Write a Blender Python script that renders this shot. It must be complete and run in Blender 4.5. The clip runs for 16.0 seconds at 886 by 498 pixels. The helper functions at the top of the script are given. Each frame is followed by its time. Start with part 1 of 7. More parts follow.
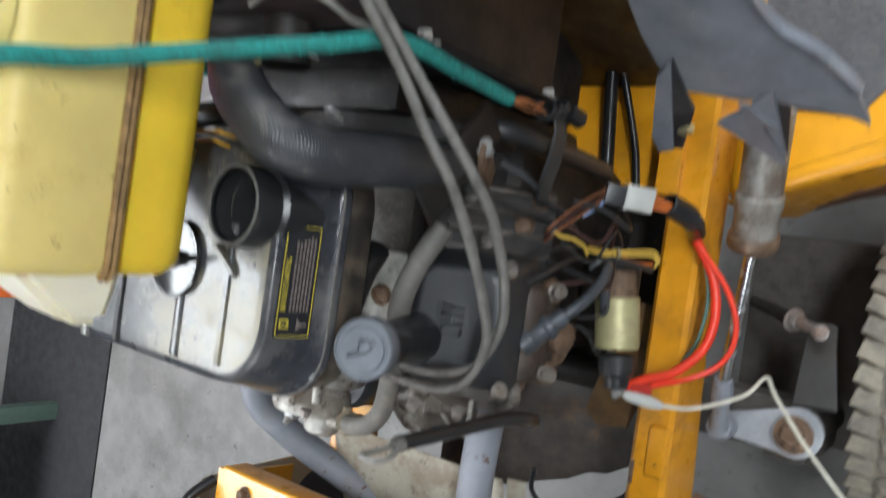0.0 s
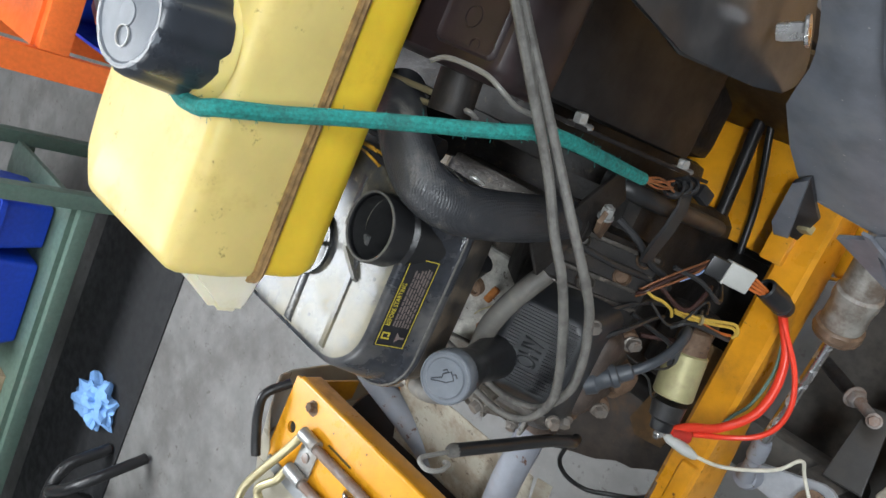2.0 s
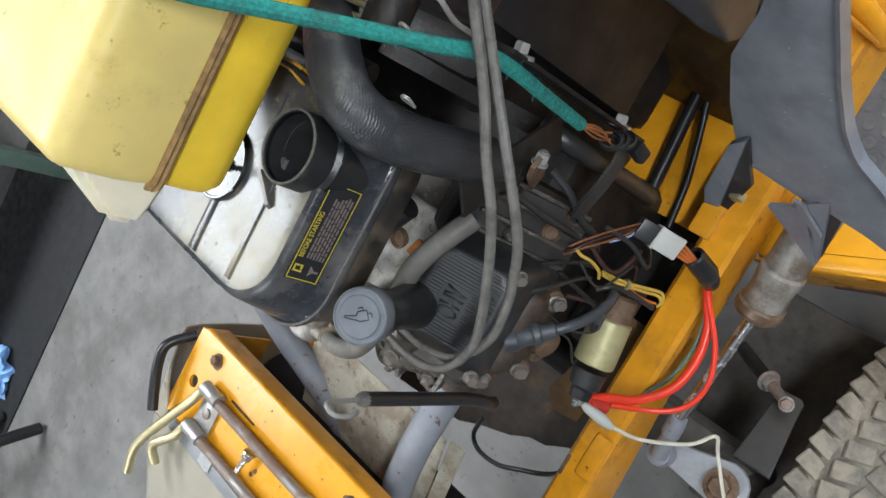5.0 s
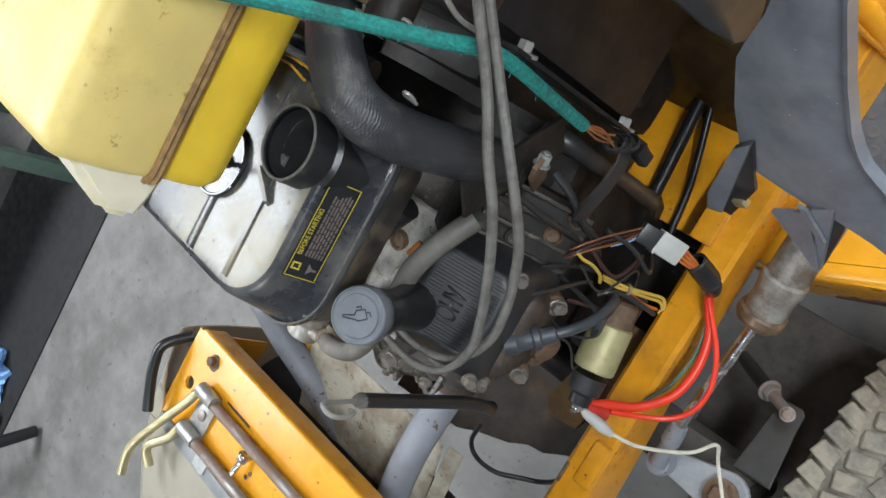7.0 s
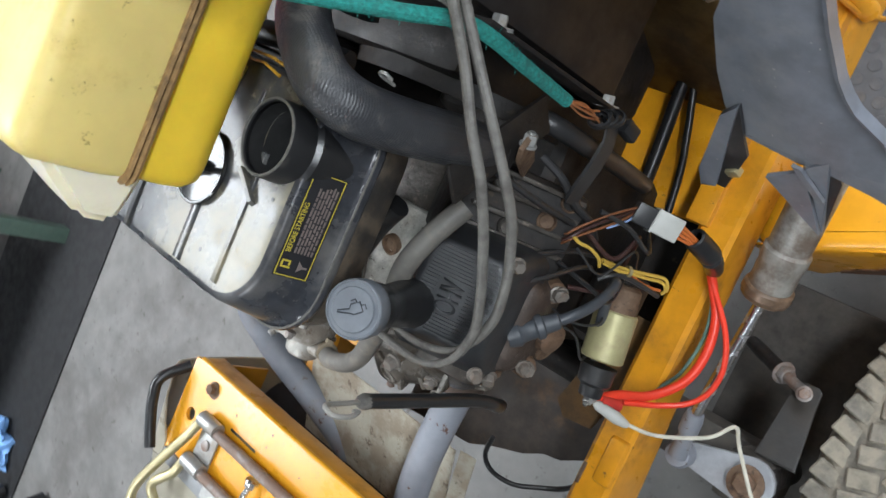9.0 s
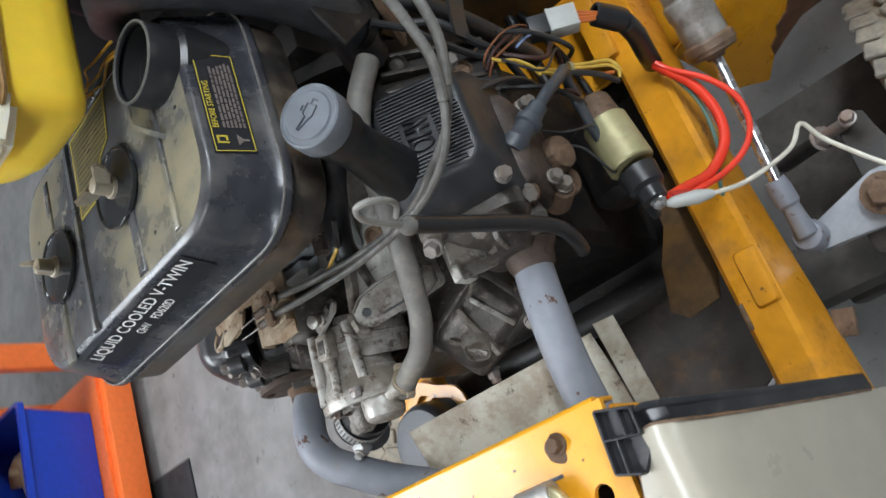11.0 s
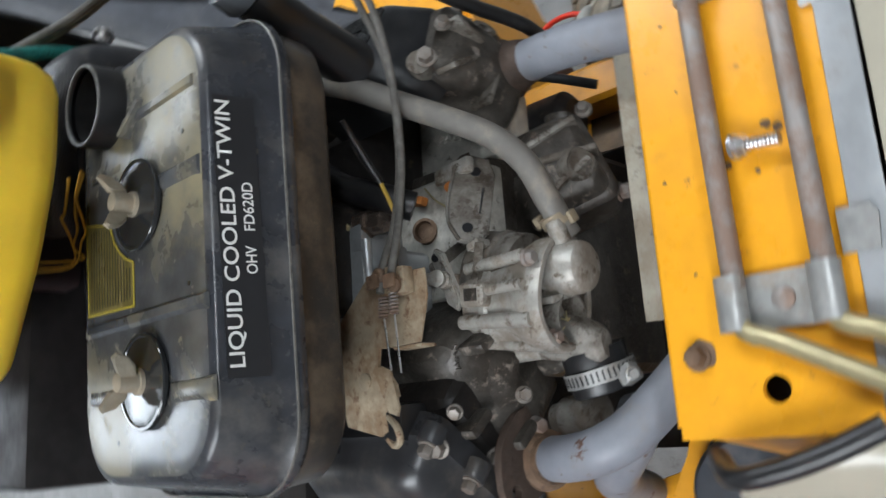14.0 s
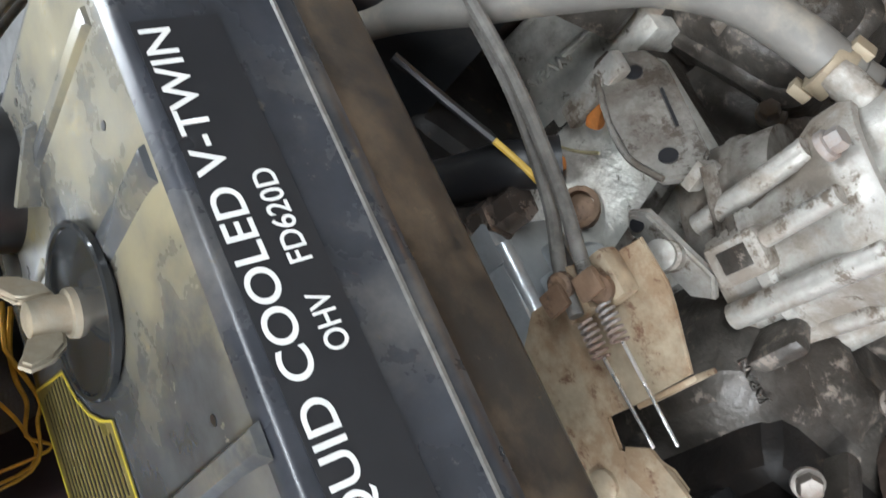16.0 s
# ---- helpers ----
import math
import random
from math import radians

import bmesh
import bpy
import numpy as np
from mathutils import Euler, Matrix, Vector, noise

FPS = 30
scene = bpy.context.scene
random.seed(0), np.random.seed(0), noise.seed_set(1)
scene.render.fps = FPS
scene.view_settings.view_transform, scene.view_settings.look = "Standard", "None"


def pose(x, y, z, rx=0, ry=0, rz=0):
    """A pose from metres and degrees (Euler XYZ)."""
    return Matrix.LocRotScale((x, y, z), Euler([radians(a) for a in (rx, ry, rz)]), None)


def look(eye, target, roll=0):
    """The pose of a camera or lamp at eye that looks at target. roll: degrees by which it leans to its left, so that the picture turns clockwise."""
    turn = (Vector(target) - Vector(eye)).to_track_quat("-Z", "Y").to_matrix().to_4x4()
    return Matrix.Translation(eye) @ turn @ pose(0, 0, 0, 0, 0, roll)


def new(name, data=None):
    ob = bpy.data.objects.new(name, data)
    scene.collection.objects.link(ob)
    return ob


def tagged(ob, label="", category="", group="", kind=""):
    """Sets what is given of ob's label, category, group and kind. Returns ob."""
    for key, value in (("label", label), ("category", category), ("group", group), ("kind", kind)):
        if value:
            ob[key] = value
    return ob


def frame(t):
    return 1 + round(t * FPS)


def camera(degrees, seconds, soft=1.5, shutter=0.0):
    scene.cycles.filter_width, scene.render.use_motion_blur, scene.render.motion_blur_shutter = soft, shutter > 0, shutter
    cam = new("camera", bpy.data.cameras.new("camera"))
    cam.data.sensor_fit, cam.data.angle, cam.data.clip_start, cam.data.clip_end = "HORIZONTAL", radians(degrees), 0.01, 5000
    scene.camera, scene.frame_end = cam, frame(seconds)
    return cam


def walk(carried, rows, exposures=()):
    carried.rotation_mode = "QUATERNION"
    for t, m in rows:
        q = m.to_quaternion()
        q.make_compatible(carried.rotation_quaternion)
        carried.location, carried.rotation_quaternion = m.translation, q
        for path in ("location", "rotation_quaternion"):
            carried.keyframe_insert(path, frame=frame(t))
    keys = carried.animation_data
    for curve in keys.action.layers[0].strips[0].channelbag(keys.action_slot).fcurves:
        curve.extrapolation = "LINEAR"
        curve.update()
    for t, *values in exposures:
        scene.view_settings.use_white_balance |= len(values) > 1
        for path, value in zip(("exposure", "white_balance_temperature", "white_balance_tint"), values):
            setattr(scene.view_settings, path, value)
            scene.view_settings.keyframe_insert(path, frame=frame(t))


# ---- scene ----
cam = camera(58.2, 16.0, shutter=0.5)
PATH = [
    (0, (-0.566, -0.055, 1.6), (0.608, -0.015, -0.019), -83.5),
    (0.5, (-0.6, -0.178, 1.659), (0.588, -0.058, 0.055), -80.1),
    (1, (-0.578, -0.175, 1.664), (0.682, 0.112, 0.138), -81.6),
    (1.5, (-0.557, -0.209, 1.658), (0.678, 0.204, 0.14), -82.5),
    (2, (-0.552, -0.203, 1.675), (0.693, 0.219, 0.168), -80.4),
    (2.5, (-0.553, -0.197, 1.651), (0.653, 0.222, 0.111), -80.2),
    (3, (-0.55, -0.186, 1.644), (0.603, 0.235, 0.065), -80.4),
    (3.5, (-0.556, -0.173, 1.639), (0.564, 0.241, 0.034), -79.9),
    (4, (-0.552, -0.163, 1.636), (0.553, 0.227, 0.015), -78.5),
    (6.5, (-0.55, -0.144, 1.627), (0.581, 0.186, 0.01), -73.9),
    (7, (-0.55, -0.142, 1.625), (0.579, 0.189, 0.008), -74.0),
    (7.5, (-0.549, -0.134, 1.621), (0.58, 0.196, 0.003), -73.9),
    (8, (-0.55, -0.129, 1.618), (0.58, 0.202, 0.001), -73.9),
    (8.2, (-0.55, -0.129, 1.618), (0.579, 0.204, 0.001), -74.0),
    (10.3, (-0.587, 0.14, 1.53), (0.664, -0.187, 0.004), -81.5),
    (10.5, (-0.564, 0.209, 1.515), (0.669, -0.251, 0.01), -82.7),
    (11, (-0.497, 0.349, 1.479), (0.628, -0.384, -0.003), -84.4),
    (11.5, (-0.488, 0.375, 1.479), (0.582, -0.458, 0.009), -82.8),
    (12, (-0.466, 0.38, 1.478), (0.565, -0.495, 0.005), -81.9),
    (12.5, (-0.341, 0.509, 1.452), (0.465, -0.608, 0.002), -80.2),
    (13, (-0.193, 0.585, 1.468), (0.32, -0.738, 0.058), -81.6),
    (13.5, (-0.023, 0.56, 1.454), (0.163, -0.817, 0.016), -82.5),
    (14, (0.164, 0.523, 1.437), (-0.251, -0.823, 0.016), -81.8),
    (14.5, (0.228, 0.447, 1.44), (-0.452, -0.767, 0.003), -89.9),
    (15, (0.22, 0.362, 1.388), (-0.594, -0.812, -0.012), -93.4),
    (15.5, (0.118, 0.285, 1.298), (-0.592, -1.023, -0.037), -96.1),
    (16, (0.12, 0.272, 1.282), (-0.49, -1.096, -0.043), -98.0),
]
walk(cam, [(t, look(*p)) for t, *p in PATH], exposures=((0.0, -0.08, 6200, 10), (8.2, -0.08, 6200, 10), (10.3, 0.1, 6050, 10), (11.5, -0.07, 6150, 10), (13.0, -0.08, 6150, 10), (14.0, -0.26, 6150, 10), (14.6, 0.0, 5950, 10), (15.2, 0.36, 5850, 10), (16.0, 0.6, 6100, 10)))

# ---- world, lamps ----
world = bpy.data.worlds.new("workshop_air")
scene.world = world
world.use_nodes = True
world.node_tree.nodes["Background"].inputs[0].default_value = (0.75, 0.85, 1.0, 1)
world.node_tree.nodes["Background"].inputs[1].default_value = 0.02


def area_lamp(name, eye, target, sx, sy, watts, colour):
    lamp = bpy.data.lights.new(name, "AREA")
    lamp.shape, lamp.size, lamp.size_y = "RECTANGLE", sx, sy
    lamp.energy, lamp.color = watts, colour
    ob = new(name, lamp)
    ob.matrix_world = look(eye, target)
    return ob


LAMPS = ((2.1, 0.6, 1.3, 1.8, 106), (-1.7, -0.5, 0.3, 1.5, 70), (-0.3, 2.0, 1.5, 0.3, 38), (-0.7, -3.7, 2.4, 2.6, 140))
for lx, ly, lw, ll, watts in LAMPS:
    area_lamp("tube_light_glow", (lx, ly, 2.93), (lx, ly, 0), lw, ll, watts, (0.93, 0.98, 1.0) if ly > -2 else (0.78, 0.9, 1.0))

# ---- materials ----
MATS = {}


def surf(name, base, rough=0.5, metal=0.0, var=0.12, scale=60.0, bump=0.15, bump_scale=None, dirt=None, dirt_amt=0.0,
         dirt_scale=14.0, dirt_rough=0.85, chip=None, chip_amt=0.0, chip_scale=30.0, sss=0.0, coat=0.0, ior=1.5, fleck=0.0, grit=None, grit_scale=110.0, grit_amt=0.5, weave=0.0):
    """Procedural surface: fine grain, patches of dirt, chips or rust, and a fine relief, at real-world scale."""
    if name in MATS:
        return MATS[name]
    m = bpy.data.materials.new(name)
    m.use_nodes = True
    nt = m.node_tree
    n, l = nt.nodes, nt.links
    b = n["Principled BSDF"]
    tc = n.new("ShaderNodeTexCoord")
    info = n.new("ShaderNodeObjectInfo")
    shift = n.new("ShaderNodeVectorMath")
    shift.operation = "ADD"
    l.new(tc.outputs["Object"], shift.inputs[0])
    l.new(info.outputs["Random"], shift.inputs[1])
    co = shift.outputs[0]

    def noise_tex(s, detail=5.0, rgh=0.6):
        t = n.new("ShaderNodeTexNoise")
        t.inputs["Scale"].default_value, t.inputs["Detail"].default_value, t.inputs["Roughness"].default_value = s, detail, rgh
        l.new(co, t.inputs["Vector"])
        return t.outputs["Fac"]

    def ramp(src, a, z):
        r = n.new("ShaderNodeMapRange")
        r.interpolation_type = "SMOOTHSTEP"
        r.inputs["From Min"].default_value, r.inputs["From Max"].default_value = a, z
        l.new(src, r.inputs["Value"])
        return r.outputs["Result"]

    def mix(fac, a, z, amount=1.0):
        x = n.new("ShaderNodeMix")
        x.data_type = "RGBA"
        if amount < 1.0:
            k = n.new("ShaderNodeMath")
            k.operation, k.inputs[1].default_value = "MULTIPLY", amount
            l.new(fac, k.inputs[0])
            fac = k.outputs[0]
        l.new(fac, x.inputs[0])
        for v, s in ((a, x.inputs[6]), (z, x.inputs[7])):
            if isinstance(v, tuple):
                s.default_value = (*v, 1)
            else:
                l.new(v, s)
        return x.outputs[2], fac

    grain = noise_tex(scale)
    col, _ = mix(ramp(grain, 0.25, 0.75), tuple(max(0, c * (1 - var)) for c in base), tuple(min(1, c * (1 + var)) for c in base))
    rgh = None

    def rough_mix(fac, now, z):
        x = n.new("ShaderNodeMix")
        l.new(fac, x.inputs[0])
        if isinstance(now, float):
            x.inputs[2].default_value = now
        else:
            l.new(now, x.inputs[2])
        x.inputs[3].default_value = z
        return x.outputs[0]

    rgh = rough_mix(ramp(noise_tex(scale * 0.4), 0.3, 0.8), max(0.02, rough * 0.8), min(1.0, rough * 1.3))
    metal_out = None
    if dirt:
        d1 = noise_tex(dirt_scale, 8, 0.68)
        lo = 0.62 - 0.35 * dirt_amt
        f = ramp(d1, lo, lo + 0.22)
        col, ff = mix(f, col, dirt, min(1.0, 0.35 + dirt_amt * 0.6))
        rgh = rough_mix(ff, rgh, dirt_rough)
        inv = n.new("ShaderNodeMath")
        inv.operation, inv.inputs[0].default_value = "SUBTRACT", 1.0
        l.new(ff, inv.inputs[1])
        metal_out = inv.outputs[0]
    chipped = None
    if chip:
        c1 = noise_tex(chip_scale, 9, 0.72)
        hi = 0.78 - 0.3 * chip_amt
        chipped = ramp(c1, hi, hi + 0.03)
        col, ff = mix(chipped, col, chip)
        rgh = rough_mix(ff, rgh, 0.9)
    if grit:
        col, ff = mix(ramp(noise_tex(grit_scale, 7, 0.75), 0.62 - 0.22 * grit_amt, 0.7 - 0.16 * grit_amt), col, grit, 0.85)
        rgh = rough_mix(ff, rgh, 0.8)
    if fleck:
        c2 = noise_tex(240, 2, 0.5)
        col, ff = mix(ramp(c2, 0.72, 0.78), col, (0.5, 0.47, 0.42), fleck)
    l.new(col, b.inputs["Base Color"])
    l.new(rgh, b.inputs["Roughness"])
    b.inputs["IOR"].default_value = ior
    if metal and metal_out is not None:
        k = n.new("ShaderNodeMath")
        k.operation, k.inputs[1].default_value = "MULTIPLY", metal
        l.new(metal_out, k.inputs[0])
        l.new(k.outputs[0], b.inputs["Metallic"])
    else:
        b.inputs["Metallic"].default_value = metal
    if coat:
        b.inputs["Coat Weight"].default_value, b.inputs["Coat Roughness"].default_value = coat, 0.12
    if sss:
        b.inputs["Subsurface Weight"].default_value = sss
        b.inputs["Subsurface Radius"].default_value = (0.02, 0.014, 0.004)
        b.inputs["Subsurface Scale"].default_value = 0.5
    if bump:
        bp = n.new("ShaderNodeBump")
        bp.inputs["Strength"].default_value, bp.inputs["Distance"].default_value = bump, 0.002
        h = noise_tex(bump_scale or scale * 2.5, 6, 0.6)
        if chipped is not None:
            k = n.new("ShaderNodeMath")
            k.operation = "SUBTRACT"
            l.new(h, k.inputs[0])
            l.new(chipped, k.inputs[1])
            h = k.outputs[0]
        if weave:
            for way in ("X", "Z"):
                wv = n.new("ShaderNodeTexWave")
                wv.bands_direction = way
                wv.inputs["Scale"].default_value, wv.inputs["Distortion"].default_value, wv.inputs["Detail Scale"].default_value = weave, 3.0, 3.0
                l.new(co, wv.inputs["Vector"])
                k = n.new("ShaderNodeMath")
                k.operation = "ADD"
                l.new(h, k.inputs[0])
                l.new(wv.outputs["Fac"], k.inputs[1])
                h = k.outputs[0]
        l.new(h, bp.inputs["Height"])
        l.new(bp.outputs[0], b.inputs["Normal"])
    MATS[name] = m
    return m


DUST, RUST, GREASE = (0.23, 0.19, 0.14), (0.16, 0.065, 0.025), (0.02, 0.016, 0.012)
lid_black = surf("glossy black moulded plastic", (0.03, 0.032, 0.038), 0.26, var=0.25, scale=60, bump=0.05, dirt=(0.13, 0.122, 0.112), dirt_amt=0.42, dirt_scale=14, dirt_rough=0.45, grit=(0.1, 0.085, 0.06), grit_scale=90, grit_amt=0.05)
lid_dusty = surf("dust-filmed black plastic", (0.06, 0.063, 0.068), 0.25, var=0.3, scale=40, bump=0.04, dirt=(0.28, 0.242, 0.145), dirt_amt=0.5, dirt_scale=8, dirt_rough=0.36, grit=(0.3, 0.25, 0.14), grit_scale=28, grit_amt=0.1)
base_black = surf("dusty black plastic base", (0.022, 0.02, 0.019), 0.34, bump=0.08, dirt=(0.17, 0.13, 0.09), dirt_amt=0.6, dirt_scale=14, dirt_rough=0.7, grit=(0.2, 0.16, 0.11), grit_scale=60, grit_amt=0.1)
tube_black = surf("black tube plastic", (0.014, 0.014, 0.015), 0.34, bump=0.05, dirt=(0.08, 0.07, 0.055), dirt_amt=0.15, dirt_scale=30)
cap_grey = surf("grey-black cap plastic", (0.13, 0.142, 0.16), 0.5, bump=0.1, dirt=(0.22, 0.2, 0.17), dirt_amt=0.12)
cap_black = surf("black ribbed cap plastic", (0.03, 0.034, 0.042), 0.32, bump=0.06, dirt=(0.14, 0.13, 0.12), dirt_amt=0.12)
rubber = surf("black rubber", (0.014, 0.014, 0.015), 0.34, bump=0.1, dirt=(0.085, 0.07, 0.055), dirt_amt=0.2, dirt_scale=25, dirt_rough=0.6)
hose_rubber = surf("worn dark grey hose rubber", (0.034, 0.035, 0.039), 0.36, bump=0.18, bump_scale=300, weave=150, dirt=(0.2, 0.18, 0.15), dirt_amt=0.25, dirt_scale=30)
grey_hose = surf("grey breather hose rubber", (0.15, 0.14, 0.125), 0.6, bump=0.15, dirt=(0.3, 0.26, 0.2), dirt_amt=0.35, dirt_scale=30)
yellow = surf("chipped yellow machine paint", (0.76, 0.34, 0.012), 0.32, var=0.06, scale=40, bump=0.06, dirt=(0.4, 0.19, 0.03), dirt_amt=0.2, dirt_scale=18, chip=RUST, chip_amt=0.4, chip_scale=60, coat=0.25, grit=(0.33, 0.15, 0.03), grit_scale=60, grit_amt=0.05)
yellow_dirty = surf("grimy yellow frame paint", (0.68, 0.29, 0.012), 0.33, var=0.1, scale=40, bump=0.08, dirt=(0.2, 0.09, 0.02), dirt_amt=0.33, dirt_scale=14, chip=RUST, chip_amt=0.44, chip_scale=36, coat=0.2)
tank_pale = surf("pale yellowed tank plastic", (0.72, 0.57, 0.2), 0.5, var=0.05, scale=25, bump=0.08, dirt=(0.5, 0.34, 0.08), dirt_amt=0.3, dirt_scale=16, sss=0.35, grit=(0.3, 0.2, 0.05), grit_scale=55, grit_amt=0.02)
tank_deep = surf("fuel-stained yellow tank plastic", (0.85, 0.59, 0.04), 0.4, var=0.06, scale=25, bump=0.08, dirt=(0.45, 0.26, 0.02), dirt_amt=0.12, dirt_scale=20, sss=0.6)
tank_white = surf("milky white tank plastic", (0.8, 0.74, 0.58), 0.4, var=0.05, scale=25, bump=0.06, dirt=(0.5, 0.36, 0.14), dirt_amt=0.25, dirt_scale=16, sss=0.3)
seam_brown = surf("grimy tank seam", (0.24, 0.14, 0.05), 0.7, var=0.4, scale=120, bump=0.3)
alloy = surf("grimy cast aluminium", (0.25, 0.235, 0.21), 0.45, 0.35, var=0.2, scale=60, bump=0.5, bump_scale=160, dirt=(0.075, 0.057, 0.04), dirt_amt=0.72, dirt_scale=17, grit=(0.06, 0.043, 0.03), grit_scale=70, grit_amt=0.55)
alloy_clean = surf("dull cast aluminium", (0.43, 0.415, 0.38), 0.38, 0.5, var=0.15, scale=60, bump=0.45, bump_scale=160, dirt=(0.14, 0.1, 0.065), dirt_amt=0.64, dirt_scale=22, grit=(0.1, 0.07, 0.045), grit_scale=60, grit_amt=0.4)
alloy_dark = surf("oily dark casting", (0.075, 0.067, 0.058), 0.34, 0.3, var=0.4, scale=60, bump=0.7, bump_scale=110, dirt=(0.028, 0.02, 0.014), dirt_amt=0.55, dirt_scale=20, dirt_rough=0.35, grit=(0.24, 0.2, 0.165), grit_scale=75, grit_amt=0.28)
gear_dusty = surf("dust-caked black running gear", (0.05, 0.044, 0.038), 0.7, var=0.35, scale=40, bump=0.4, dirt=(0.1, 0.085, 0.068), dirt_amt=0.55, dirt_scale=9, dirt_rough=0.9)
grime = surf("greasy black and shade-black parts", (0.016, 0.014, 0.013), 0.52, 0.05, var=0.4, scale=50, bump=0.45, dirt=(0.05, 0.036, 0.027), dirt_amt=0.4, dirt_scale=18, dirt_rough=0.75, ior=1.4, grit=(0.1, 0.075, 0.055), grit_scale=60, grit_amt=0.12)
rusty = surf("brown surface rust on steel", (0.165, 0.105, 0.066), 0.7, 0.2, var=0.35, scale=70, bump=0.45, dirt=(0.085, 0.044, 0.022), dirt_amt=0.55, dirt_scale=26, grit=(0.05, 0.03, 0.022), grit_scale=80, grit_amt=0.4)
rust_plate_m = surf("tan rusted plated steel", (0.37, 0.3, 0.21), 0.6, 0.2, var=0.25, scale=70, bump=0.35, dirt=(0.2, 0.115, 0.055), dirt_amt=0.6, dirt_scale=38, grit=(0.12, 0.055, 0.03), grit_scale=75, grit_amt=0.3)
# rough cast alloy, lightened to offset the lid's shadow on the front castings
alloy_pale = surf("sand-cast aluminium paled as if lit", (0.6, 0.585, 0.53), 0.42, 0.4, var=0.2, scale=70, bump=0.6, bump_scale=220, dirt=(0.2, 0.155, 0.11), dirt_amt=0.42, dirt_scale=26, grit=(0.1, 0.075, 0.05), grit_scale=90, grit_amt=0.2)
rust_rod = surf("rust-spotted steel rod", (0.32, 0.3, 0.285), 0.45, 0.5, var=0.2, scale=60, bump=0.25, dirt=(0.17, 0.085, 0.045), dirt_amt=0.68, dirt_scale=30)
zinc = surf("dull zinc plate", (0.36, 0.36, 0.35), 0.42, 0.55, var=0.12, scale=120, bump=0.12, dirt=(0.2, 0.15, 0.1), dirt_amt=0.4, dirt_scale=36)
can_cream = surf("pale passivated can", (0.4, 0.365, 0.19), 0.48, 0.35, var=0.12, scale=60, bump=0.08, dirt=(0.3, 0.24, 0.14), dirt_amt=0.35, dirt_scale=40)
bolt_dull = surf("dull grimy bolt steel", (0.19, 0.17, 0.15), 0.5, 0.5, var=0.2, scale=120, bump=0.2, dirt=(0.14, 0.1, 0.07), dirt_amt=0.5, dirt_scale=50)
nut_tan = surf("tan-stained zinc nut", (0.35, 0.31, 0.24), 0.5, 0.4, var=0.15, scale=120, bump=0.2, dirt=(0.3, 0.23, 0.15), dirt_amt=0.5, dirt_scale=50)
zinc_yellow = surf("yellow passivated zinc", (0.5, 0.44, 0.26), 0.4, 0.75, var=0.12, scale=60, bump=0.08, dirt=(0.3, 0.22, 0.12), dirt_amt=0.2, dirt_scale=40)
steel = surf("bright steel", (0.62, 0.61, 0.6), 0.28, 0.9, var=0.15, scale=140, bump=0.1, dirt=(0.22, 0.16, 0.11), dirt_amt=0.15, dirt_scale=60)
pipe_grey = surf("grey heat-proof pipe paint", (0.21, 0.22, 0.25), 0.55, var=0.12, scale=30, bump=0.2, dirt=(0.24, 0.215, 0.2), dirt_amt=0.3, dirt_scale=24, chip=(0.1, 0.05, 0.035), chip_amt=0.55, chip_scale=48)
cream = surf("cream hood paint", (0.37, 0.34, 0.27), 0.34, var=0.05, scale=30, bump=0.03, dirt=(0.46, 0.4, 0.3), dirt_amt=0.15, dirt_scale=10, coat=0.2)
cream_dirty = surf("stained cream sheet metal", (0.47, 0.44, 0.36), 0.55, var=0.2, scale=40, bump=0.25, dirt=(0.2, 0.15, 0.1), dirt_amt=0.68, dirt_scale=20, grit=(0.09, 0.06, 0.04), grit_scale=48, grit_amt=0.28)
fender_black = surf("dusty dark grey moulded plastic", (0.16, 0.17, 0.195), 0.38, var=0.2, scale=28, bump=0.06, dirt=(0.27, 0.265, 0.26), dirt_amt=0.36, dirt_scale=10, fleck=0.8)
cowl_black = surf("smooth black cowl and fin-shade plastic", (0.022, 0.022, 0.024), 0.42, var=0.2, bump=0.04, dirt=(0.1, 0.09, 0.085), dirt_amt=0.25, dirt_scale=14)
box_black = surf("black painted sheet", (0.015, 0.013, 0.013), 0.55, var=0.3, scale=60, bump=0.06, dirt=(0.034, 0.029, 0.027), dirt_amt=0.25, dirt_scale=9, ior=1.35)
header_black = surf("maroon-black moulded plastic", (0.028, 0.018, 0.019), 0.4, var=0.25, scale=40, bump=0.06, dirt=(0.085, 0.065, 0.06), dirt_amt=0.3, dirt_scale=14, dirt_rough=0.6)
seal_black = surf("black moulded seal plastic", (0.02, 0.021, 0.024), 0.36, var=0.2, scale=40, bump=0.05, dirt=(0.09, 0.085, 0.08), dirt_amt=0.3, dirt_scale=30)
teal_cloth = surf("teal braided cloth sleeve", (0.02, 0.23, 0.2), 0.9, var=0.4, scale=300, bump=0.6, bump_scale=900, dirt=(0.03, 0.1, 0.09), dirt_amt=0.45, dirt_scale=40)
cable_grey = surf("grey cable sheath", (0.135, 0.127, 0.114), 0.46, var=0.2, scale=120, bump=0.25, dirt=(0.05, 0.045, 0.04), dirt_amt=0.48, dirt_scale=40)
cable_black = surf("black cable sheath", (0.025, 0.025, 0.026), 0.4, bump=0.05, dirt=(0.11, 0.1, 0.08), dirt_amt=0.2, dirt_scale=50)
copper = surf("bare copper strands", (0.6, 0.27, 0.12), 0.4, 0.8, bump=0.2)
red_wire = surf("red wire insulation", (0.75, 0.045, 0.018), 0.4, var=0.08, bump=0.03)
orange_wire = surf("orange wire insulation", (0.46, 0.12, 0.025), 0.45, var=0.1, bump=0.03)
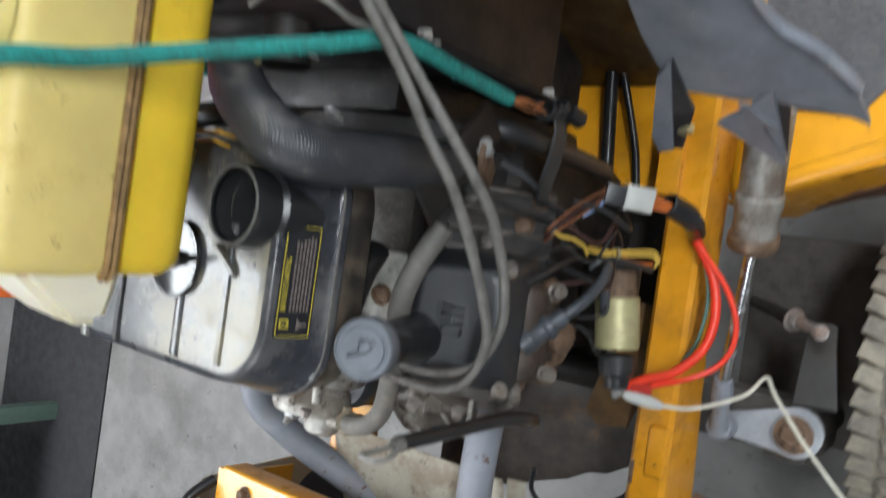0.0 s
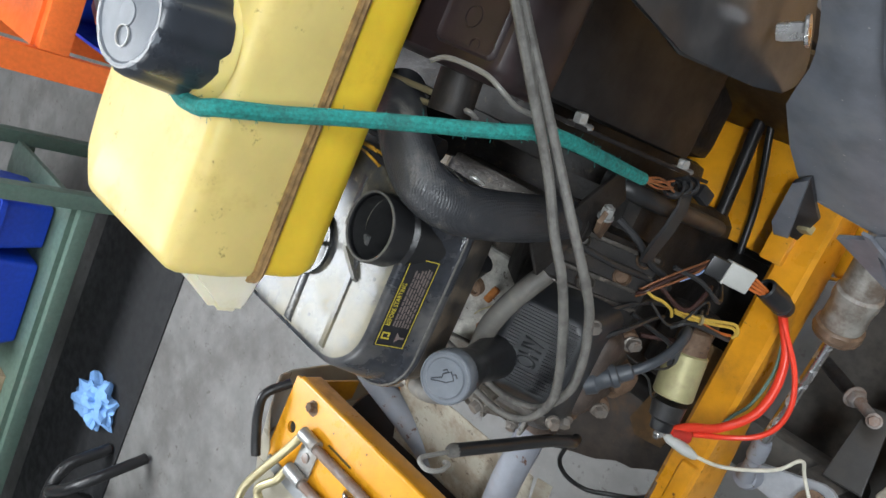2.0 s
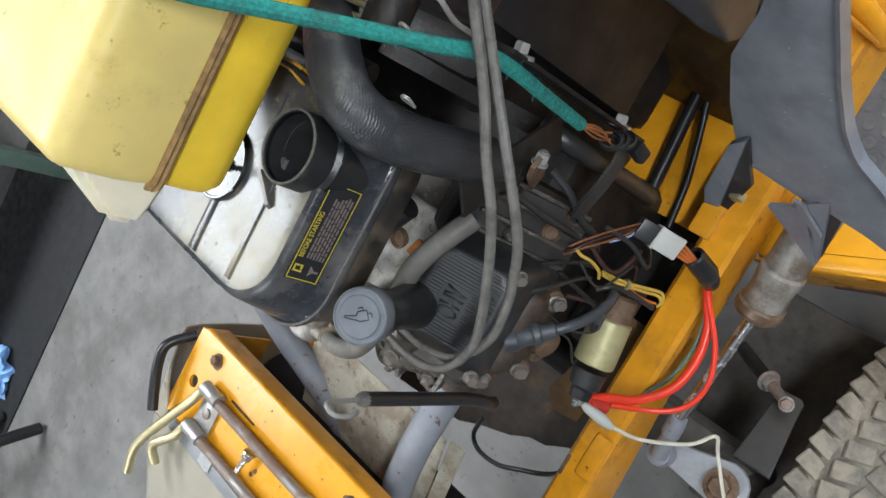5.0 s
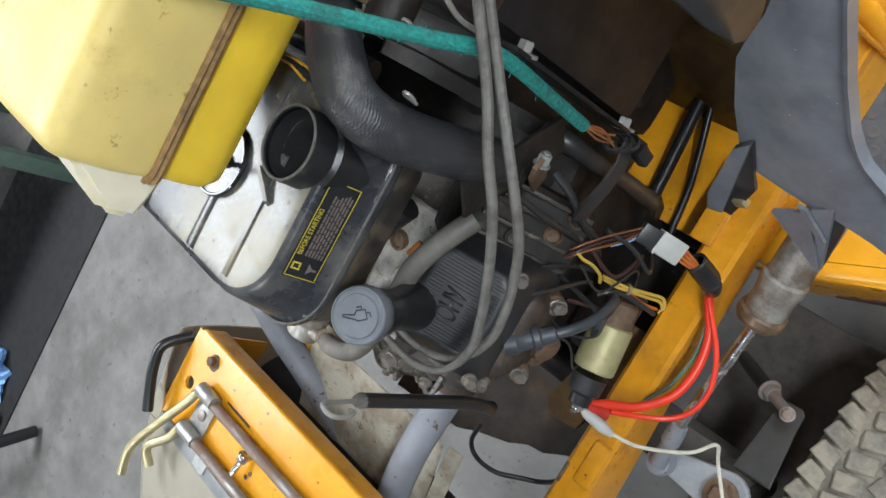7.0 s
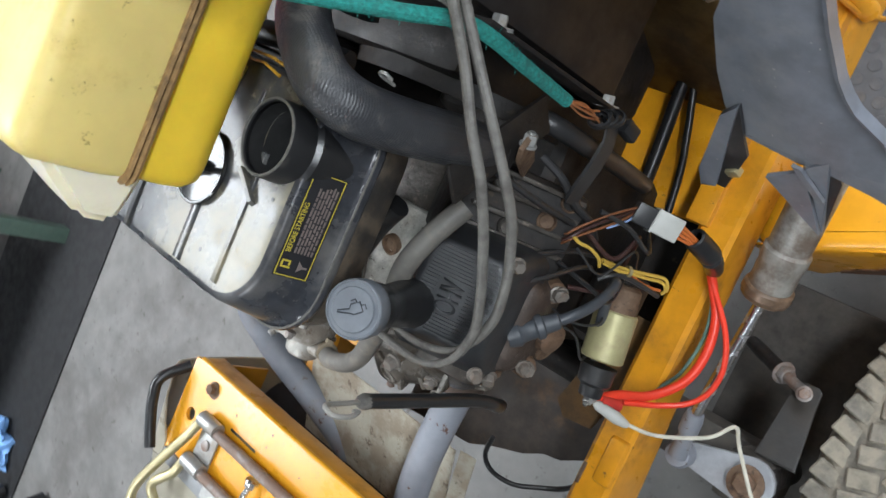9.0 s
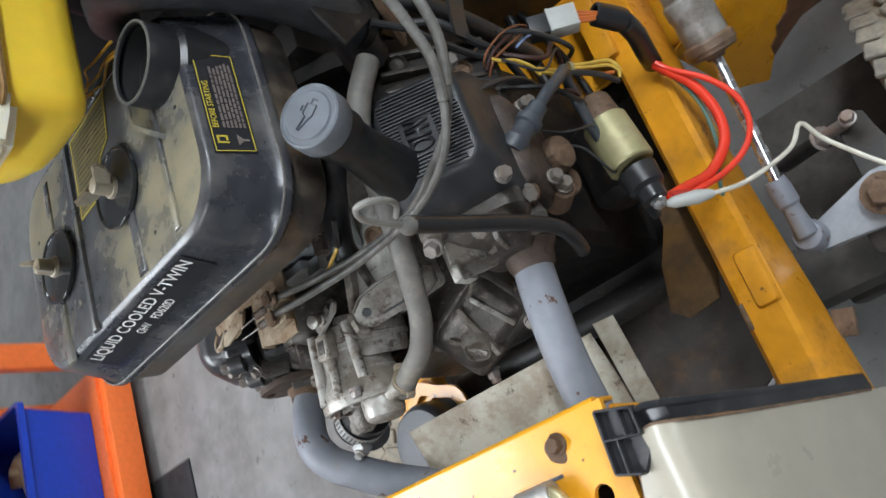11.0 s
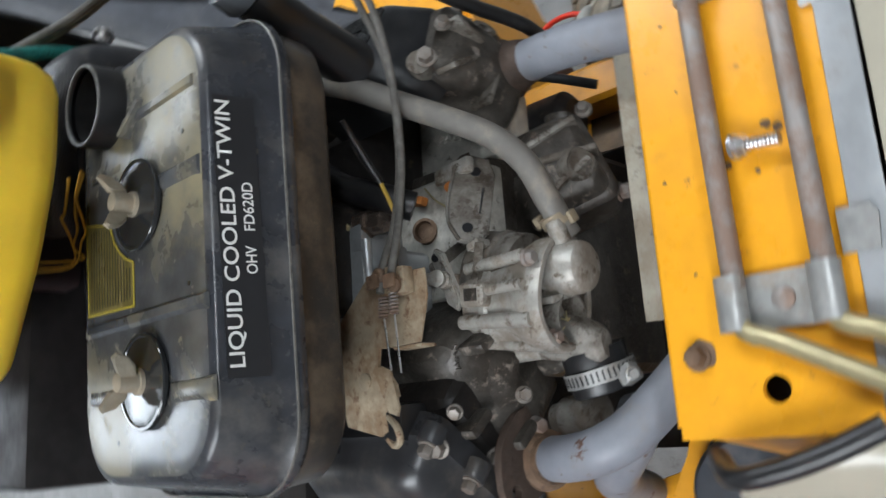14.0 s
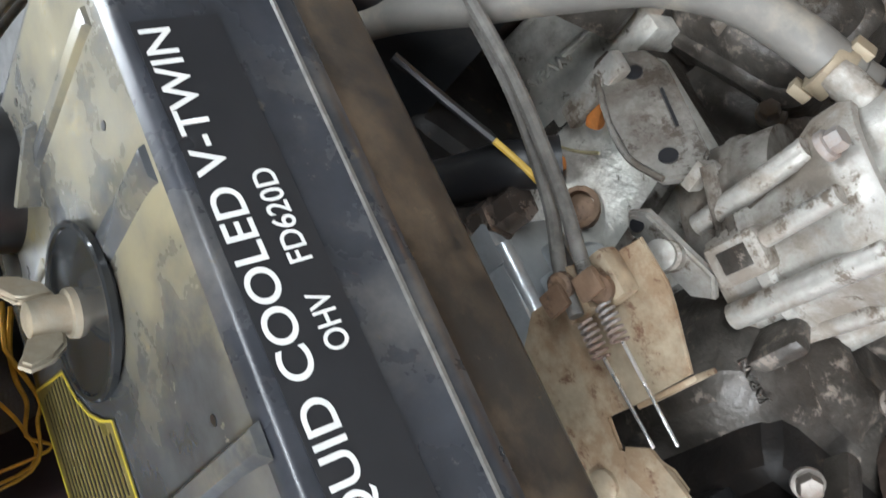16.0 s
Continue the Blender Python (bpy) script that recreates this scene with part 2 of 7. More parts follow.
tan_wire = surf("faded brown wire insulation", (0.2, 0.075, 0.03), 0.45, var=0.15, bump=0.03)
yellow_wire = surf("yellow wire insulation", (0.55, 0.36, 0.06), 0.45, var=0.15, bump=0.03)
white_wire = surf("off-white wire insulation", (0.56, 0.53, 0.44), 0.45, var=0.15, bump=0.03, dirt=(0.3, 0.26, 0.2), dirt_amt=0.3, dirt_scale=40)
ring_grey = surf("grey plastic-coated wire", (0.22, 0.21, 0.19), 0.45, var=0.15, bump=0.05, dirt=(0.18, 0.15, 0.12), dirt_amt=0.3, dirt_scale=60)
green_wire = surf("green-grey wire insulation", (0.1, 0.17, 0.14), 0.45, bump=0.03)
maroon_wire = surf("brown wire insulation", (0.042, 0.017, 0.014), 0.45, bump=0.03)
blue_wire = surf("pale blue wire insulation", (0.25, 0.35, 0.6), 0.45, bump=0.03)
white_plastic = surf("off-white connector plastic", (0.42, 0.42, 0.39), 0.45, var=0.06, bump=0.05, dirt=(0.3, 0.27, 0.22), dirt_amt=0.25, dirt_scale=60)
tyre_rubber = surf("dusty tyre rubber", (0.155, 0.138, 0.112), 0.85, var=0.3, scale=60, bump=0.4, dirt=(0.3, 0.26, 0.195), dirt_amt=0.62, dirt_scale=22)
floor_m = surf("stained workshop concrete", (0.185, 0.18, 0.172), 0.55, var=0.18, scale=9, bump=0.15, bump_scale=90, dirt=(0.085, 0.078, 0.07), dirt_amt=0.45, dirt_scale=2.6, dirt_rough=0.6, fleck=0.5, grit=(0.1, 0.09, 0.08), grit_scale=24, grit_amt=0.15)
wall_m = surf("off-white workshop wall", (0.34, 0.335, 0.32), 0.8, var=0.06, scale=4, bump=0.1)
# lighter copy for unseen walls, chosen to brighten reflections in the lid
wall_bounce = surf("unseen wall paled for reflections", (0.68, 0.69, 0.7), 0.7, var=0.06, scale=4, bump=0.1)
ceil_m = surf("grey ceiling board", (0.4, 0.4, 0.39), 0.85, var=0.05, scale=4, bump=0.1)
strip_black = surf("matt black floor strip", (0.014, 0.014, 0.015), 0.75, bump=0.2)
orange_paint = surf("orange rack paint", (0.85, 0.17, 0.03), 0.4, var=0.08, bump=0.05, dirt=(0.4, 0.12, 0.04), dirt_amt=0.15)
green_paint = surf("dull green bench paint", (0.09, 0.14, 0.11), 0.5, var=0.12, bump=0.08, dirt=(0.14, 0.15, 0.13), dirt_amt=0.3)
blue_plastic = surf("blue crate plastic", (0.012, 0.055, 0.5), 0.35, var=0.1, bump=0.04)
tan_stuff = surf("tan cardboard", (0.4, 0.3, 0.19), 0.85, var=0.2, scale=20, bump=0.15)
blue_cloth = surf("light blue paper towel", (0.2, 0.38, 0.7), 0.9, var=0.1, bump=0.2)
mat_grey = surf("grey rubber foot mat", (0.075, 0.075, 0.08), 0.75, var=0.15, bump=0.2, dirt=(0.14, 0.125, 0.11), dirt_amt=0.4)
mat_pale = surf("worn pale grey mat", (0.24, 0.25, 0.27), 0.6, var=0.15, scale=12, bump=0.15, dirt=(0.15, 0.145, 0.14), dirt_amt=0.35, dirt_scale=6)
print_white = surf("white print", (0.74, 0.74, 0.72), 0.5, var=0.05, bump=0)
print_yellow = surf("yellow print", (0.5, 0.4, 0.04), 0.5, var=0.05, bump=0)
print_grey = surf("faded red-grey print", (0.15, 0.12, 0.11), 0.55, var=0.15, bump=0)
decal_black = surf("black decal and hole-shade film", (0.016, 0.016, 0.018), 0.34, bump=0.02)
sticker_olive = surf("yellowed warning sticker", (0.13, 0.105, 0.03), 0.4, var=0.25, bump=0.05, scale=120, dirt=(0.2, 0.16, 0.07), dirt_amt=0.45, dirt_scale=60)
lamp_glow = bpy.data.materials.new("lit diffuser")
lamp_glow.use_nodes = True
lamp_glow.node_tree.nodes["Principled BSDF"].inputs["Emission Color"].default_value = (1, 0.97, 0.92, 1)
lamp_glow.node_tree.nodes["Principled BSDF"].inputs["Emission Strength"].default_value = 4.0

# ---- building helpers ----
V = Vector


def thing(name, at, label, category, group="", kind=""):
    ob = new(name)
    ob.location = at
    ob.empty_display_size = 0.02
    return tagged(ob, label, category, group, kind)


def world_place(ob):
    p = V(ob.location)
    while ob.parent:
        ob = ob.parent
        p += ob.location
    return p


def part(name, bm, mat, parent=None, label="", smooth=35):
    bmesh.ops.recalc_face_normals(bm, faces=bm.faces)
    c = sum((v.co for v in bm.verts), V()) / max(1, len(bm.verts))
    for v in bm.verts:
        v.co -= c
    me = bpy.data.meshes.new(name)
    bm.to_mesh(me)
    bm.free()
    me.materials.append(mat)
    if smooth:
        me.shade_smooth()
        me.set_sharp_from_angle(angle=radians(smooth))
    ob = new(name, me)
    if parent:
        ob.parent = parent
        ob.location = c - world_place(parent)
    else:
        ob.location = c
    return tagged(ob, label)


def solid(name, bm, mat, label, category, group="", kind="", smooth=35):
    return tagged(part(name, bm, mat, None, "", smooth), label, category, group, kind)


def basis(axis, hint=(0, 0, 1)):
    z = V(axis).normalized()
    x = V(hint).cross(z)
    if x.length < 1e-4:
        x = V((1, 0, 0)).cross(z)
    x.normalize()
    return Matrix((x, z.cross(x), z)).transposed()


def box(bm, c, size, rot=None, bevel=0.0, seg=2):
    m = Matrix.Translation(c) @ (rot.to_4x4() if rot else Matrix.Identity(4)) @ Matrix.Diagonal((*size, 1))
    r = bmesh.ops.create_cube(bm, size=1, matrix=m)
    if bevel:
        edges = list({e for v in r["verts"] for e in v.link_edges})
        bmesh.ops.bevel(bm, geom=edges, offset=bevel, segments=seg, affect="EDGES", profile=0.6)
    return bm


def loft(bm, loops, caps=(True, True), closed=True):
    rings = [[bm.verts.new(p) for p in lp] for lp in loops]
    for a, b in zip(rings, rings[1:]):
        k = len(a)
        for i in range(k if closed else k - 1):
            bm.faces.new((a[i], a[(i + 1) % k], b[(i + 1) % k], b[i]))
    if caps[0]:
        bm.faces.new(rings[0][::-1])
    if caps[1]:
        bm.faces.new(rings[-1])
    return bm


def lathe(bm, at, axis, profile, n=24, caps=(True, True), fac=None):
    """Turned shape: profile rows of (height, radius); fac(angle) may vary the radius."""
    m = basis(axis)
    loops = []
    for h, r in profile:
        loops.append([V(at) + m @ V((math.cos(2 * math.pi * i / n) * r * (fac(i) if fac else 1), math.sin(2 * math.pi * i / n) * r * (fac(i) if fac else 1), h)) for i in range(n)])
    return loft(bm, loops, caps)


def rod(bm, a, b, r, r2=None, n=16):
    a, b = V(a), V(b)
    return lathe(bm, a, b - a, [(0, r), ((b - a).length, r if r2 is None else r2)], n)


def spline(pts, steps=6):
    p = [V(q) for q in pts]
    p = [p[0] * 2 - p[1], *p, p[-1] * 2 - p[-2]]
    out = []
    for i in range(1, len(p) - 2):
        for s in range(steps):
            t = s / steps
            a, b, c, d = p[i - 1:i + 3]
            out.append(0.5 * (2 * b + (c - a) * t + (2 * a - 5 * b + 4 * c - d) * t * t + (3 * b - a - 3 * c + d) * t ** 3))
    out.append(p[-2])
    return out


def tube(bm, pts, r, n=12, steps=6, caps=True, smooth=True, bump=None):
    """A pipe along a smooth line; r may be a function of the way from 0 to 1."""
    line = spline(pts, steps) if smooth else [V(q) for q in pts]
    up = V((0.3, 0.2, 1)).normalized()
    loops, k = [], len(line)
    prev = None
    for i, q in enumerate(line):
        d = (line[min(i + 1, k - 1)] - line[max(i - 1, 0)]).normalized()
        x = (prev - d * prev.dot(d)) if prev else up.cross(d)
        x.normalize()
        prev = x
        y = d.cross(x)
        rr = r(i / (k - 1)) if callable(r) else r
        if bump:
            rr *= bump(i)
        loops.append([q + (x * math.cos(2 * math.pi * j / n) + y * math.sin(2 * math.pi * j / n)) * rr for j in range(n)])
    return loft(bm, loops, (caps, caps))


def rrect(cx, cy, hx, hy, r, z, seg=6):
    out = []
    for qx, qy, a0 in ((1, 1, 0), (-1, 1, 90), (-1, -1, 180), (1, -1, 270)):
        for i in range(seg + 1):
            a = radians(a0 + 90 * i / seg)
            out.append(V((cx + qx * (hx - r) + r * math.cos(a), cy + qy * (hy - r) + r * math.sin(a), z)))
    return out


def prism(bm, outline, m, depth, bevel=0.0):
    """A plate: an outline of (u, v) in the frame m (4x4), thickened by depth along its third axis."""
    a = [bm.verts.new(m @ V((u, v, 0))) for u, v in outline]
    b = [bm.verts.new(m @ V((u, v, depth))) for u, v in outline]
    k = len(a)
    made = [bm.faces.new(a[::-1]), bm.faces.new(b)]
    for i in range(k):
        made.append(bm.faces.new((a[i], a[(i + 1) % k], b[(i + 1) % k], b[i])))
    if bevel:
        edges = list({e for f in made[:2] for e in f.edges})
        bmesh.ops.bevel(bm, geom=edges, offset=bevel, segments=2, affect="EDGES")
    return bm


def frame_at(at, u, v):
    """A frame with its first axis along u and its second near v."""
    x = V(u).normalized()
    z = x.cross(V(v)).normalized()
    y = z.cross(x)
    return Matrix.Translation(at) @ Matrix((x, y, z)).transposed().to_4x4()


def bolt(bm, at, axis, af=0.012, h=0.006, washer=0.0, stub=0.0):
    """A hexagon bolt head with its flange and the end of its shank."""
    r = af / math.sqrt(3)
    z = V(axis).normalized()
    if washer:
        lathe(bm, V(at), z, [(-0.002, washer), (0.0005, washer), (0.0012, washer * 0.94)], 20)
    lathe(bm, V(at), z, [(-0.001, r * 1.25), (0.001, r * 1.25), (0.0016, r * 1.02)], 18)
    lathe(bm, V(at) + z * 0.001, z, [(0, r), (h * 0.8, r), (h, r * 0.86)], 6)
    if stub:
        lathe(bm, V(at) + z * h, z, [(0, r * 0.5), (stub, r * 0.48)], 12)
    return bm


def bolt_thing(name, at, axis, label, af=0.012, h=0.006, washer=0.0, mat=None, group="", stub=0.0):
    return solid(name, bolt(bmesh.new(), at, axis, af, h, washer, stub), mat or zinc, label, "bolt", group)


def lettering(body, size, m, mat, parent, name="lettering", depth=0.0004, spacing=1.0, shear=0.0, bold=0.0):
    cu = bpy.data.curves.new(name, "FONT")
    cu.body, cu.size, cu.align_x, cu.align_y, cu.extrude, cu.space_character, cu.shear, cu.offset = body, size, "LEFT", "BOTTOM_BASELINE", depth, spacing, shear, bold
    tmp = bpy.data.objects.new(name, cu)
    scene.collection.objects.link(tmp)
    me = bpy.data.meshes.new_from_object(tmp.evaluated_get(bpy.context.evaluated_depsgraph_get()))
    bpy.data.objects.remove(tmp)
    bm = bmesh.new()
    bm.from_mesh(me)
    bpy.data.meshes.remove(me)
    bmesh.ops.transform(bm, matrix=m, verts=bm.verts)
    return part(name, bm, mat, parent, "", 0)


def punch(bm, cx, cy, r, n=24):
    """Cut an upright round hole through a shell."""
    for i in range(n):
        d = V((math.cos(2 * math.pi * i / n), math.sin(2 * math.pi * i / n), 0))
        bmesh.ops.bisect_plane(bm, geom=bm.verts[:] + bm.edges[:] + bm.faces[:], dist=1e-6, plane_co=V((cx, cy, 0)) + d * r, plane_no=d)
    gone = [f for f in bm.faces if math.hypot(f.calc_center_median().x - cx, f.calc_center_median().y - cy) < r and f.calc_center_median().z > 1.14]
    bmesh.ops.delete(bm, geom=gone, context="FACES")
    return bm


def B():
    return bmesh.new()

def plan_loop(corners, inset, radius, z, seg=6):
    """A closed plan outline: the corners moved inwards by inset, each rounded by radius, at the height z (a number or a function of x)."""
    n_ = len(corners)
    moved = []
    for i_ in range(n_):
        a_, b0_, c_ = V(corners[i_ - 1]), V(corners[i_]), V(corners[(i_ + 1) % n_])
        d1, d2 = (b0_ - a_).normalized(), (c_ - b0_).normalized()
        n1, n2 = V((-d1.y, d1.x)), V((-d2.y, d2.x))
        moved.append(b0_ + (n1 + n2) * inset / (1 + n1.dot(n2)))
    out_l = []
    for i_ in range(n_):
        a_, b0_, c_ = moved[i_ - 1], moved[i_], moved[(i_ + 1) % n_]
        d1, d2 = (a_ - b0_).normalized(), (c_ - b0_).normalized()
        p1, p2 = b0_ + d1 * radius, b0_ + d2 * radius
        for k_ in range(seg + 1):
            t_ = k_ / seg
            q_ = p1 * (1 - t_) ** 2 + b0_ * 2 * t_ * (1 - t_) + p2 * t_ * t_
            out_l.append(V((q_.x, q_.y, z(q_.x) if callable(z) else z)))
    return out_l


# ---- the workshop ----
def slab(name, c, size, mat, label, kind="structure"):
    return solid(name, box(B(), c, size), mat, label, name.split("_")[0], kind=kind)


slab("floor", (0, 0, -0.05), (10, 10, 0.1), floor_m, "grey stained concrete workshop floor")
slab("ceiling", (0, 0, 3.05), (10, 10, 0.1), ceil_m, "plain grey workshop ceiling")
# walls are out of view: three paled for reflections, west kept dim against ambient
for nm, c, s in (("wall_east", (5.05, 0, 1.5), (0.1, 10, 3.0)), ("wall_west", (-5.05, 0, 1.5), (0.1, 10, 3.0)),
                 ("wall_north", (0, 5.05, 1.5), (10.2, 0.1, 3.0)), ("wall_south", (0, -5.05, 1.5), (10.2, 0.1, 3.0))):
    slab(nm, c, s, wall_bounce if nm in ("wall_north", "wall_east", "wall_south") else wall_m, "plain workshop wall out of view")
for x, y, sx, sy, _ in LAMPS:
    lt = thing("ceiling_light", (x, y, 2.97), "white fluorescent ceiling light, switched on", "ceiling light", "workshop lights")
    part("housing", box(B(), (x, y, 2.975), (sx + 0.04, sy + 0.04, 0.05), bevel=0.01), wall_m, lt)
    part("diffuser", box(B(), (x, y, 2.944), (sx, sy, 0.012), bevel=0.004), lamp_glow, lt)

# flat black strip on the floor along the racks
solid("rubber_mat", box(B(), (2.3, 1.3, 0.004), (0.7, 3.2, 0.008), bevel=0.003), strip_black, "flat black strip on the floor along the racks", "mat")


def orange_rack():
    r = thing("storage_rack", (2.45, -0.2, 0), "bright orange steel storage rack full of crates", "rack")
    for y in (-0.78, 0.32):
        for x in (2.17, 2.8):
            part("post", box(B(), (x, y, 0.95), (0.05, 0.09, 1.9), bevel=0.006), orange_paint, r)
    for z in (0.1, 0.62, 1.15):
        for x in (2.17, 2.8):
            part("beam", box(B(), (x, -0.23, z), (0.045, 1.01, 0.1), bevel=0.006), orange_paint, r)
        part("shelf_panel", box(B(), (2.485, -0.23, z + 0.056), (0.6, 1.01, 0.012)), orange_paint, r)
    return r


orange_rack()


def crate(at, size, fill):
    x, y, z = at
    sx, sy, sz = size
    c = thing("plastic_crate", at, "blue plastic parts crate holding loose brown parts", "crate", "blue crates")
    bm = B()
    t = 0.008
    loft(bm, [rrect(x, y, sx / 2 * k, sy / 2 * k, 0.02, z + h) for k, h in ((0.86, 0), (1.0, sz), (1.06, sz), (1.06, sz - 0.02), (0.99, sz - 0.02))], (True, False))
    loft(bm, [rrect(x, y, sx / 2 * k - t, sy / 2 * k - t, 0.016, z + h) for k, h in ((0.86, t), (1.0, sz))], (True, False))
    part("tub", bm, blue_plastic, c)
    rnd = random.Random(int(x * 100 + y * 37))
    for i in range(7):
        part("loose_part", box(B(), (x + rnd.uniform(-0.3, 0.3) * sx, y + rnd.uniform(-0.3, 0.3) * sy, z + sz * rnd.uniform(0.35, 0.75)), (rnd.uniform(0.04, 0.1), rnd.uniform(0.04, 0.14), rnd.uniform(0.03, 0.08)),
            Euler((rnd.uniform(0, 3), rnd.uniform(0, 3), rnd.uniform(0, 3))).to_matrix(), 0.006), fill, c)
    return c


crate((2.47, -0.42, 0.165), (0.5, 0.42, 0.26), tan_stuff)
crate((2.47, 0.06, 0.165), (0.5, 0.36, 0.26), tan_stuff)
crate((2.47, -0.3, 0.69), (0.5, 0.42, 0.26), rusty)
crate((2.55, 1.3, 0.36), (0.44, 0.4, 0.2), tan_stuff)
crate((2.55, 0.98, 0.36), (0.4, 0.2, 0.2), tan_stuff)


def green_bench():
    b = thing("workbench", (2.6, 1.7, 0), "dull green steel workbench frame with boxes beneath", "workbench")
    for y in (0.8, 2.6):
        for x in (2.26, 2.95):
            part("leg", box(B(), (x, y, 0.45), (0.06, 0.06, 0.9), bevel=0.006), green_paint, b)
    for z in (0.3,):
        for x in (2.26, 2.95):
            part("beam", box(B(), (x, 1.7, z), (0.05, 1.74, 0.06), bevel=0.006), green_paint, b)
        part("lower_shelf", box(B(), (2.605, 1.7, z + 0.04), (0.68, 1.78, 0.02)), green_paint, b)
    part("bench_top", box(B(), (2.72, 1.7, 0.92), (0.6, 1.95, 0.05), bevel=0.008), green_paint, b)
    return b


green_bench()
solid("cardboard_box", box(B(), (2.5, 1.75, 0.43), (0.3, 0.26, 0.16), bevel=0.004), tan_stuff, "open-topped tan cardboard box on the bench shelf", "box")
solid("cardboard_box", box(B(), (2.48, 2.15, 0.43), (0.26, 0.3, 0.15), bevel=0.004), tan_stuff, "tan cardboard box on the bench shelf", "box")

for k, (x, y, z, sx, sy, sz, mt, nm_) in enumerate(((2.5, 1.26, 0.53, 0.16, 0.12, 0.07, "red", "red printed"), (2.46, 1.4, 0.53, 0.14, 0.1, 0.06, "white", "white"), (2.56, 0.98, 0.53, 0.13, 0.1, 0.06, "white", "white"), (2.4, 0.08, 0.4, 0.15, 0.12, 0.06, "red", "red printed"))):
    c_ = thing("parts_carton", (x, y, z), nm_ + " card parts carton lying in a blue crate", "carton", "parts cartons")
    part("carton", box(B(), (x, y, z), (sx, sy, sz), Euler((0.1, 0.15, 0.4 * k)).to_matrix(), 0.003), surf("red carton print", (0.55, 0.05, 0.03), 0.5, var=0.1, bump=0.05) if mt == "red" else surf("white carton board", (0.6, 0.6, 0.58), 0.6, var=0.1, bump=0.05), c_)
    part("end_label", box(B(), (x, y, z + sz * 0.5 + 0.003), (sx * 0.5, sy * 0.6, 0.004), Euler((0.1, 0.15, 0.4 * k)).to_matrix(), 0.001), print_white if mt == "red" else blue_plastic, c_)

# crumpled towel, stand and cables on the floor
bm = B()
bmesh.ops.create_icosphere(bm, subdivisions=4, radius=0.09)
for v in bm.verts:
    k = 1 + 0.55 * noise.noise(v.co * 22) + 0.25 * noise.noise(v.co * 55)
    v.co = V((v.co.x * 1.3 * k, v.co.y * k, max(0.002, v.co.z * 0.7 * k + 0.04))) + V((2.18, 1.64, 0))
solid("paper_towel", bm, blue_cloth, "crumpled light blue paper towel on the floor", "towel")

st = thing("stand", (1.95, 2.0, 0), "black tubular steel stand on the concrete floor", "stand")
part("tube", tube(B(), [(1.75, 1.62, 0.02), (1.72, 1.66, 0.2), (1.78, 1.75, 0.28), (1.9, 1.85, 0.26), (1.98, 1.98, 0.05)], 0.022), rubber, st)
part("tube", tube(B(), [(2.0, 1.75, 0.02), (1.98, 1.82, 0.2), (1.95, 2.0, 0.22), (1.96, 2.1, 0.02)], 0.024), rubber, st)
part("foot_bar", box(B(), (1.95, 2.12, 0.02), (0.5, 0.06, 0.04), bevel=0.006), rubber, st)
solid("extension_cable", tube(B(), [(-3.4, -2.9, 0.008), (-2.9, -2.75, 0.008), (-2.6, -2.55, 0.008), (-2.45, -2.3, 0.008), (-2.2, -2.05, 0.008), (-1.9, -1.8, 0.008), (-1.4, -1.7, 0.008)], 0.011), yellow_wire, "yellow extension cable lying across the floor", "cable")
for x, y, a in ((-3.1, -2.2, 0.4), (-2.75, -1.95, -0.5), (-3.4, -2.5, 1.1)):
    tl = thing("floor_jack", (x, y, 0), "black steel trolley jack standing on the floor", "jack", "floor tools")
    rot = Euler((0, 0, a)).to_matrix()
    part("chassis", box(B(), (x, y, 0.07), (0.5, 0.2, 0.1), rot, 0.02), rubber, tl)
    part("handle", rod(B(), (x, y, 0.1), V((x, y, 0.16)) + rot @ V((0.6, 0, 0.1)), 0.018), rubber, tl)
    for sx in (-0.18, 0.18):
        for sy in (-0.11, 0.11):
            p = V((x, y, 0.035)) + rot @ V((sx, sy, 0))
            part("wheel", lathe(B(), p - rot @ V((0, 0.015, 0)), rot @ V((0, 1, 0)), [(0, 0.034), (0.03, 0.034)], 16), rubber, tl)

# ---- the tractor's frame ----
def rail(s, shift, label):
    t = thing("frame_rail", (s * (0.25 + shift), 0.05, 0.6), label, "chassis rail", "chassis rails")
    bm = B()
    loops = []
    for y, dx in ((-0.45, 0.03), (-0.2, 0.028), (-0.05, 0.026), (0.05, 0.022), (0.12, 0.016), (0.2, 0.011), (0.3, 0.006), (0.45, 0.002)):
        dx = 0.0 if s < 0 else dx
        lo = 0.266 if s > 0 else min(0.267, max(0.25, 0.251 + 0.045 * (y - 0.03)))
        prof = [(0.2, 0.575), (0.2, 0.634), (0.206, 0.64), (0.243, 0.64), (0.249, 0.635), (lo + 0.002, 0.575), (lo, 0.56), (lo - 0.006, 0.57), (0.243, 0.629), (0.206, 0.632), (0.206, 0.575)]
        loops.append([V((s * (x + dx + shift), y, z)) for x, z in prof])
    loft(bm, loops)
    part("channel", bm, yellow_dirty, t)
    bm = B()
    loft(bm, [rrect(s * (0.2345 + shift), 0.174, 0.0135 - a, 0.033 - a, 0.005, z) for a, z in ((0.0, 0.639), (0.001, 0.6425), (0.0025, 0.6452), (0.005, 0.6458))])
    part("pressed_step", bm, yellow_dirty, t)
    part("edge_slot", box(B(), (s * (0.2055 + shift), 0.207, 0.6402), (0.005, 0.03, 0.0015), bevel=0.0005), rusty, t)
    part("side_bracket", box(B(), (s * (0.272 + shift), 0.245, 0.567), (0.022, 0.03, 0.01), Matrix.Rotation(0.3 * s, 3, "Z"), 0.002), rusty, t)
    return t


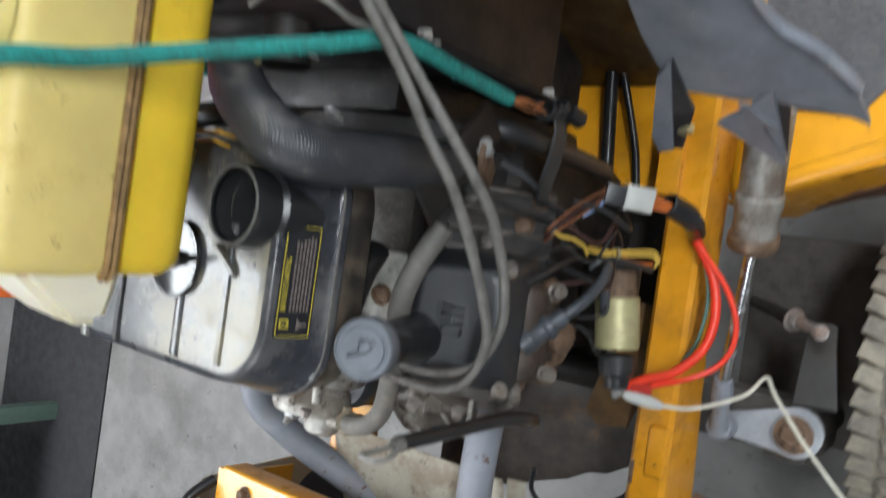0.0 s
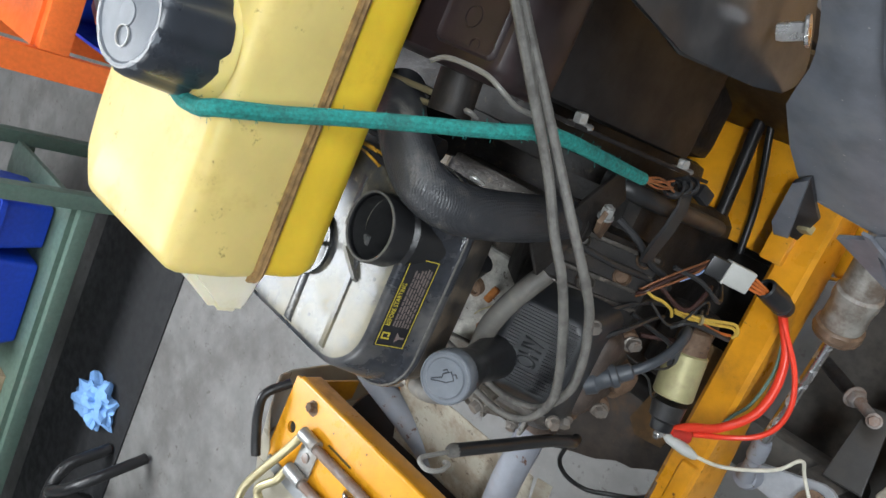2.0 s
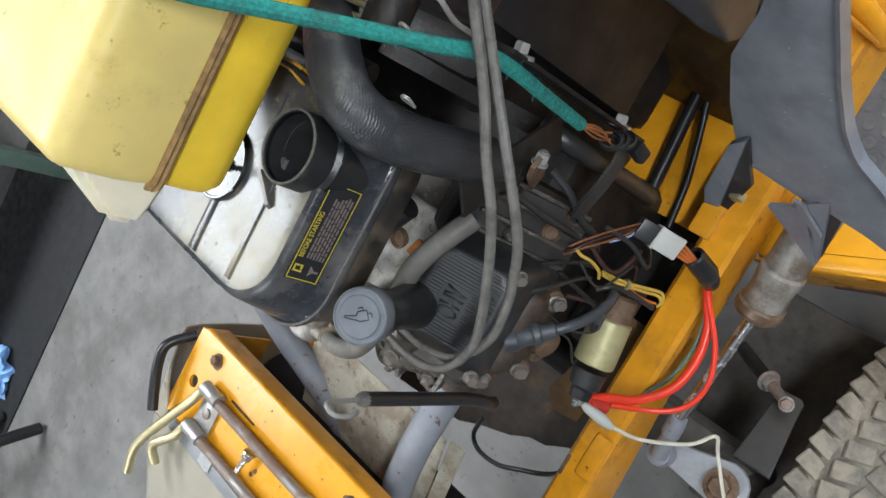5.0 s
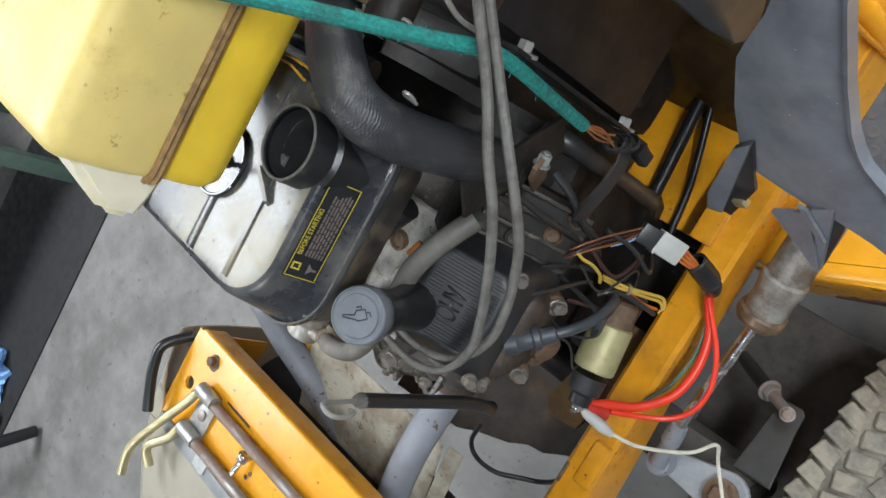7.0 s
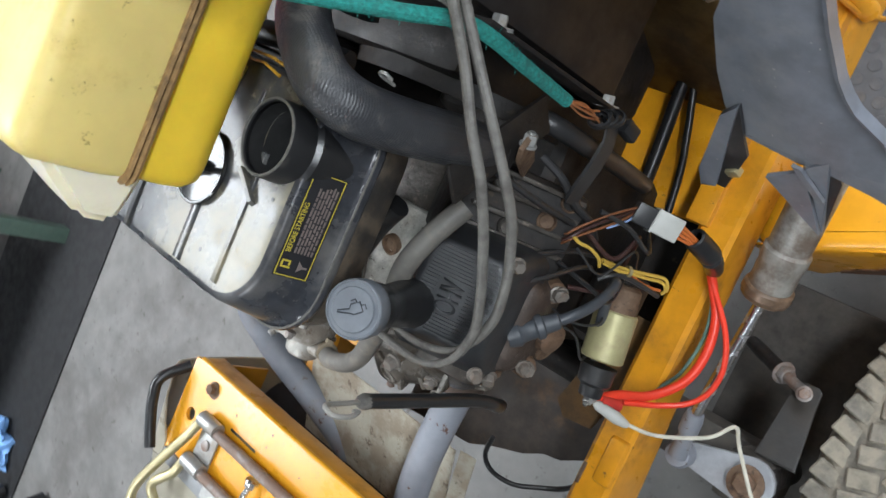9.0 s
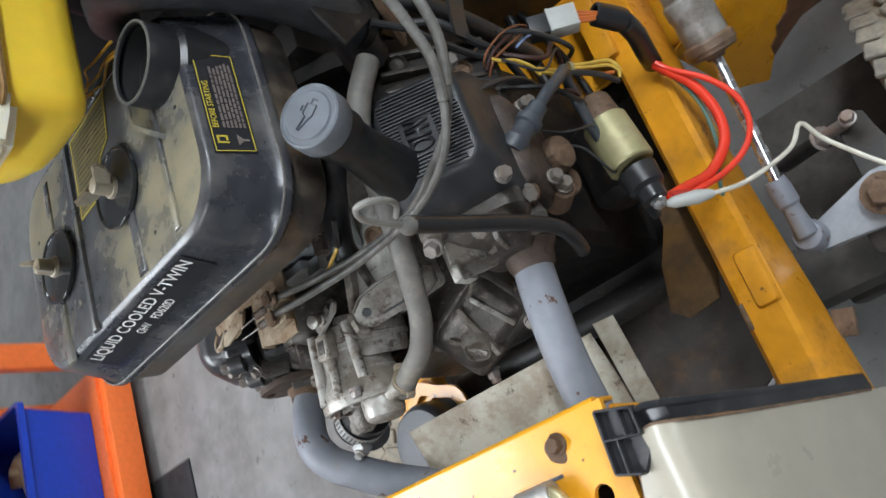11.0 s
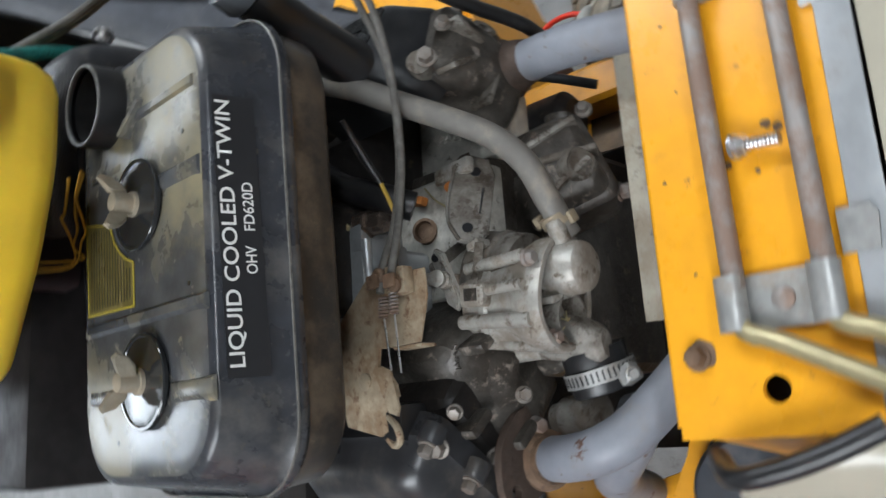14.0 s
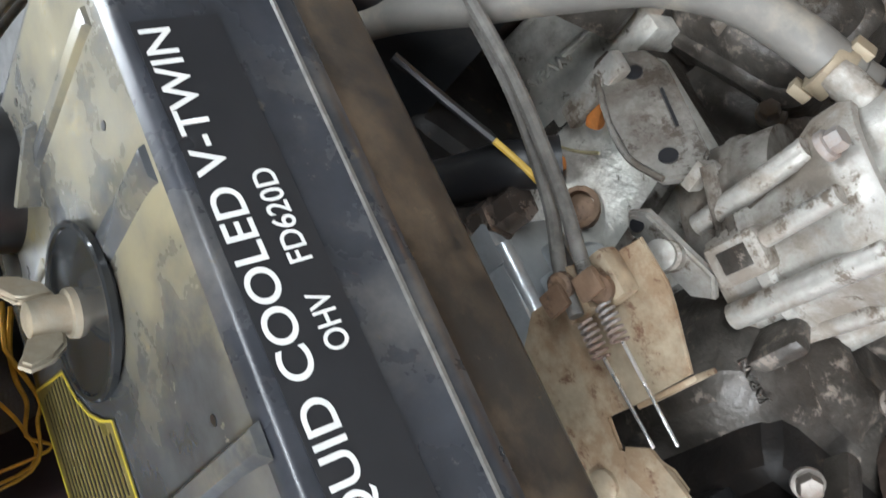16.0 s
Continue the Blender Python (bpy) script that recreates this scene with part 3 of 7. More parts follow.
rail(-1, 0.0, "grimy yellow chassis rail with chipped paint beside the steering cylinder")
rail(1, 0.05, "grimy yellow chassis rail beside the bent exhaust pipe")
ec = thing("engine_cradle", (0, 0, 0.45), "greasy black engine cradle between the rails", "engine cradle")
part("base_plate", box(B(), (0.02, -0.08, 0.5), (0.4, 0.36, 0.02), bevel=0.004), grime, ec)
part("cross_tube", rod(B(), (-0.2, 0.11, 0.56), (0.25, 0.11, 0.56), 0.022), grime, ec)
part("cross_tube", rod(B(), (-0.2, -0.15, 0.56), (0.25, -0.15, 0.56), 0.022), grime, ec)
part("pan_sheet", prism(B(), [(-0.19, 0.05), (0.22, 0.05), (0.22, 0.36), (0.07, 0.345), (0.03, 0.325), (-0.03, 0.303), (-0.06, 0.283), (-0.09, 0.278), (-0.125, 0.255), (-0.15, 0.25), (-0.19, 0.235)], Matrix.Translation((0, 0, 0.43)), 0.006, 0.001), surf("oil-soaked rusty sheet", (0.03, 0.021, 0.015), 0.6, 0.1, var=0.4, scale=40, bump=0.3, dirt=(0.16, 0.08, 0.03), dirt_amt=0.25, dirt_scale=14), ec)
bm = B()
tube(bm, [(-0.01, 0.28, 0.52), (0.0, 0.318, 0.5), (-0.018, 0.338, 0.49), (-0.06, 0.335, 0.49), (-0.1, 0.315, 0.49), (-0.14, 0.29, 0.5), (-0.18, 0.25, 0.53)], 0.004, 8)
solid("drain_hose", bm, rubber, "thin black drain hose under the engine", "hose")

# yellow tunnel panel behind the engine bay and the foot deck
tp0 = thing("tunnel_panel", (-0.1, -0.25, 0.6), "yellow painted tunnel panel behind the engine", "body panel")
part("floor_sheet", box(B(), (-0.09, -0.22, 0.597), (0.3, 0.16, 0.006), bevel=0.002), yellow, tp0)
# the upright's shade is painted in as a mottled dark brown
part("upright", box(B(), (-0.08, -0.325, 0.7), (0.32, 0.006, 0.24), Matrix.Rotation(0.35, 3, "X"), 0.002), surf("shade-browned panel paint", (0.1, 0.06, 0.02), 0.55, var=0.25, scale=40, bump=0.2, dirt=(0.04, 0.028, 0.018), dirt_amt=0.5, dirt_scale=14), tp0)
part("edge_flange", box(B(), (-0.2, -0.2, 0.62), (0.03, 0.12, 0.06), bevel=0.004), yellow_dirty, tp0)
for k, pts in enumerate(([(-0.096, -0.31, 0.63), (-0.096, -0.28, 0.625), (-0.099, -0.2, 0.615), (-0.1, -0.13, 0.605)], [(-0.11, -0.3, 0.625), (-0.126, -0.24, 0.615), (-0.138, -0.19, 0.61), (-0.146, -0.13, 0.606)])):
    solid("hydraulic_hose", tube(B(), pts, 0.009 if k == 0 else 0.005, 12), rubber, "black hydraulic hose over the yellow panel", "hose", "hydraulic hoses")


def foot_deck(s, outline, mat_outline, mat_m, label):
    fd = thing("foot_deck", (s * 0.5, -0.5, 0.5), label, "foot deck", "foot decks")
    bm = B()
    loft(bm, [plan_loop(outline, a, 0.02, z) for a, z in ((0.0, 0.5), (0.0, 0.54), (0.002, 0.546), (0.007, 0.55), (0.02, 0.551))])
    part("deck_plate", bm, yellow, fd)
    bm = B()
    loft(bm, [plan_loop(mat_outline, a, 0.008, z) for a, z in ((0.0, 0.55), (0.0, 0.5545), (0.003, 0.557), (0.008, 0.5575), (0.011, 0.5565), (0.02, 0.5565))])
    mat_ = part("rubber_mat", bm, mat_m, fd, "dimpled grey rubber mat" if mat_m is mat_grey else "worn pale grey mat")
    if mat_m is not mat_grey:
        return fd
    bm = B()
    xs, ys = [p[0] for p in mat_outline], [p[1] for p in mat_outline]
    for j in range(16):
        for i in range(9):
            x, y = min(xs) + 0.026 + 0.024 * i + 0.012 * (j % 2), max(ys) - 0.034 - 0.021 * j
            if x < max(xs) - 0.03 and y > min(ys) + 0.02:
                lathe(bm, (x, y, 0.556), (0, 0, 1), [(0, 0.0088), (0.0014, 0.0078), (0.0016, 0.0055), (0.0009, 0.004)], 10)
    tagged(part("dimple", bm, mat_grey, mat_), kind="stuff")
    return fd


left_deck = foot_deck(-1, [(-0.76, -1.05), (-0.24, -1.05), (-0.24, -0.15), (-0.30, -0.162), (-0.445, -0.222), (-0.76, -0.36)], [(-0.415, -0.72), (-0.236, -0.72), (-0.252, -0.46), (-0.262, -0.3), (-0.275, -0.272), (-0.385, -0.262), (-0.415, -0.3)], mat_grey, "yellow foot deck with a grey mat and rusted edge")
lip = frame_at((-0.24, -0.149, 0), (-0.205, -0.073, 0), (0, 0, 1))
part("front_lip", prism(B(), [(0.0, 0.546), (0.5, 0.546), (0.5, 0.33), (0.3, 0.3), (0.2, 0.29), (0.13, 0.335), (0.09, 0.33), (0.07, 0.32), (0.035, 0.27), (0.012, 0.325), (0.0, 0.34)], lip, 0.004, 0.001), yellow, left_deck)
part("rust_patch", prism(B(), [(0.068, 0.318), (0.075, 0.345), (0.09, 0.352), (0.1, 0.372), (0.122, 0.378), (0.135, 0.396), (0.16, 0.39), (0.18, 0.404), (0.215, 0.395), (0.24, 0.376), (0.25, 0.35), (0.275, 0.336), (0.3, 0.31), (0.26, 0.296), (0.2, 0.288), (0.16, 0.315), (0.13, 0.333), (0.1, 0.328)], lip @ Matrix.Translation((0, 0, -0.0022)), 0.0085), surf("scaling brown rust", (0.13, 0.062, 0.03), 0.85, 0.1, var=0.4, scale=50, bump=0.5, dirt=(0.05, 0.03, 0.02), dirt_amt=0.45, dirt_scale=20), left_deck, "scaling rust-brown patch")
tunnel = Matrix.Rotation(0.2, 3, "Y")
part("inner_wall", box(B(), (-0.234, -0.62, 0.68), (0.006, 0.58, 0.28), tunnel, 0.002), yellow, left_deck)
part("wall_rib", lathe(B(), (-0.262, -0.445, 0.6), (0.2, 0, 1), [(0, 0.006), (0.006, 0.013), (0.2, 0.015), (0.21, 0.01)], 20), yellow, left_deck)
bm = B()
tube(bm, [(-0.243, -0.41, 0.772), (-0.2465, -0.418, 0.74), (-0.25, -0.424, 0.7), (-0.257, -0.432, 0.64), (-0.264, -0.446, 0.59), (-0.268, -0.455, 0.562)], 0.0035, 8)
part("stain_line", bm, yellow_dirty, left_deck, "brown grimy run across the wall")
foot_deck(1, [(0.24, -1.05), (0.8, -1.05), (0.8, -0.45), (0.6, -0.3), (0.42, -0.1), (0.4, -0.06), (0.24, -0.06)], [(0.26, -1.03), (0.78, -1.03), (0.79, -0.46), (0.595, -0.315), (0.42, -0.125), (0.4, -0.16), (0.26, -0.16)], mat_pale, "yellow foot deck with a grey mat beside the lever")

# dark plastic side shield with rib fins
sh = thing("side_shield", (-0.3, -0.3, 0.8), "dusty dark grey moulded plastic side shield with triangular fins", "side shield")


def shield_at(x, s, lift=0.0):
    """A point of the shield's plane: s runs down it, lift stands off its face."""
    return V((x, -0.37 + 0.414 * s + 0.91 * lift, 1.16 - 0.91 * s + 0.414 * lift))


bm = B()
rows = []
SHIELD = ((-0.07, -0.322, -0.353), (0.03, -0.305, -0.351), (0.07, -0.302, -0.3495), (0.10, -0.298, -0.3485), (0.12, -0.294, -0.3503), (0.14, -0.288, -0.3525), (0.16, -0.279, -0.3545), (0.18, -0.27, -0.3565), (0.20, -0.262, -0.36), (0.23, -0.2605, -0.365), (0.25, -0.2595, -0.3715), (0.265, -0.259, -0.379), (0.28, -0.26, -0.3935), (0.29, -0.261, -0.403), (0.305, -0.262, -0.412), (0.32, -0.264, -0.42), (0.335, -0.269, -0.427), (0.347, -0.275, -0.432))
for s_, xl, xr in SHIELD:
    row = []
    for i in range(11):
        u = i / 10
        row.append(shield_at(xl + (xr - xl) * u, s_, 0.005 * math.sin(math.pi * u)))
    row += [shield_at(xr - 0.0005, s_, 0.005), shield_at(xr - 0.004, s_, 0.0055), shield_at(xr - 0.005, s_, -0.006)]
    row += [shield_at(xl + (xr - xl) * i / 10, s_, 0.005 * math.sin(math.pi * i / 10) - 0.004) for i in range(10, -1, -1)]
    rows.append(row)
loft(bm, rows, (True, True))
part("panel", bm, fender_black, sh, smooth=50)


def face_plate(pts, lift, thick, mat, name):
    """A flat plate with the given corners, lifted off the shield's face."""
    bm = B()
    loft(bm, [[shield_at(x, s_, lift) for x, s_ in pts], [shield_at(x, s_, lift + thick) for x, s_ in pts]])
    return part(name, bm, mat, sh)


face_plate([(-0.275, 0.344), (-0.331, 0.36), (-0.362, 0.362), (-0.4, 0.372), (-0.425, 0.383), (-0.439, 0.395), (-0.4385, 0.38), (-0.431, 0.345), (-0.36, 0.338)], -0.002, 0.004, fender_black, "lower_edge")
face_plate([(-0.282, 0.295), (-0.263, 0.314), (-0.229, 0.416), (-0.228, 0.446), (-0.246, 0.44), (-0.256, 0.4)], 0.004, 0.006, fender_black, "channel_face")
# the channel's shaded side is coloured black, though it is the same grey moulding
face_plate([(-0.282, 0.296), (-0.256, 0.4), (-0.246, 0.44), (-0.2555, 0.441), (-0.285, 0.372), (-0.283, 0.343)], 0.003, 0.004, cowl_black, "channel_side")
face_plate([(-0.3037, 0.39), (-0.3424, 0.36), (-0.3575, 0.461)], 0.004, 0.005, fender_black, "fin")
face_plate([(-0.3424, 0.359), (-0.364, 0.34), (-0.3585, 0.461)], 0.0005, 0.005, fender_black, "fin")
# this fin's shade is likewise put into its colour
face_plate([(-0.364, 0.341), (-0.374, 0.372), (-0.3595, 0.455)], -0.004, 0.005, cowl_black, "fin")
face_plate([(-0.331, 0.355), (-0.34, 0.357), (-0.362, 0.397), (-0.356, 0.401)], 0.0065, 0.004, fender_black, "inner_fold")
part("fixing_clip", box(B(), shield_at(-0.268, 0.405, 0.006), (0.016, 0.01, 0.01), Euler((0.4, 0.5, 0.2)).to_matrix(), 0.002), zinc_yellow, sh)
part("hex_bolt", bolt(B(), shield_at(-0.294, 0.088, 0.006), (0.9, 0.35, 0.2), 0.013, 0.02, 0.012, 0.0), steel, sh, "bright zinc hex bolt")

# radiator box at the rear of the engine bay
rb = thing("radiator_box", (0.0, -0.3, 0.9), "black painted radiator box behind the engine", "radiator")
part("shell", box(B(), (0.0225, -0.335, 1.035), (0.355, 0.25, 0.31), bevel=0.008), box_black, rb)
part("flange", box(B(), (-0.162, -0.199, 1.0), (0.034, 0.004, 0.27), bevel=0.0012), box_black, rb)
bm = B()
loft(bm, [rrect(-0.065, -0.262, 0.095 - a, 0.062 - a, 0.014, z) for a, z in ((0.004, 1.15), (0.0, 1.16), (0.0, 1.205), (0.002, 1.213), (0.007, 1.219), (0.014, 1.22))])
ht = part("header_tank", bm, header_black, rb, "dark maroon-black moulded header tank")
bm = B()
loft(bm, [rrect(-0.114, -0.247, 0.034 - a, 0.031 - a, 0.007, z) for a, z in ((0.0, 1.2195), (0.001, 1.222), (0.0025, 1.2235), (0.004, 1.2225), (0.006, 1.2215))])
part("raised_panel", bm, header_black, ht)
for cx_, cy_, r_ in ((-0.124, -0.2235, 0.0055), (-0.112, -0.243, 0.009)):
    part("moulded_ring", lathe(B(), (cx_, cy_, 1.2212), (0, 0, 1), [(0, r_), (0.0012, r_ - 0.0004), (0.0012, r_ - 0.0012), (0, r_ - 0.0014)], 24, (False, False)), header_black, ht)
part("neck", lathe(B(), (-0.09, -0.2, 1.185), (-0.1, 1, 0.0), [(0, 0.019), (0.035, 0.019)], 20), grime, ht)
for z in (1.112, 0.909):
    part("hex_bolt", bolt(B(), (-0.167, -0.201, z), (0.05, -1, 0.2), 0.0115, 0.009, 0.0125), zinc, rb)
solid("vent_wire", tube(B(), [(-0.09, -0.2, 1.224), (-0.107, -0.207, 1.224), (-0.145, -0.207, 1.222), (-0.163, -0.201, 1.217), (-0.167, -0.194, 1.198), (-0.172, -0.193, 1.176), (-0.176, -0.19, 1.15)], 0.0022, 8), ring_grey, "thin grey vent tube along the header tank", "tube")
for q_ in ((-0.125, -0.176, 1.2), (-0.152, -0.131, 1.192)):
    solid("wire_hook", tube(B(), [V(q_) + V(d_) for d_ in ((0.004, 0.004, -0.02), (0.004, 0.002, -0.004), (0.0, 0.0, 0.002), (-0.005, 0.0, 0.001), (-0.006, 0.002, -0.005))], 0.0014, 6, 5), zinc, "small bent zinc wire hook beside the hose", "hook", "wire hooks")
# black boxes added to fill the shaded gap below and before the radiator
fs = thing("fan_shroud", (0.04, -0.19, 0.65), "black fan shroud filling the dark gap between engine and radiator", "fan shroud")
part("shroud", box(B(), (0.085, -0.192, 0.8), (0.27, 0.05, 0.4), bevel=0.015, seg=2), grime, fs)
part("ring", lathe(B(), (0.04, -0.17, 0.84), (0, 1, 0), [(0, 0.15), (0.02, 0.15), (0.02, 0.14), (0, 0.138)], 48, (False, False)), grime, fs)
part("hub", lathe(B(), (0.04, -0.17, 0.84), (0, 1, 0), [(0, 0.04), (0.02, 0.04), (0.03, 0.03)], 24), grime, fs)
part("lower_duct", box(B(), (0.06, -0.33, 0.76), (0.24, 0.22, 0.26), bevel=0.02, seg=2), grime, fs)
dc = thing("dash_cowl", (-0.1, -0.5, 0.95), "dark plastic dash cowl behind the radiator", "dash cowl")
part("shell", box(B(), (-0.1, -0.56, 1.14), (0.38, 0.2, 0.4), Euler((-0.3, 0, 0)).to_matrix(), 0.06, 4), fender_black, dc)
part("side_cheek", box(B(), (-0.19, -0.43, 1.05), (0.1, 0.05, 0.4), Euler((-0.15, 0, 0)).to_matrix(), 0.03, 4), box_black, dc)
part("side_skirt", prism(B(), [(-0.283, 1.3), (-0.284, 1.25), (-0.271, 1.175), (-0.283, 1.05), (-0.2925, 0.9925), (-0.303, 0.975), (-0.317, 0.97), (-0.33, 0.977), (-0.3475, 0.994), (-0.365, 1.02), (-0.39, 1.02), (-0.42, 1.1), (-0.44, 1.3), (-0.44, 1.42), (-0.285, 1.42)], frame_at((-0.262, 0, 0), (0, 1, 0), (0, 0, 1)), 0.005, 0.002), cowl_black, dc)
part("lower_panel", box(B(), (-0.09, -0.385, 0.8), (0.22, 0.03, 0.34), bevel=0.01, seg=2), box_black, dc)
for a_, z_ in ((((-0.02, -0.174), (-0.095, -0.177)), 1.196), (((-0.026, -0.161), (-0.1, -0.17)), 1.19)):
    solid("brass_pipe", tube(B(), [(*a_[0], z_), (*((V(a_[0]) + V(a_[1])) / 2), z_ + 0.002), (*a_[1], z_)], 0.0028, 8), zinc_yellow, "thin brass pipe at the radiator header", "pipe", "brass pipes")

# ---- steering and front wheel ----
cy = thing("steering_cylinder", (-0.3, -0.1, 0.6), "grey oily hydraulic steering cylinder with a chromed rod", "hydraulic cylinder")
a, b_ = V((-0.318, -0.245, 0.67)), V((-0.297, -0.092, 0.592))
ax = (b_ - a).normalized()
part("barrel", lathe(B(), a, ax, [(0, 0.0255), (0.1, 0.0255), (0.104, 0.0285), (0.118, 0.0285), (0.121, 0.0265), (0.15, 0.0265), (0.16, 0.0262)], 28), surf("oily grey cylinder paint", (0.24, 0.225, 0.2), 0.36, var=0.3, scale=50, bump=0.2, dirt=(0.09, 0.05, 0.028), dirt_amt=0.6, dirt_scale=30, dirt_rough=0.4), cy)
part("gland", lathe(B(), a + ax * 0.155, ax, [(0, 0.0275), (0.003, 0.0305), (0.012, 0.031), (0.014, 0.0295), (0.018, 0.029), (0.02, 0.0265), (0.022, 0.012), (0.026, 0.0105)], 28, (True, True), lambda i: 1.0 + 0.02 * math.sin(i * 2.3)), surf("oily rust-brown gland", (0.17, 0.11, 0.07), 0.4, 0.2, var=0.4, scale=60, bump=0.4, dirt=(0.05, 0.03, 0.02), dirt_amt=0.5, dirt_scale=40, dirt_rough=0.35), cy)
part("rod", rod(B(), b_ + ax * 0.0, (-0.284, 0.085, 0.581), 0.0075), surf("mottled chrome", (0.6, 0.6, 0.62), 0.2, 1.0, bump=0.05, dirt=(0.03, 0.03, 0.03), dirt_amt=0.35, dirt_scale=60), cy)
part("rod_end", lathe(B(), (-0.284, 0.076, 0.583), (0.06, 1, -0.4), [(0, 0.011), (0.01, 0.013), (0.03, 0.013), (0.034, 0.01), (0.07, 0.012)], 20), pipe_grey, cy)
part("ball_joint", lathe(B(), (-0.2785, 0.141, 0.527), (0, 0, 1), [(0, 0.012), (0.004, 0.018), (0.02, 0.019), (0.028, 0.016), (0.031, 0.006)], 24), pipe_grey, cy)
arm = thing("steering_lever", (-0.34, 0.14, 0.5), "grey forged steering lever on the kingpin", "steering lever")
bm = B()
out = []
for i in range(9):
    t = radians(90 + 180 * i / 8)
    out.append((0.015 * math.cos(t), 0.015 * math.sin(t)))
for i in range(9):
    t = radians(-90 + 180 * i / 8)
    out.append((0.085 + 0.032 * math.cos(t), 0.032 * math.sin(t)))
prism(bm, out, frame_at((-0.2775, 0.141, 0.514), (-1, -0.1, 0), (0, -1, 0)) @ Matrix.Identity(4), -0.014, 0.002)
part("plate", bm, surf("scuffed grey steel", (0.38, 0.39, 0.41), 0.5, 0.4, bump=0.15, dirt=(0.2, 0.17, 0.13), dirt_amt=0.25), arm)
part("kingpin_bolt", bolt(B(), (-0.362, 0.133, 0.528), (0, 0, 1), 0.026, 0.01, 0.024), rusty, arm)
part("kingpin", rod(B(), (-0.362, 0.133, 0.3), (-0.362, 0.133, 0.512), 0.022), grime, arm)
dl = thing("drag_link", (-0.37, 0.0, 0.4), "greasy tie rod with a bolted end", "tie rod")
part("bar", rod(B(), (-0.24, -0.017, 0.315), (-0.315, -0.001, 0.38), 0.011), grime, dl)
part("stud", rod(B(), (-0.308, -0.003, 0.375), (-0.35, 0.006, 0.41), 0.008), rust_rod, dl)
part("lock_nut", bolt(B(), (-0.312, -0.002, 0.378), (-0.6, 0.12, 0.5), 0.024, 0.012), rust_rod, dl)
part("end_bolt", bolt(B(), (-0.357, 0.007, 0.425), (-0.2, -0.1, 1), 0.015, 0.009, 0.011), rust_rod, dl)
bm = B()
prism(bm, [(-0.012, -0.012), (-0.006, -0.018), (0.02, -0.019), (0.11, -0.028), (0.11, 0.028), (0.02, 0.019), (-0.006, 0.018), (-0.012, 0.012)], frame_at((-0.355, 0.005, 0.4), (-0.1, 1, 0.4), (1, 0, 0)), 0.012, 0.002)
part("knuckle_plate", bm, surf("greasy grey steel", (0.038, 0.035, 0.032), 0.5, 0.3, bump=0.2, dirt=(0.05, 0.04, 0.03), dirt_amt=0.4), dl)
fx = thing("front_axle", (-0.1, 0.15, 0.34), "greasy black front axle beam", "axle")
part("beam", box(B(), (0.0, 0.15, 0.34), (0.66, 0.08, 0.08), bevel=0.01), gear_dusty, fx)
for s in (-1, 1):
    part("pivot_yoke", box(B(), (s * 0.345, 0.145, 0.38), (0.06, 0.07, 0.2), bevel=0.012), gear_dusty, fx)
# added dark plate standing in for the shadowed floor beside the axle
part("guard_plate", box(B(), (-0.31, 0.03, 0.215), (0.2, 0.32, 0.05), bevel=0.01), gear_dusty, fx)
part("gusset", prism(B(), [(-0.15, 0.0), (-0.197, 0.0), (-0.197, 0.1), (-0.172, 0.166), (-0.13, 0.172), (-0.111, 0.155), (-0.125, 0.1), (-0.15, 0.06)], Matrix.Translation((0, 0, 0.588)), 0.005, 0.001), surf("oil-browned yellow paint", (0.11, 0.055, 0.012), 0.5, var=0.3, scale=30, bump=0.15, dirt=(0.05, 0.03, 0.015), dirt_amt=0.55, dirt_scale=22), fx, "oil-browned yellow gusset plate")
for x_, y_, q_ in ((0.012, 0.118, 4), (0.008, 0.15, 5)):
    rq_ = random.Random(q_)
    wob = [rq_.uniform(0.6, 1.25) for i in range(13)]
    part("paint_remnant", lathe(B(), (x_, y_, 0.3802), (0, 0, 1), [(0, 0.014), (0.001, 0.0135)], 13, (True, True), lambda i: wob[i]), yellow, fx)
part("pivot_boss", lathe(B(), (0.0, 0.1, 0.34), (0, 1, 0), [(0, 0.05), (0.1, 0.05)], 28), grime, fx)


def wheel(cx, cyy):
    R_, W_, cz = 0.235, 0.2, 0.235
    w_ = thing("tractor_wheel", (cx, cyy, 0), "dusty front wheel with a worn block-tread tyre", "wheel", "front wheels")
    prof = [(-0.07, 0.12), (-0.095, 0.15), (-0.1, 0.185), (-0.09, 0.215), (-0.07, 0.228), (-0.03, 0.233), (0.03, 0.233), (0.07, 0.228), (0.09, 0.215), (0.1, 0.185), (0.095, 0.15), (0.07, 0.12)]
    part("tyre", lathe(B(), (cx, cyy, cz), (1, 0, 0), prof, 64), tyre_rubber, w_)
    part("rim", lathe(B(), (cx, cyy, cz), (1, 0, 0), [(-0.075, 0.03), (-0.03, 0.05), (-0.03, 0.1), (-0.072, 0.122), (0.072, 0.122), (0.03, 0.1), (0.03, 0.05)], 40), cream, w_)
    bm = B()
    for i in range(46):
        for k, x in enumerate((-0.078, -0.039, 0.0, 0.039, 0.078)):
            t = 2 * math.pi * (i + 0.5 * (k % 2)) / 46
            rr = 0.2345 - 1.25 * x * x
            m3 = Matrix.Rotation(t, 3, "X")
            twist = Matrix.Rotation(0.28 if k % 2 else -0.28, 3, "Z")
            box(bm, V((cx + x, cyy, cz)) + m3 @ V((0, 0, rr)), (0.036, 0.0245, 0.008), m3 @ Matrix.Rotation(-x * 2.4, 3, "Y") @ twist, 0.0018, 1)
    tagged(part("tread", bm, tyre_rubber, w_), kind="stuff")
    return w_


wheel(-0.507, 0.05)
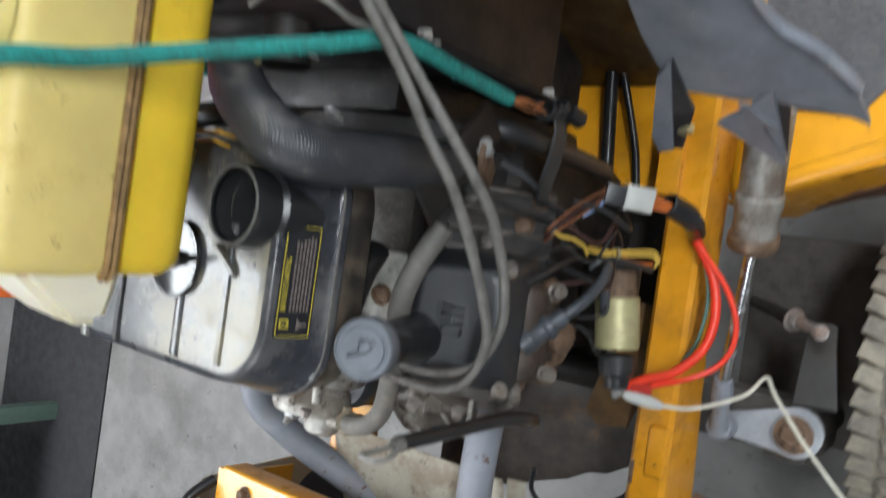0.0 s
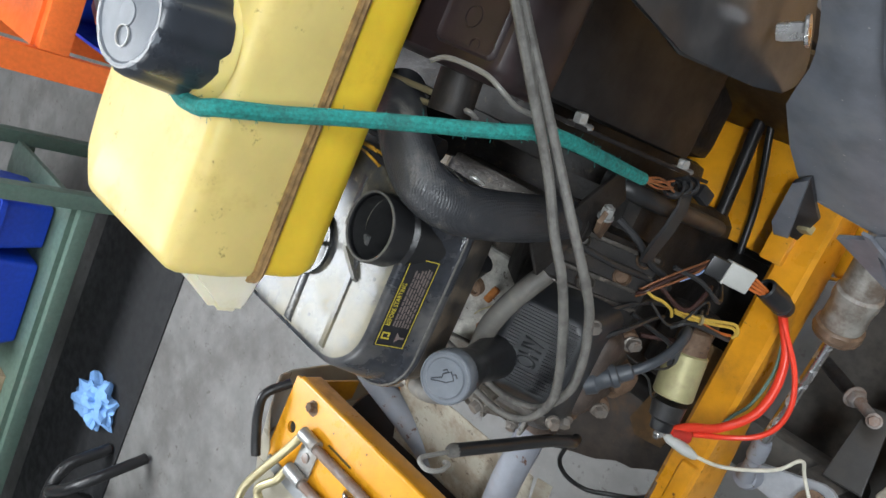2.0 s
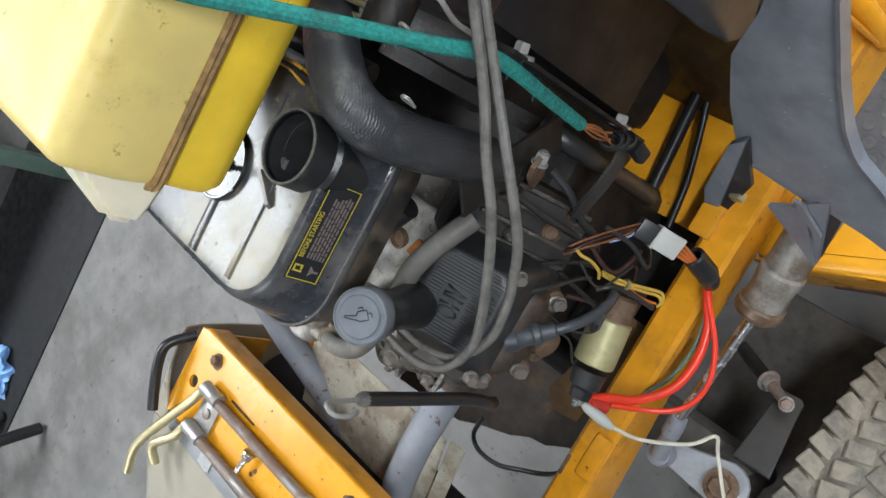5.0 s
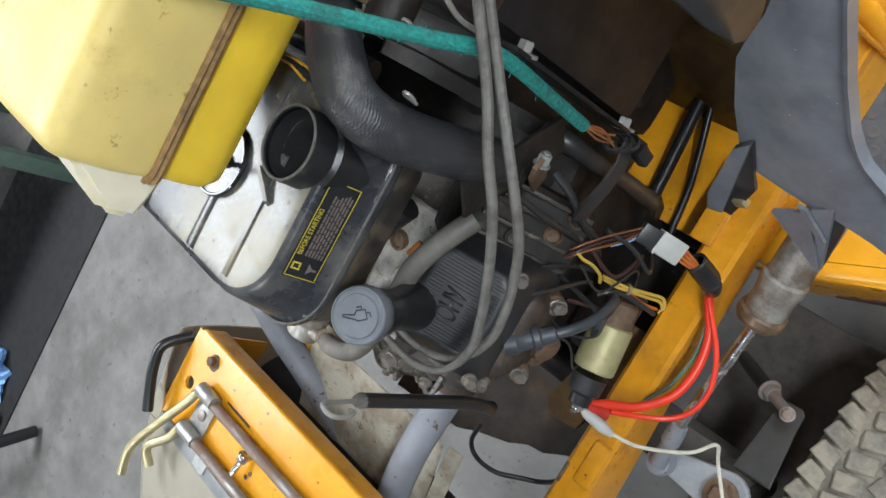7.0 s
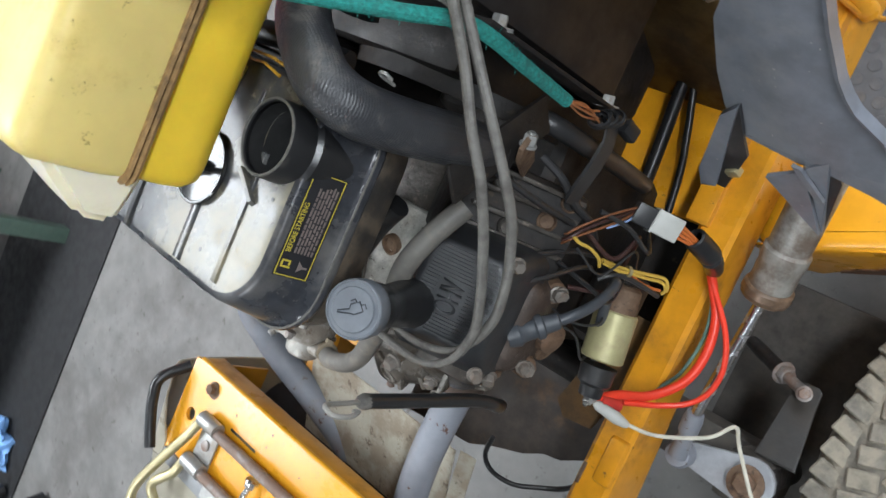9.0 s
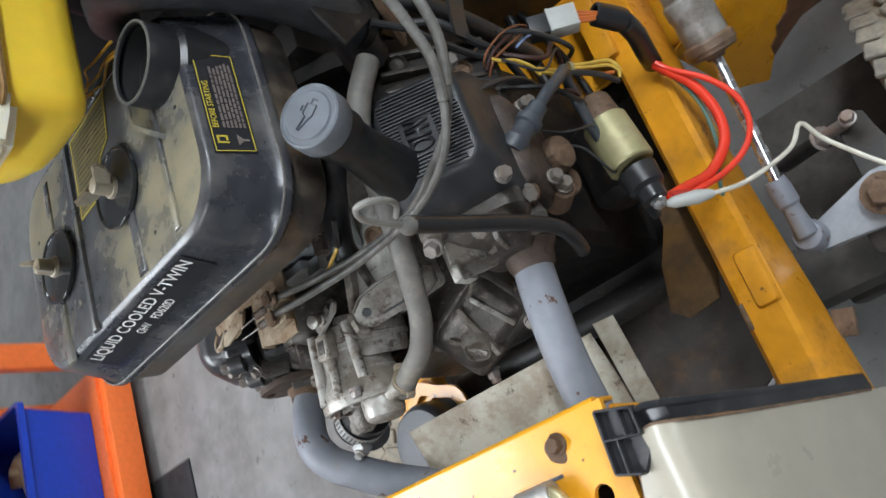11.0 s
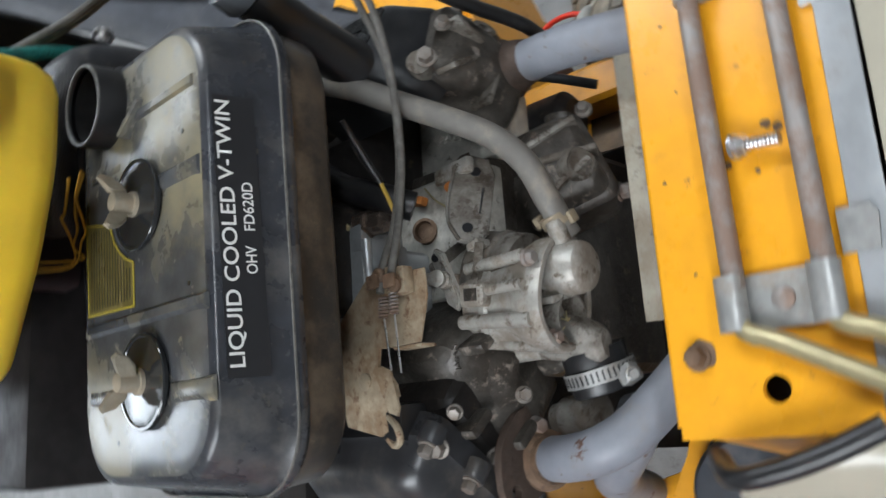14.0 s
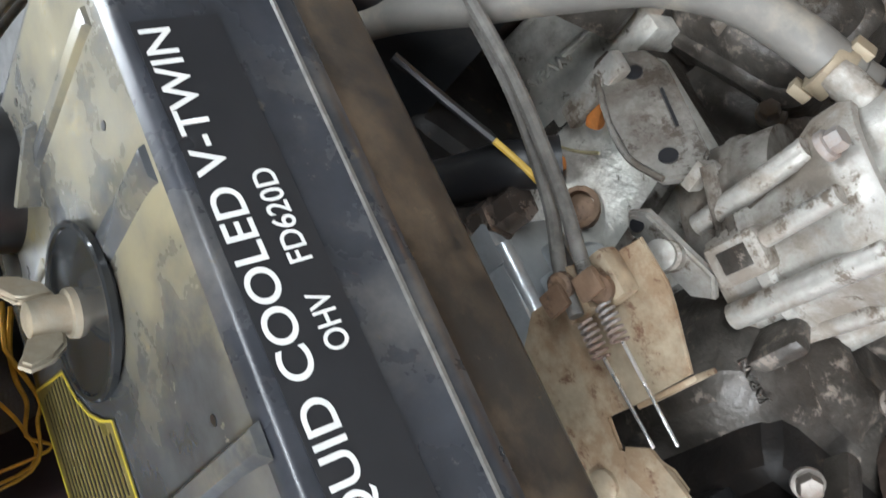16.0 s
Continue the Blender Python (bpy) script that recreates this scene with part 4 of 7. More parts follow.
wheel(0.53, 0.09)

# ---- air cleaner ----
ac = thing("air_cleaner", (0.023, -0.004, 1.06), "glossy dusty black plastic air cleaner with printed decals", "air cleaner")
CX, CY = 0.039, -0.010


def lid_loop(hx, hy, r, z):
    return rrect(CX, CY, hx + 0.015, hy + 0.009, r, z, 10)


bm = B()
loft(bm, [lid_loop(*q) for q in ((0.147, 0.091, 0.05, 1.128), (0.1545, 0.0985, 0.052, 1.129), (0.156, 0.100, 0.052, 1.133), (0.1545, 0.0985, 0.052, 1.137), (0.151, 0.0965, 0.052, 1.139),
                                (0.148, 0.0945, 0.051, 1.15), (0.1404, 0.0869, 0.049, 1.1846), (0.1393, 0.0858, 0.0485, 1.1868), (0.1372, 0.0837, 0.048, 1.1883), (0.134, 0.0805, 0.046, 1.1891))], (True, False))
punch(bm, -0.089, -0.053, 0.0295)
lid = part("lid", bm, lid_black, ac, smooth=60)
bm = B()
loft(bm, [lid_loop(*q) for q in ((0.134, 0.0805, 0.046, 1.1891), (0.129, 0.0755, 0.043, 1.1898), (0.124, 0.0705, 0.04, 1.19), (0.12, 0.0665, 0.038, 1.1901), (0.11, 0.0565, 0.03, 1.1901))], (False, True))
punch(bm, -0.089, -0.053, 0.0295)
part("lid_top", bm, lid_dusty, lid, "dust-filmed top face", 60)
bm = B()
loft(bm, [lid_loop(*q) for q in ((0.125, 0.068, 0.04, 1.088), (0.143, 0.087, 0.045, 1.09), (0.15, 0.0935, 0.048, 1.098), (0.152, 0.0955, 0.05, 1.128))])
part("base", bm, base_black, ac, "dusty black plastic base", 60)
part("intake_elbow", box(B(), (0.03, -0.035, 1.035), (0.1, 0.09, 0.12), bevel=0.015, seg=3), grime, ac)
# ribs and pads moulded into the lid
for x, y0, y1, w_, h in ((-0.066, -0.04, 0.074, 0.008, 0.003), (-0.007, 0.022, 0.078, 0.012, 0.003), (0.082, -0.096, 0.083, 0.009, 0.0036), (0.136, 0.034, 0.088, 0.013, 0.003), (0.133, -0.09, -0.036, 0.01, 0.0025), (-0.035, -0.085, -0.035, 0.006, 0.002)):
    bm = B()
    loft(bm, [[V((x + a_ * w_, y0 + e_, 1.189 + z_)), V((x + a2 * w_, y0 + e_, 1.189 + z_)), V((x + a2 * w_, y1 - e_, 1.189 + z_)), V((x + a_ * w_, y1 - e_, 1.189 + z_))] for a_, a2, e_, z_ in ((-0.6, 0.6, 0.0, 0.0), (-0.5, 0.3, 0.001, h * 0.8), (-0.42, 0.2, 0.0025, h))])
    part("rib", bm, lid_dusty, lid)
for x, y in ((0.068, 0.0605), (-0.035, 0.058), (-0.096, -0.0105), (0.165, -0.045)):
    # black dot painting the dark of a pin hole
    part("pin_hole", lathe(B(), (x, y, 1.1896), (0, 0, 1), [(0, 0.0018), (0.0008, 0.0018)], 10), decal_black, lid)
for x, y, a in ((0.0015, -0.003, 0.5), (0.1255, 0.001, -0.35)):
    part("seat_disc", lathe(B(), (x, y, 1.1895), (0, 0, 1), [(0, 0.03), (0.0025, 0.0305), (0.0028, 0.033), (0.0052, 0.033), (0.006, 0.0322), (0.006, 0.0305), (0.0052, 0.0298), (0.0062, 0.02), (0.0066, 0.008)], 48, (True, True)), surf("glossy black disc", (0.02, 0.021, 0.022), 0.14, bump=0.02, dirt=DUST, dirt_amt=0.1), lid)
    wn = part("wing_nut", lathe(B(), (x, y, 1.1955), (0, 0, 1), [(0, 0.0095), (0.003, 0.009), (0.0035, 0.0075), (0.016, 0.0065), (0.017, 0.004)], 20), nut_tan, ac, "dusty zinc wing nut")
    for s in (-1, 1):
        d = V((math.cos(a) * s, math.sin(a) * s, 0))
        m = frame_at(V((x, y, 1.2005)) + d * 0.005 - V((-d.y, d.x, 0)) * 0.002, d, (0, 0, 1))
        bmw = B()
        prism(bmw, [(0, 0), (0.008, 0.002), (0.014, 0.008), (0.0165, 0.016), (0.013, 0.019), (0.008, 0.016), (0.003, 0.012), (0, 0.011)], m, 0.004, 0.0012)
        part("wing", bmw, nut_tan, wn)
# intake tube standing on the corner of the lid
ix, iy = -0.089, -0.053
it = part("intake_tube", lathe(B(), V((ix, iy, 1.1335)), (0.04, -0.01, 1), [(0, 0.036), (0.05, 0.035), (0.054, 0.0318), (0.0755, 0.0312), (0.077, 0.0304), (0.076, 0.0288), (0.074, 0.0284)], 48, (False, False)), tube_black, ac, "open black intake tube")
part("tube_rim", lathe(B(), V((ix + 0.003, iy - 0.001, 1.2097)), (0.04, -0.01, 1), [(0, 0.0312), (0.0012, 0.0308), (0.0012, 0.0292), (0, 0.0288)], 48, (False, False)), MATS.get("scuffed plastic edge") or surf("scuffed plastic edge", (0.12, 0.115, 0.105), 0.45, var=0.3, scale=200, bump=0.1), it, "scuffed pale rim")
# separate bore, blacker than the tube: the shade inside is put into its colour
part("tube_bore", lathe(B(), V((ix, iy, 1.1345)), (0.04, -0.01, 1), [(0.0, 0.0262), (0.07, 0.0283)], 40, (True, False)), surf("bore blackened for its shade", (0.008, 0.008, 0.008), 0.75, bump=0.1), it, "bore blackened for its shade")
part("tube_gusset", prism(B(), [(0, 0), (0.034, 0), (0.03, 0.006), (0, 0.011)], frame_at((-0.055, -0.022, 1.188), (-0.72, 0.69, 0), (0, 0, 1)), 0.004), lid_dusty, it)


def fit_text(body, width, height, m, mat, parent, name="lettering", depth=0.0003):
    cu = bpy.data.curves.new(name, "FONT")
    cu.body, cu.size, cu.extrude, cu.offset = body, 1.0, 0.0, 0.012
    tmp = bpy.data.objects.new(name, cu)
    scene.collection.objects.link(tmp)
    me = bpy.data.meshes.new_from_object(tmp.evaluated_get(bpy.context.evaluated_depsgraph_get()))
    bpy.data.objects.remove(tmp)
    bm = bmesh.new()
    bm.from_mesh(me)
    bpy.data.meshes.remove(me)
    xs, ys = [v.co.x for v in bm.verts], [v.co.y for v in bm.verts]
    sx, sy = width / (max(xs) - min(xs)), height / (max(ys) - min(ys))
    x0, y0 = min(xs), min(ys)
    for v in bm.verts:
        v.co = V(((v.co.x - x0) * sx, (v.co.y - y0) * sy, depth))
    if depth > 0.0009:
        for g in bmesh.ops.extrude_face_region(bm, geom=bm.faces[:], use_keep_orig=True)["geom"]:
            if isinstance(g, bmesh.types.BMVert):
                g.co.z = -0.001
    bmesh.ops.transform(bm, matrix=m, verts=bm.verts)
    return part(name, bm, mat, parent, "", 0)


def flat(u0, v0, u1, v1, m, lift):
    bm = B()
    prism(bm, [(u0, v0), (u1, v0), (u1, v1), (u0, v1)], m @ Matrix.Translation((0, 0, lift - 0.0003)), 0.0003)
    return bm


# front decal: u runs along -x, v up the slope
fm = frame_at((0.131, 0.0933, 1.1535), (-1, 0, 0), (0, -0.22, 1)) @ Matrix.Rotation(radians(1.2), 4, "Z")
# pale line round the flange: scuffing plus its highlight, both as colour
bm = B()
lp = lid_loop(0.1548, 0.0988, 0.052, 1.1378)
tube(bm, lp + [lp[0]], 0.0011, 6, 1, True, False)
part("worn_edge", bm, surf("scuffed plastic edge", (0.2, 0.2, 0.2), 0.45, var=0.3, scale=200, bump=0.1), lid, "scuffed pale edge with a painted highlight")
dec = part("front_decal", flat(0, 0, 0.184, 0.0282, fm, 0.0006), decal_black, lid, "black decal with white lettering")
fit_text("LIQUID COOLED V-TWIN", 0.1738, 0.0118, fm @ Matrix.Translation((0.0066, 0.0150, 0.0008)), print_white, dec)
fit_text("OHV", 0.0182, 0.0074, fm @ Matrix.Translation((0.065, 0.0047, 0.0008)), print_white, dec)
fit_text("FD620D", 0.032, 0.0074, fm @ Matrix.Translation((0.0932, 0.0047, 0.0008)), print_white, dec)
# side label: u runs along -y
sm = frame_at((-0.1243, 0.0415, 1.1512), (0, -1, 0), (0.22, 0, 1)) @ Matrix.Diagonal((0.946, 1.07, 1.0, 1.0))
lab = part("starting_label", flat(0, 0, 0.092, 0.0295, sm, 0.0006), decal_black, lid, "black starting label with yellow print")
bmb = B()
for u0, v0, u1, v1 in ((0.001, 0.001, 0.091, 0.0017), (0.001, 0.0278, 0.091, 0.0285), (0.001, 0.001, 0.0017, 0.0285), (0.0903, 0.001, 0.091, 0.0285)):
    prism(bmb, [(u0, v0), (u1, v0), (u1, v1), (u0, v1)], sm @ Matrix.Translation((0, 0, 0.0008)), 0.0002)
part("border", bmb, print_yellow, lab)
fit_text("BEFORE STARTING", 0.043, 0.0042, sm @ Matrix.Translation((0.022, 0.0225, 0.0008)), print_yellow, lab)
bmb = B()
for u0, v0, u1, v1 in ((0.008, 0.018, 0.0095, 0.026), (0.008, 0.0245, 0.015, 0.026), (0.0135, 0.0195, 0.015, 0.026), (0.0105, 0.0185, 0.015, 0.02)):
    prism(bmb, [(u0, v0), (u1, v0), (u1, v1), (u0, v1)], sm @ Matrix.Translation((0, 0, 0.0008)), 0.0002)
part("symbol", bmb, print_yellow, lab)
bmb = B()
rnd = random.Random(4)
for k in range(6):
    u = 0.022
    while u < 0.078:
        w_ = rnd.uniform(0.003, 0.009)
        prism(bmb, [(u, 0.004 + k * 0.0028), (u + w_, 0.004 + k * 0.0028), (u + w_, 0.0056 + k * 0.0028), (u, 0.0056 + k * 0.0028)], sm @ Matrix.Translation((0, 0, 0.0008)), 0.0002)
        u += w_ + 0.0012
part("print_bar", bmb, print_grey, lab)
bmb = B()
prism(bmb, [(0.006, 0.012), (0.016, 0.012), (0.012, 0.008), (0.012, 0.004), (0.010, 0.004), (0.010, 0.008)], sm @ Matrix.Translation((0, 0, 0.0008)), 0.0002)
part("funnel_symbol", bmb, print_grey, lab)
# warning sticker on the lid
wm = frame_at((0.07, 0.001, 1.1905), (-1, 0, 0), (0, -1, 0))
stk_line = [(-0.0025, 0.0155), (0.030, 0.0155)] + [(0.034, 0.026), (0.041, 0.037), (0.052, 0.047), (0.066, 0.054), (0.074, 0.0965), (0.0, 0.094)]
stk = part("warning_sticker", prism(B(), stk_line, wm, 0.0003), sticker_olive, lid, "yellowed warning sticker")
bmb = B()
for k in range(15):
    v_ = 0.022 + 0.0046 * k
    hi_ = 0.027 + (max(0.0, v_ - 0.026) * 1.25 if v_ < 0.056 else 0.04)
    prism(bmb, [(0.004, v_), (min(hi_, 0.066), v_), (min(hi_, 0.066), v_ + 0.0014), (0.004, v_ + 0.0014)], wm @ Matrix.Translation((0, 0, 0.0003)), 0.0002)
part("print_bar", bmb, decal_black, stk)
bmb = B()
mid_ = V((0.034, 0.06))
rim = [V(q_) + (mid_ - V(q_)).normalized() * 0.0016 for q_ in stk_line]
for p_, q_ in zip(rim, rim[1:] + rim[:1]):
    d_ = (q_ - p_).normalized() * 0.0005
    prism(bmb, [(p_.x + d_.y, p_.y - d_.x), (q_.x + d_.y, q_.y - d_.x), (q_.x - d_.y, q_.y + d_.x), (p_.x - d_.y, p_.y + d_.x)], wm @ Matrix.Translation((0, 0, 0.0003)), 0.0002)
part("border", bmb, print_yellow, stk)

# the whole air cleaner leans a little to the side
ac.rotation_euler.y = radians(1.7)
ac.location -= V((0.0037, 0, 0.0022))

# ---- oil filler ----
of = thing("oil_filler", (-0.14, 0.04, 1.03), "black oil filler neck with a grey screw cap", "oil filler")
oc, ob_ = V((-0.175, 0.041, 1.147)), V((-0.132, 0.042, 1.02))
oax = (oc - ob_).normalized()
part("neck", lathe(B(), ob_, oax, [(0, 0.024), (0.03, 0.021), (0.06, 0.0185), (0.085, 0.0185), (0.09, 0.021), (0.108, 0.021)], 28), tube_black, of)
cap = part("cap", lathe(B(), oc - oax * 0.024, oax, [(0, 0.0225), (0.003, 0.0243), (0.018, 0.0243), (0.0205, 0.0238), (0.0215, 0.0225), (0.0205, 0.0215), (0.0205, 0.0185), (0.022, 0.0175), (0.022, 0.0)], 72, (True, False), lambda i: 1.0 if i % 2 else 0.985), cap_grey, of, "grey cap with an oil-can sign drawn in groove shade")
cm = frame_at(oc - oax * 0.0019, V((0, -1, 0)), V((0.94, 0, 0.34)))
# sign moulded in the cap's own grey; black lines paint its grooves' shade
bm = B()
e1, e2 = V((-0.68, 0.73, 0)), V((0.73, 0.68, 0))
for line_ in (((-0.008, -0.004), (-0.008, 0.004), (0.0, 0.0045), (0.002, 0.0015), (0.012, 0.0035), (0.0125, 0.002), (0.002, -0.0025), (0.0, -0.004), (-0.008, -0.004)), ((-0.008, 0.001), (-0.0115, 0.001), (-0.0115, -0.003)), ((-0.005, 0.0045), (-0.005, 0.007), (-0.001, 0.007))):
    tube(bm, [cm @ (e1 * a_ + e2 * b0_) for a_, b0_ in line_], 0.0006, 6, 1, True, False)
part("oil_can_sign", bm, cap_black, cap)

# ---- fuel tank ----
ft = thing("fuel_tank", (0.0, -0.2, 1.24), "yellowed translucent plastic fuel tank standing over the engine", "fuel tank")


TANK_LOW = [(-0.088, -0.415), (0.125, -0.415), (0.125, -0.075), (0.045, -0.02), (-0.015, 0.004), (-0.088, 0.004)]
TANK_TOP = [(-0.093, -0.415), (0.118, -0.415), (0.118, -0.05), (0.105, -0.012), (0.05, 0.006), (-0.093, 0.006)]
tank_crown = lambda dz: (lambda x_: 1.386 + dz - 0.28 * max(0.0, x_ - 0.055))
bm = B()
blend_ = [V(a_) * 0.5 + V(b0_) * 0.5 for a_, b0_ in zip(TANK_LOW, TANK_TOP)]
loft(bm, [plan_loop(blend_, 0.0, 0.012, 1.311), plan_loop(TANK_TOP, 0.0, 0.012, 1.335), plan_loop(TANK_TOP, 0.0, 0.012, tank_crown(-0.014)), plan_loop(TANK_TOP, 0.0015, 0.012, tank_crown(-0.008)), plan_loop(TANK_TOP, 0.005, 0.011, tank_crown(-0.003)), plan_loop(TANK_TOP, 0.012, 0.01, tank_crown(-0.0005)), plan_loop(TANK_TOP, 0.03, 0.004, tank_crown(0.0)), plan_loop(TANK_TOP, 0.045, 0.002, tank_crown(0.0))])
part("upper_shell", bm, tank_pale, ft, smooth=60)
bm = B()
loft(bm, [plan_loop(TANK_LOW, a_, r_, z) for a_, r_, z in ((0.05, 0.004, 1.241), (0.025, 0.01, 1.242), (0.012, 0.014, 1.245), (0.005, 0.015, 1.251), (0.001, 0.015, 1.262), (0.0, 0.015, 1.276), (0.0, 0.015, 1.304))])
part("lower_shell", bm, tank_deep, ft, smooth=60)
bm = B()
loft(bm, [plan_loop(blend_, -a_, 0.014, z) for a_, z in ((-0.006, 1.303), (0.003, 1.303), (0.004, 1.3055), (0.001, 1.3075), (0.004, 1.3095), (0.003, 1.312), (-0.006, 1.312))])
part("seam", bm, seam_brown, ft)
bm = B()
loft(bm, [[V(p) for p in q] for q in (((-0.086, -0.008, 1.376), (-0.005, -0.008, 1.376), (-0.005, -0.008, 1.292), (-0.086, -0.008, 1.292)),
                                      ((-0.086, 0.01, 1.358), (-0.012, 0.01, 1.358), (-0.012, 0.01, 1.294), (-0.086, 0.01, 1.294)),
                                      ((-0.083, 0.038, 1.326), (-0.028, 0.036, 1.322), (-0.028, 0.036, 1.296), (-0.083, 0.038, 1.3)))])
bmesh.ops.bevel(bm, geom=list(bm.edges), offset=0.006, segments=2, affect="EDGES")
part("outlet_nose", bm, tank_white, ft, "milky white outlet nose", 60)
cc = V((-0.046, -0.147, 1.385))
part("neck_ring", lathe(B(), cc, (0, 0, 1), [(0, 0.044), (0.006, 0.0425), (0.012, 0.039)], 40), tank_pale, ft)
cz_ = V((-0.12, 0.02, 1)).normalized()
c0_ = cc + V((0, -0.006, 0.008))
fc = part("filler_cap", lathe(B(), c0_, cz_, [(0, 0.038), (0.003, 0.0425), (0.012, 0.043), (0.034, 0.0405), (0.044, 0.039), (0.05, 0.0372), (0.0525, 0.0345), (0.0525, 0.0325)], 72, (True, False), lambda i: 1.0 - 0.06 * max(0.0, math.cos(2 * math.pi * i / 9)) ** 2), cap_black, ft, "black lobed filler cap")
part("cap_top", lathe(B(), c0_, cz_, [(0.049, 0.036), (0.0522, 0.0345), (0.0525, 0.0315), (0.0515, 0.030), (0.0522, 0.02), (0.0524, 0.008)], 48), cap_grey, fc, "grey-blue recessed top")
cf_ = frame_at(c0_ + cz_ * 0.0522, V((0, -1, 0)), V((1, 0, 0.1)))
part("cap_boss", lathe(B(), c0_ + cz_ * 0.0522, cz_, [(0, 0.0085), (0.0009, 0.0082)], 28), cap_grey, fc)
bm = B()
for pts in (((0.004, 0.012), (0.018, 0.012), (0.018, 0.013), (0.004, 0.013)), ((0.004, 0.019), (0.018, 0.019), (0.018, 0.02), (0.004, 0.02)), ((0.004, 0.012), (0.005, 0.012), (0.005, 0.02), (0.004, 0.02)), ((0.017, 0.012), (0.018, 0.012), (0.018, 0.02), (0.017, 0.02)), ((0.01, 0.012), (0.011, 0.012), (0.011, 0.02), (0.01, 0.02)), ((0.018, 0.0225), (0.006, 0.0225), (0.006, 0.0235), (0.018, 0.0235))):
    prism(bm, list(pts), cf_, 0.0007)
part("pump_sign", bm, cap_grey, fc)
bm = B()
lathe(bm, c0_ + cz_ * 0.0523 + V((0.0, 0.0, 0)) + cf_.to_3x3() @ V((-0.014, -0.002, 0)), cz_, [(0, 0.0075), (0.001, 0.0072), (0.001, 0.0064), (0, 0.0062)], 28, (False, False))
part("cap_badge", bm, zinc, fc)

# teal cloth-covered cord with bare copper ends
tc_ = thing("teal_cord", (-0.15, -0.16, 1.3), "teal cloth-covered cord with frayed copper ends", "cord")
CORD = [(0.225, -0.2, 1.02), (0.235, -0.25, 1.06), (0.245, -0.31, 1.1), (0.25, -0.36, 1.16), (0.225, -0.33, 1.26), (0.17, -0.22, 1.35), (0.135, -0.172, 1.372), (0.112, -0.165, 1.376), (0.06, -0.158, 1.393), (-0.005, -0.15, 1.394), (-0.045, -0.116, 1.396), (-0.078, -0.112, 1.396), (-0.1, -0.119, 1.392), (-0.108, -0.128, 1.35), (-0.122, -0.140, 1.312), (-0.15, -0.158, 1.258), (-0.172, -0.172, 1.215), (-0.188, -0.184, 1.182), (-0.193, -0.186, 1.15), (-0.19, -0.183, 1.09), (-0.188, -0.179, 1.012)]
part("sleeve", tube(B(), CORD, 0.006, 10, 8), teal_cloth, tc_)
bm = B()
rnd = random.Random(3)
for i in range(6):
    tube(bm, [(-0.188, -0.179, 1.014), (-0.189 + rnd.uniform(-0.006, 0.006), -0.18 + rnd.uniform(-0.006, 0.006), 0.98), (-0.187 + rnd.uniform(-0.004, 0.004), -0.18 + rnd.uniform(-0.01, 0.004), 0.95)], 0.0011, 6, 4)
part("copper_strands", bm, copper, tc_)
bm = B()
rnd = random.Random(5)
cord = spline(CORD, 12)
for i in range(260):
    q_ = cord[int(len(cord) * (0.45 + 0.53 * rnd.random() ** 0.6))]
    d_ = V((rnd.uniform(-1, 1), rnd.uniform(-1, 1), rnd.uniform(-1, 1))).normalized()
    p0_ = q_ + d_ * 0.0055
    rod(bm, p0_, p0_ + d_ * rnd.uniform(0.001, 0.004) + V((rnd.uniform(-0.002, 0.002), rnd.uniform(-0.002, 0.002), -0.001)), 0.00022, n=3)
tagged(part("loose_fibre", bm, teal_cloth, tc_, "loose teal fibres", 0), kind="stuff")
kb = thing("cable_bracket", (-0.185, -0.17, 0.9), "black sheet cable bracket with a knotted clamp", "bracket")
bm = B()
loft(bm, [[V(q) + V(d) for d in ((0, -0.002, 0.011), (0, -0.002, -0.011), (-0.003, 0.001, -0.011), (-0.003, 0.001, 0.011))] for q in ((-0.186, -0.196, 0.92), (-0.189, -0.185, 0.925), (-0.19, -0.165, 0.918), (-0.187, -0.14, 0.918), (-0.184, -0.118, 0.922), (-0.178, -0.1, 0.916))])
part("strap", bm, cable_black, kb)
for k in range(3):
    part("coil", lathe(B(), (-0.188 - 0.002 * k, -0.181 - 0.004 * k, 0.948 - 0.009 * k), (0.2, 0.6, -0.9), [(-0.003, 0.0085), (-0.0022, 0.0108), (0.0022, 0.0108), (0.003, 0.0085)], 18, (False, False)), rubber, kb)
part("lug", box(B(), (-0.196, -0.186, 0.9), (0.012, 0.016, 0.02), Euler((0.4, 0.3, 0.2)).to_matrix(), 0.003), rubber, kb)
part("stay", box(B(), (-0.158, -0.12, 1.03), (0.004, 0.13, 0.04), Euler((0.78, 0, 0.02)).to_matrix(), 0.001), grime, kb)

# radiator hose and its clips
rh = thing("radiator_hose", (-0.13, -0.1, 1.15), "thick worn dark grey radiator hose with braided marks", "hose")
part("hose", tube(B(), [(-0.02, -0.165, 1.175), (-0.06, -0.145, 1.2), (-0.092, -0.125, 1.209), (-0.116, -0.108, 1.206), (-0.136, -0.1, 1.186), (-0.146, -0.102, 1.145), (-0.147, -0.108, 1.09), (-0.139, -0.112, 1.03), (-0.115, -0.105, 0.985)], 0.022, 24, 8), hose_rubber, rh)
part("clip", lathe(B(), (-0.139, -0.112, 1.02), (0.1, -0.05, -1), [(0, 0.0235), (0.01, 0.0235)], 28), grime, rh)
lh = thing("lower_hose", (0.0, -0.15, 1.15), "thin black hose along the tank's foot", "hose")
part("hose", tube(B(), [(-0.07, -0.13, 1.15), (0.0, -0.13, 1.165), (0.08, -0.12, 1.16), (0.16, -0.1, 1.13), (0.22, -0.07, 1.05)], 0.011, 14), rubber, lh)

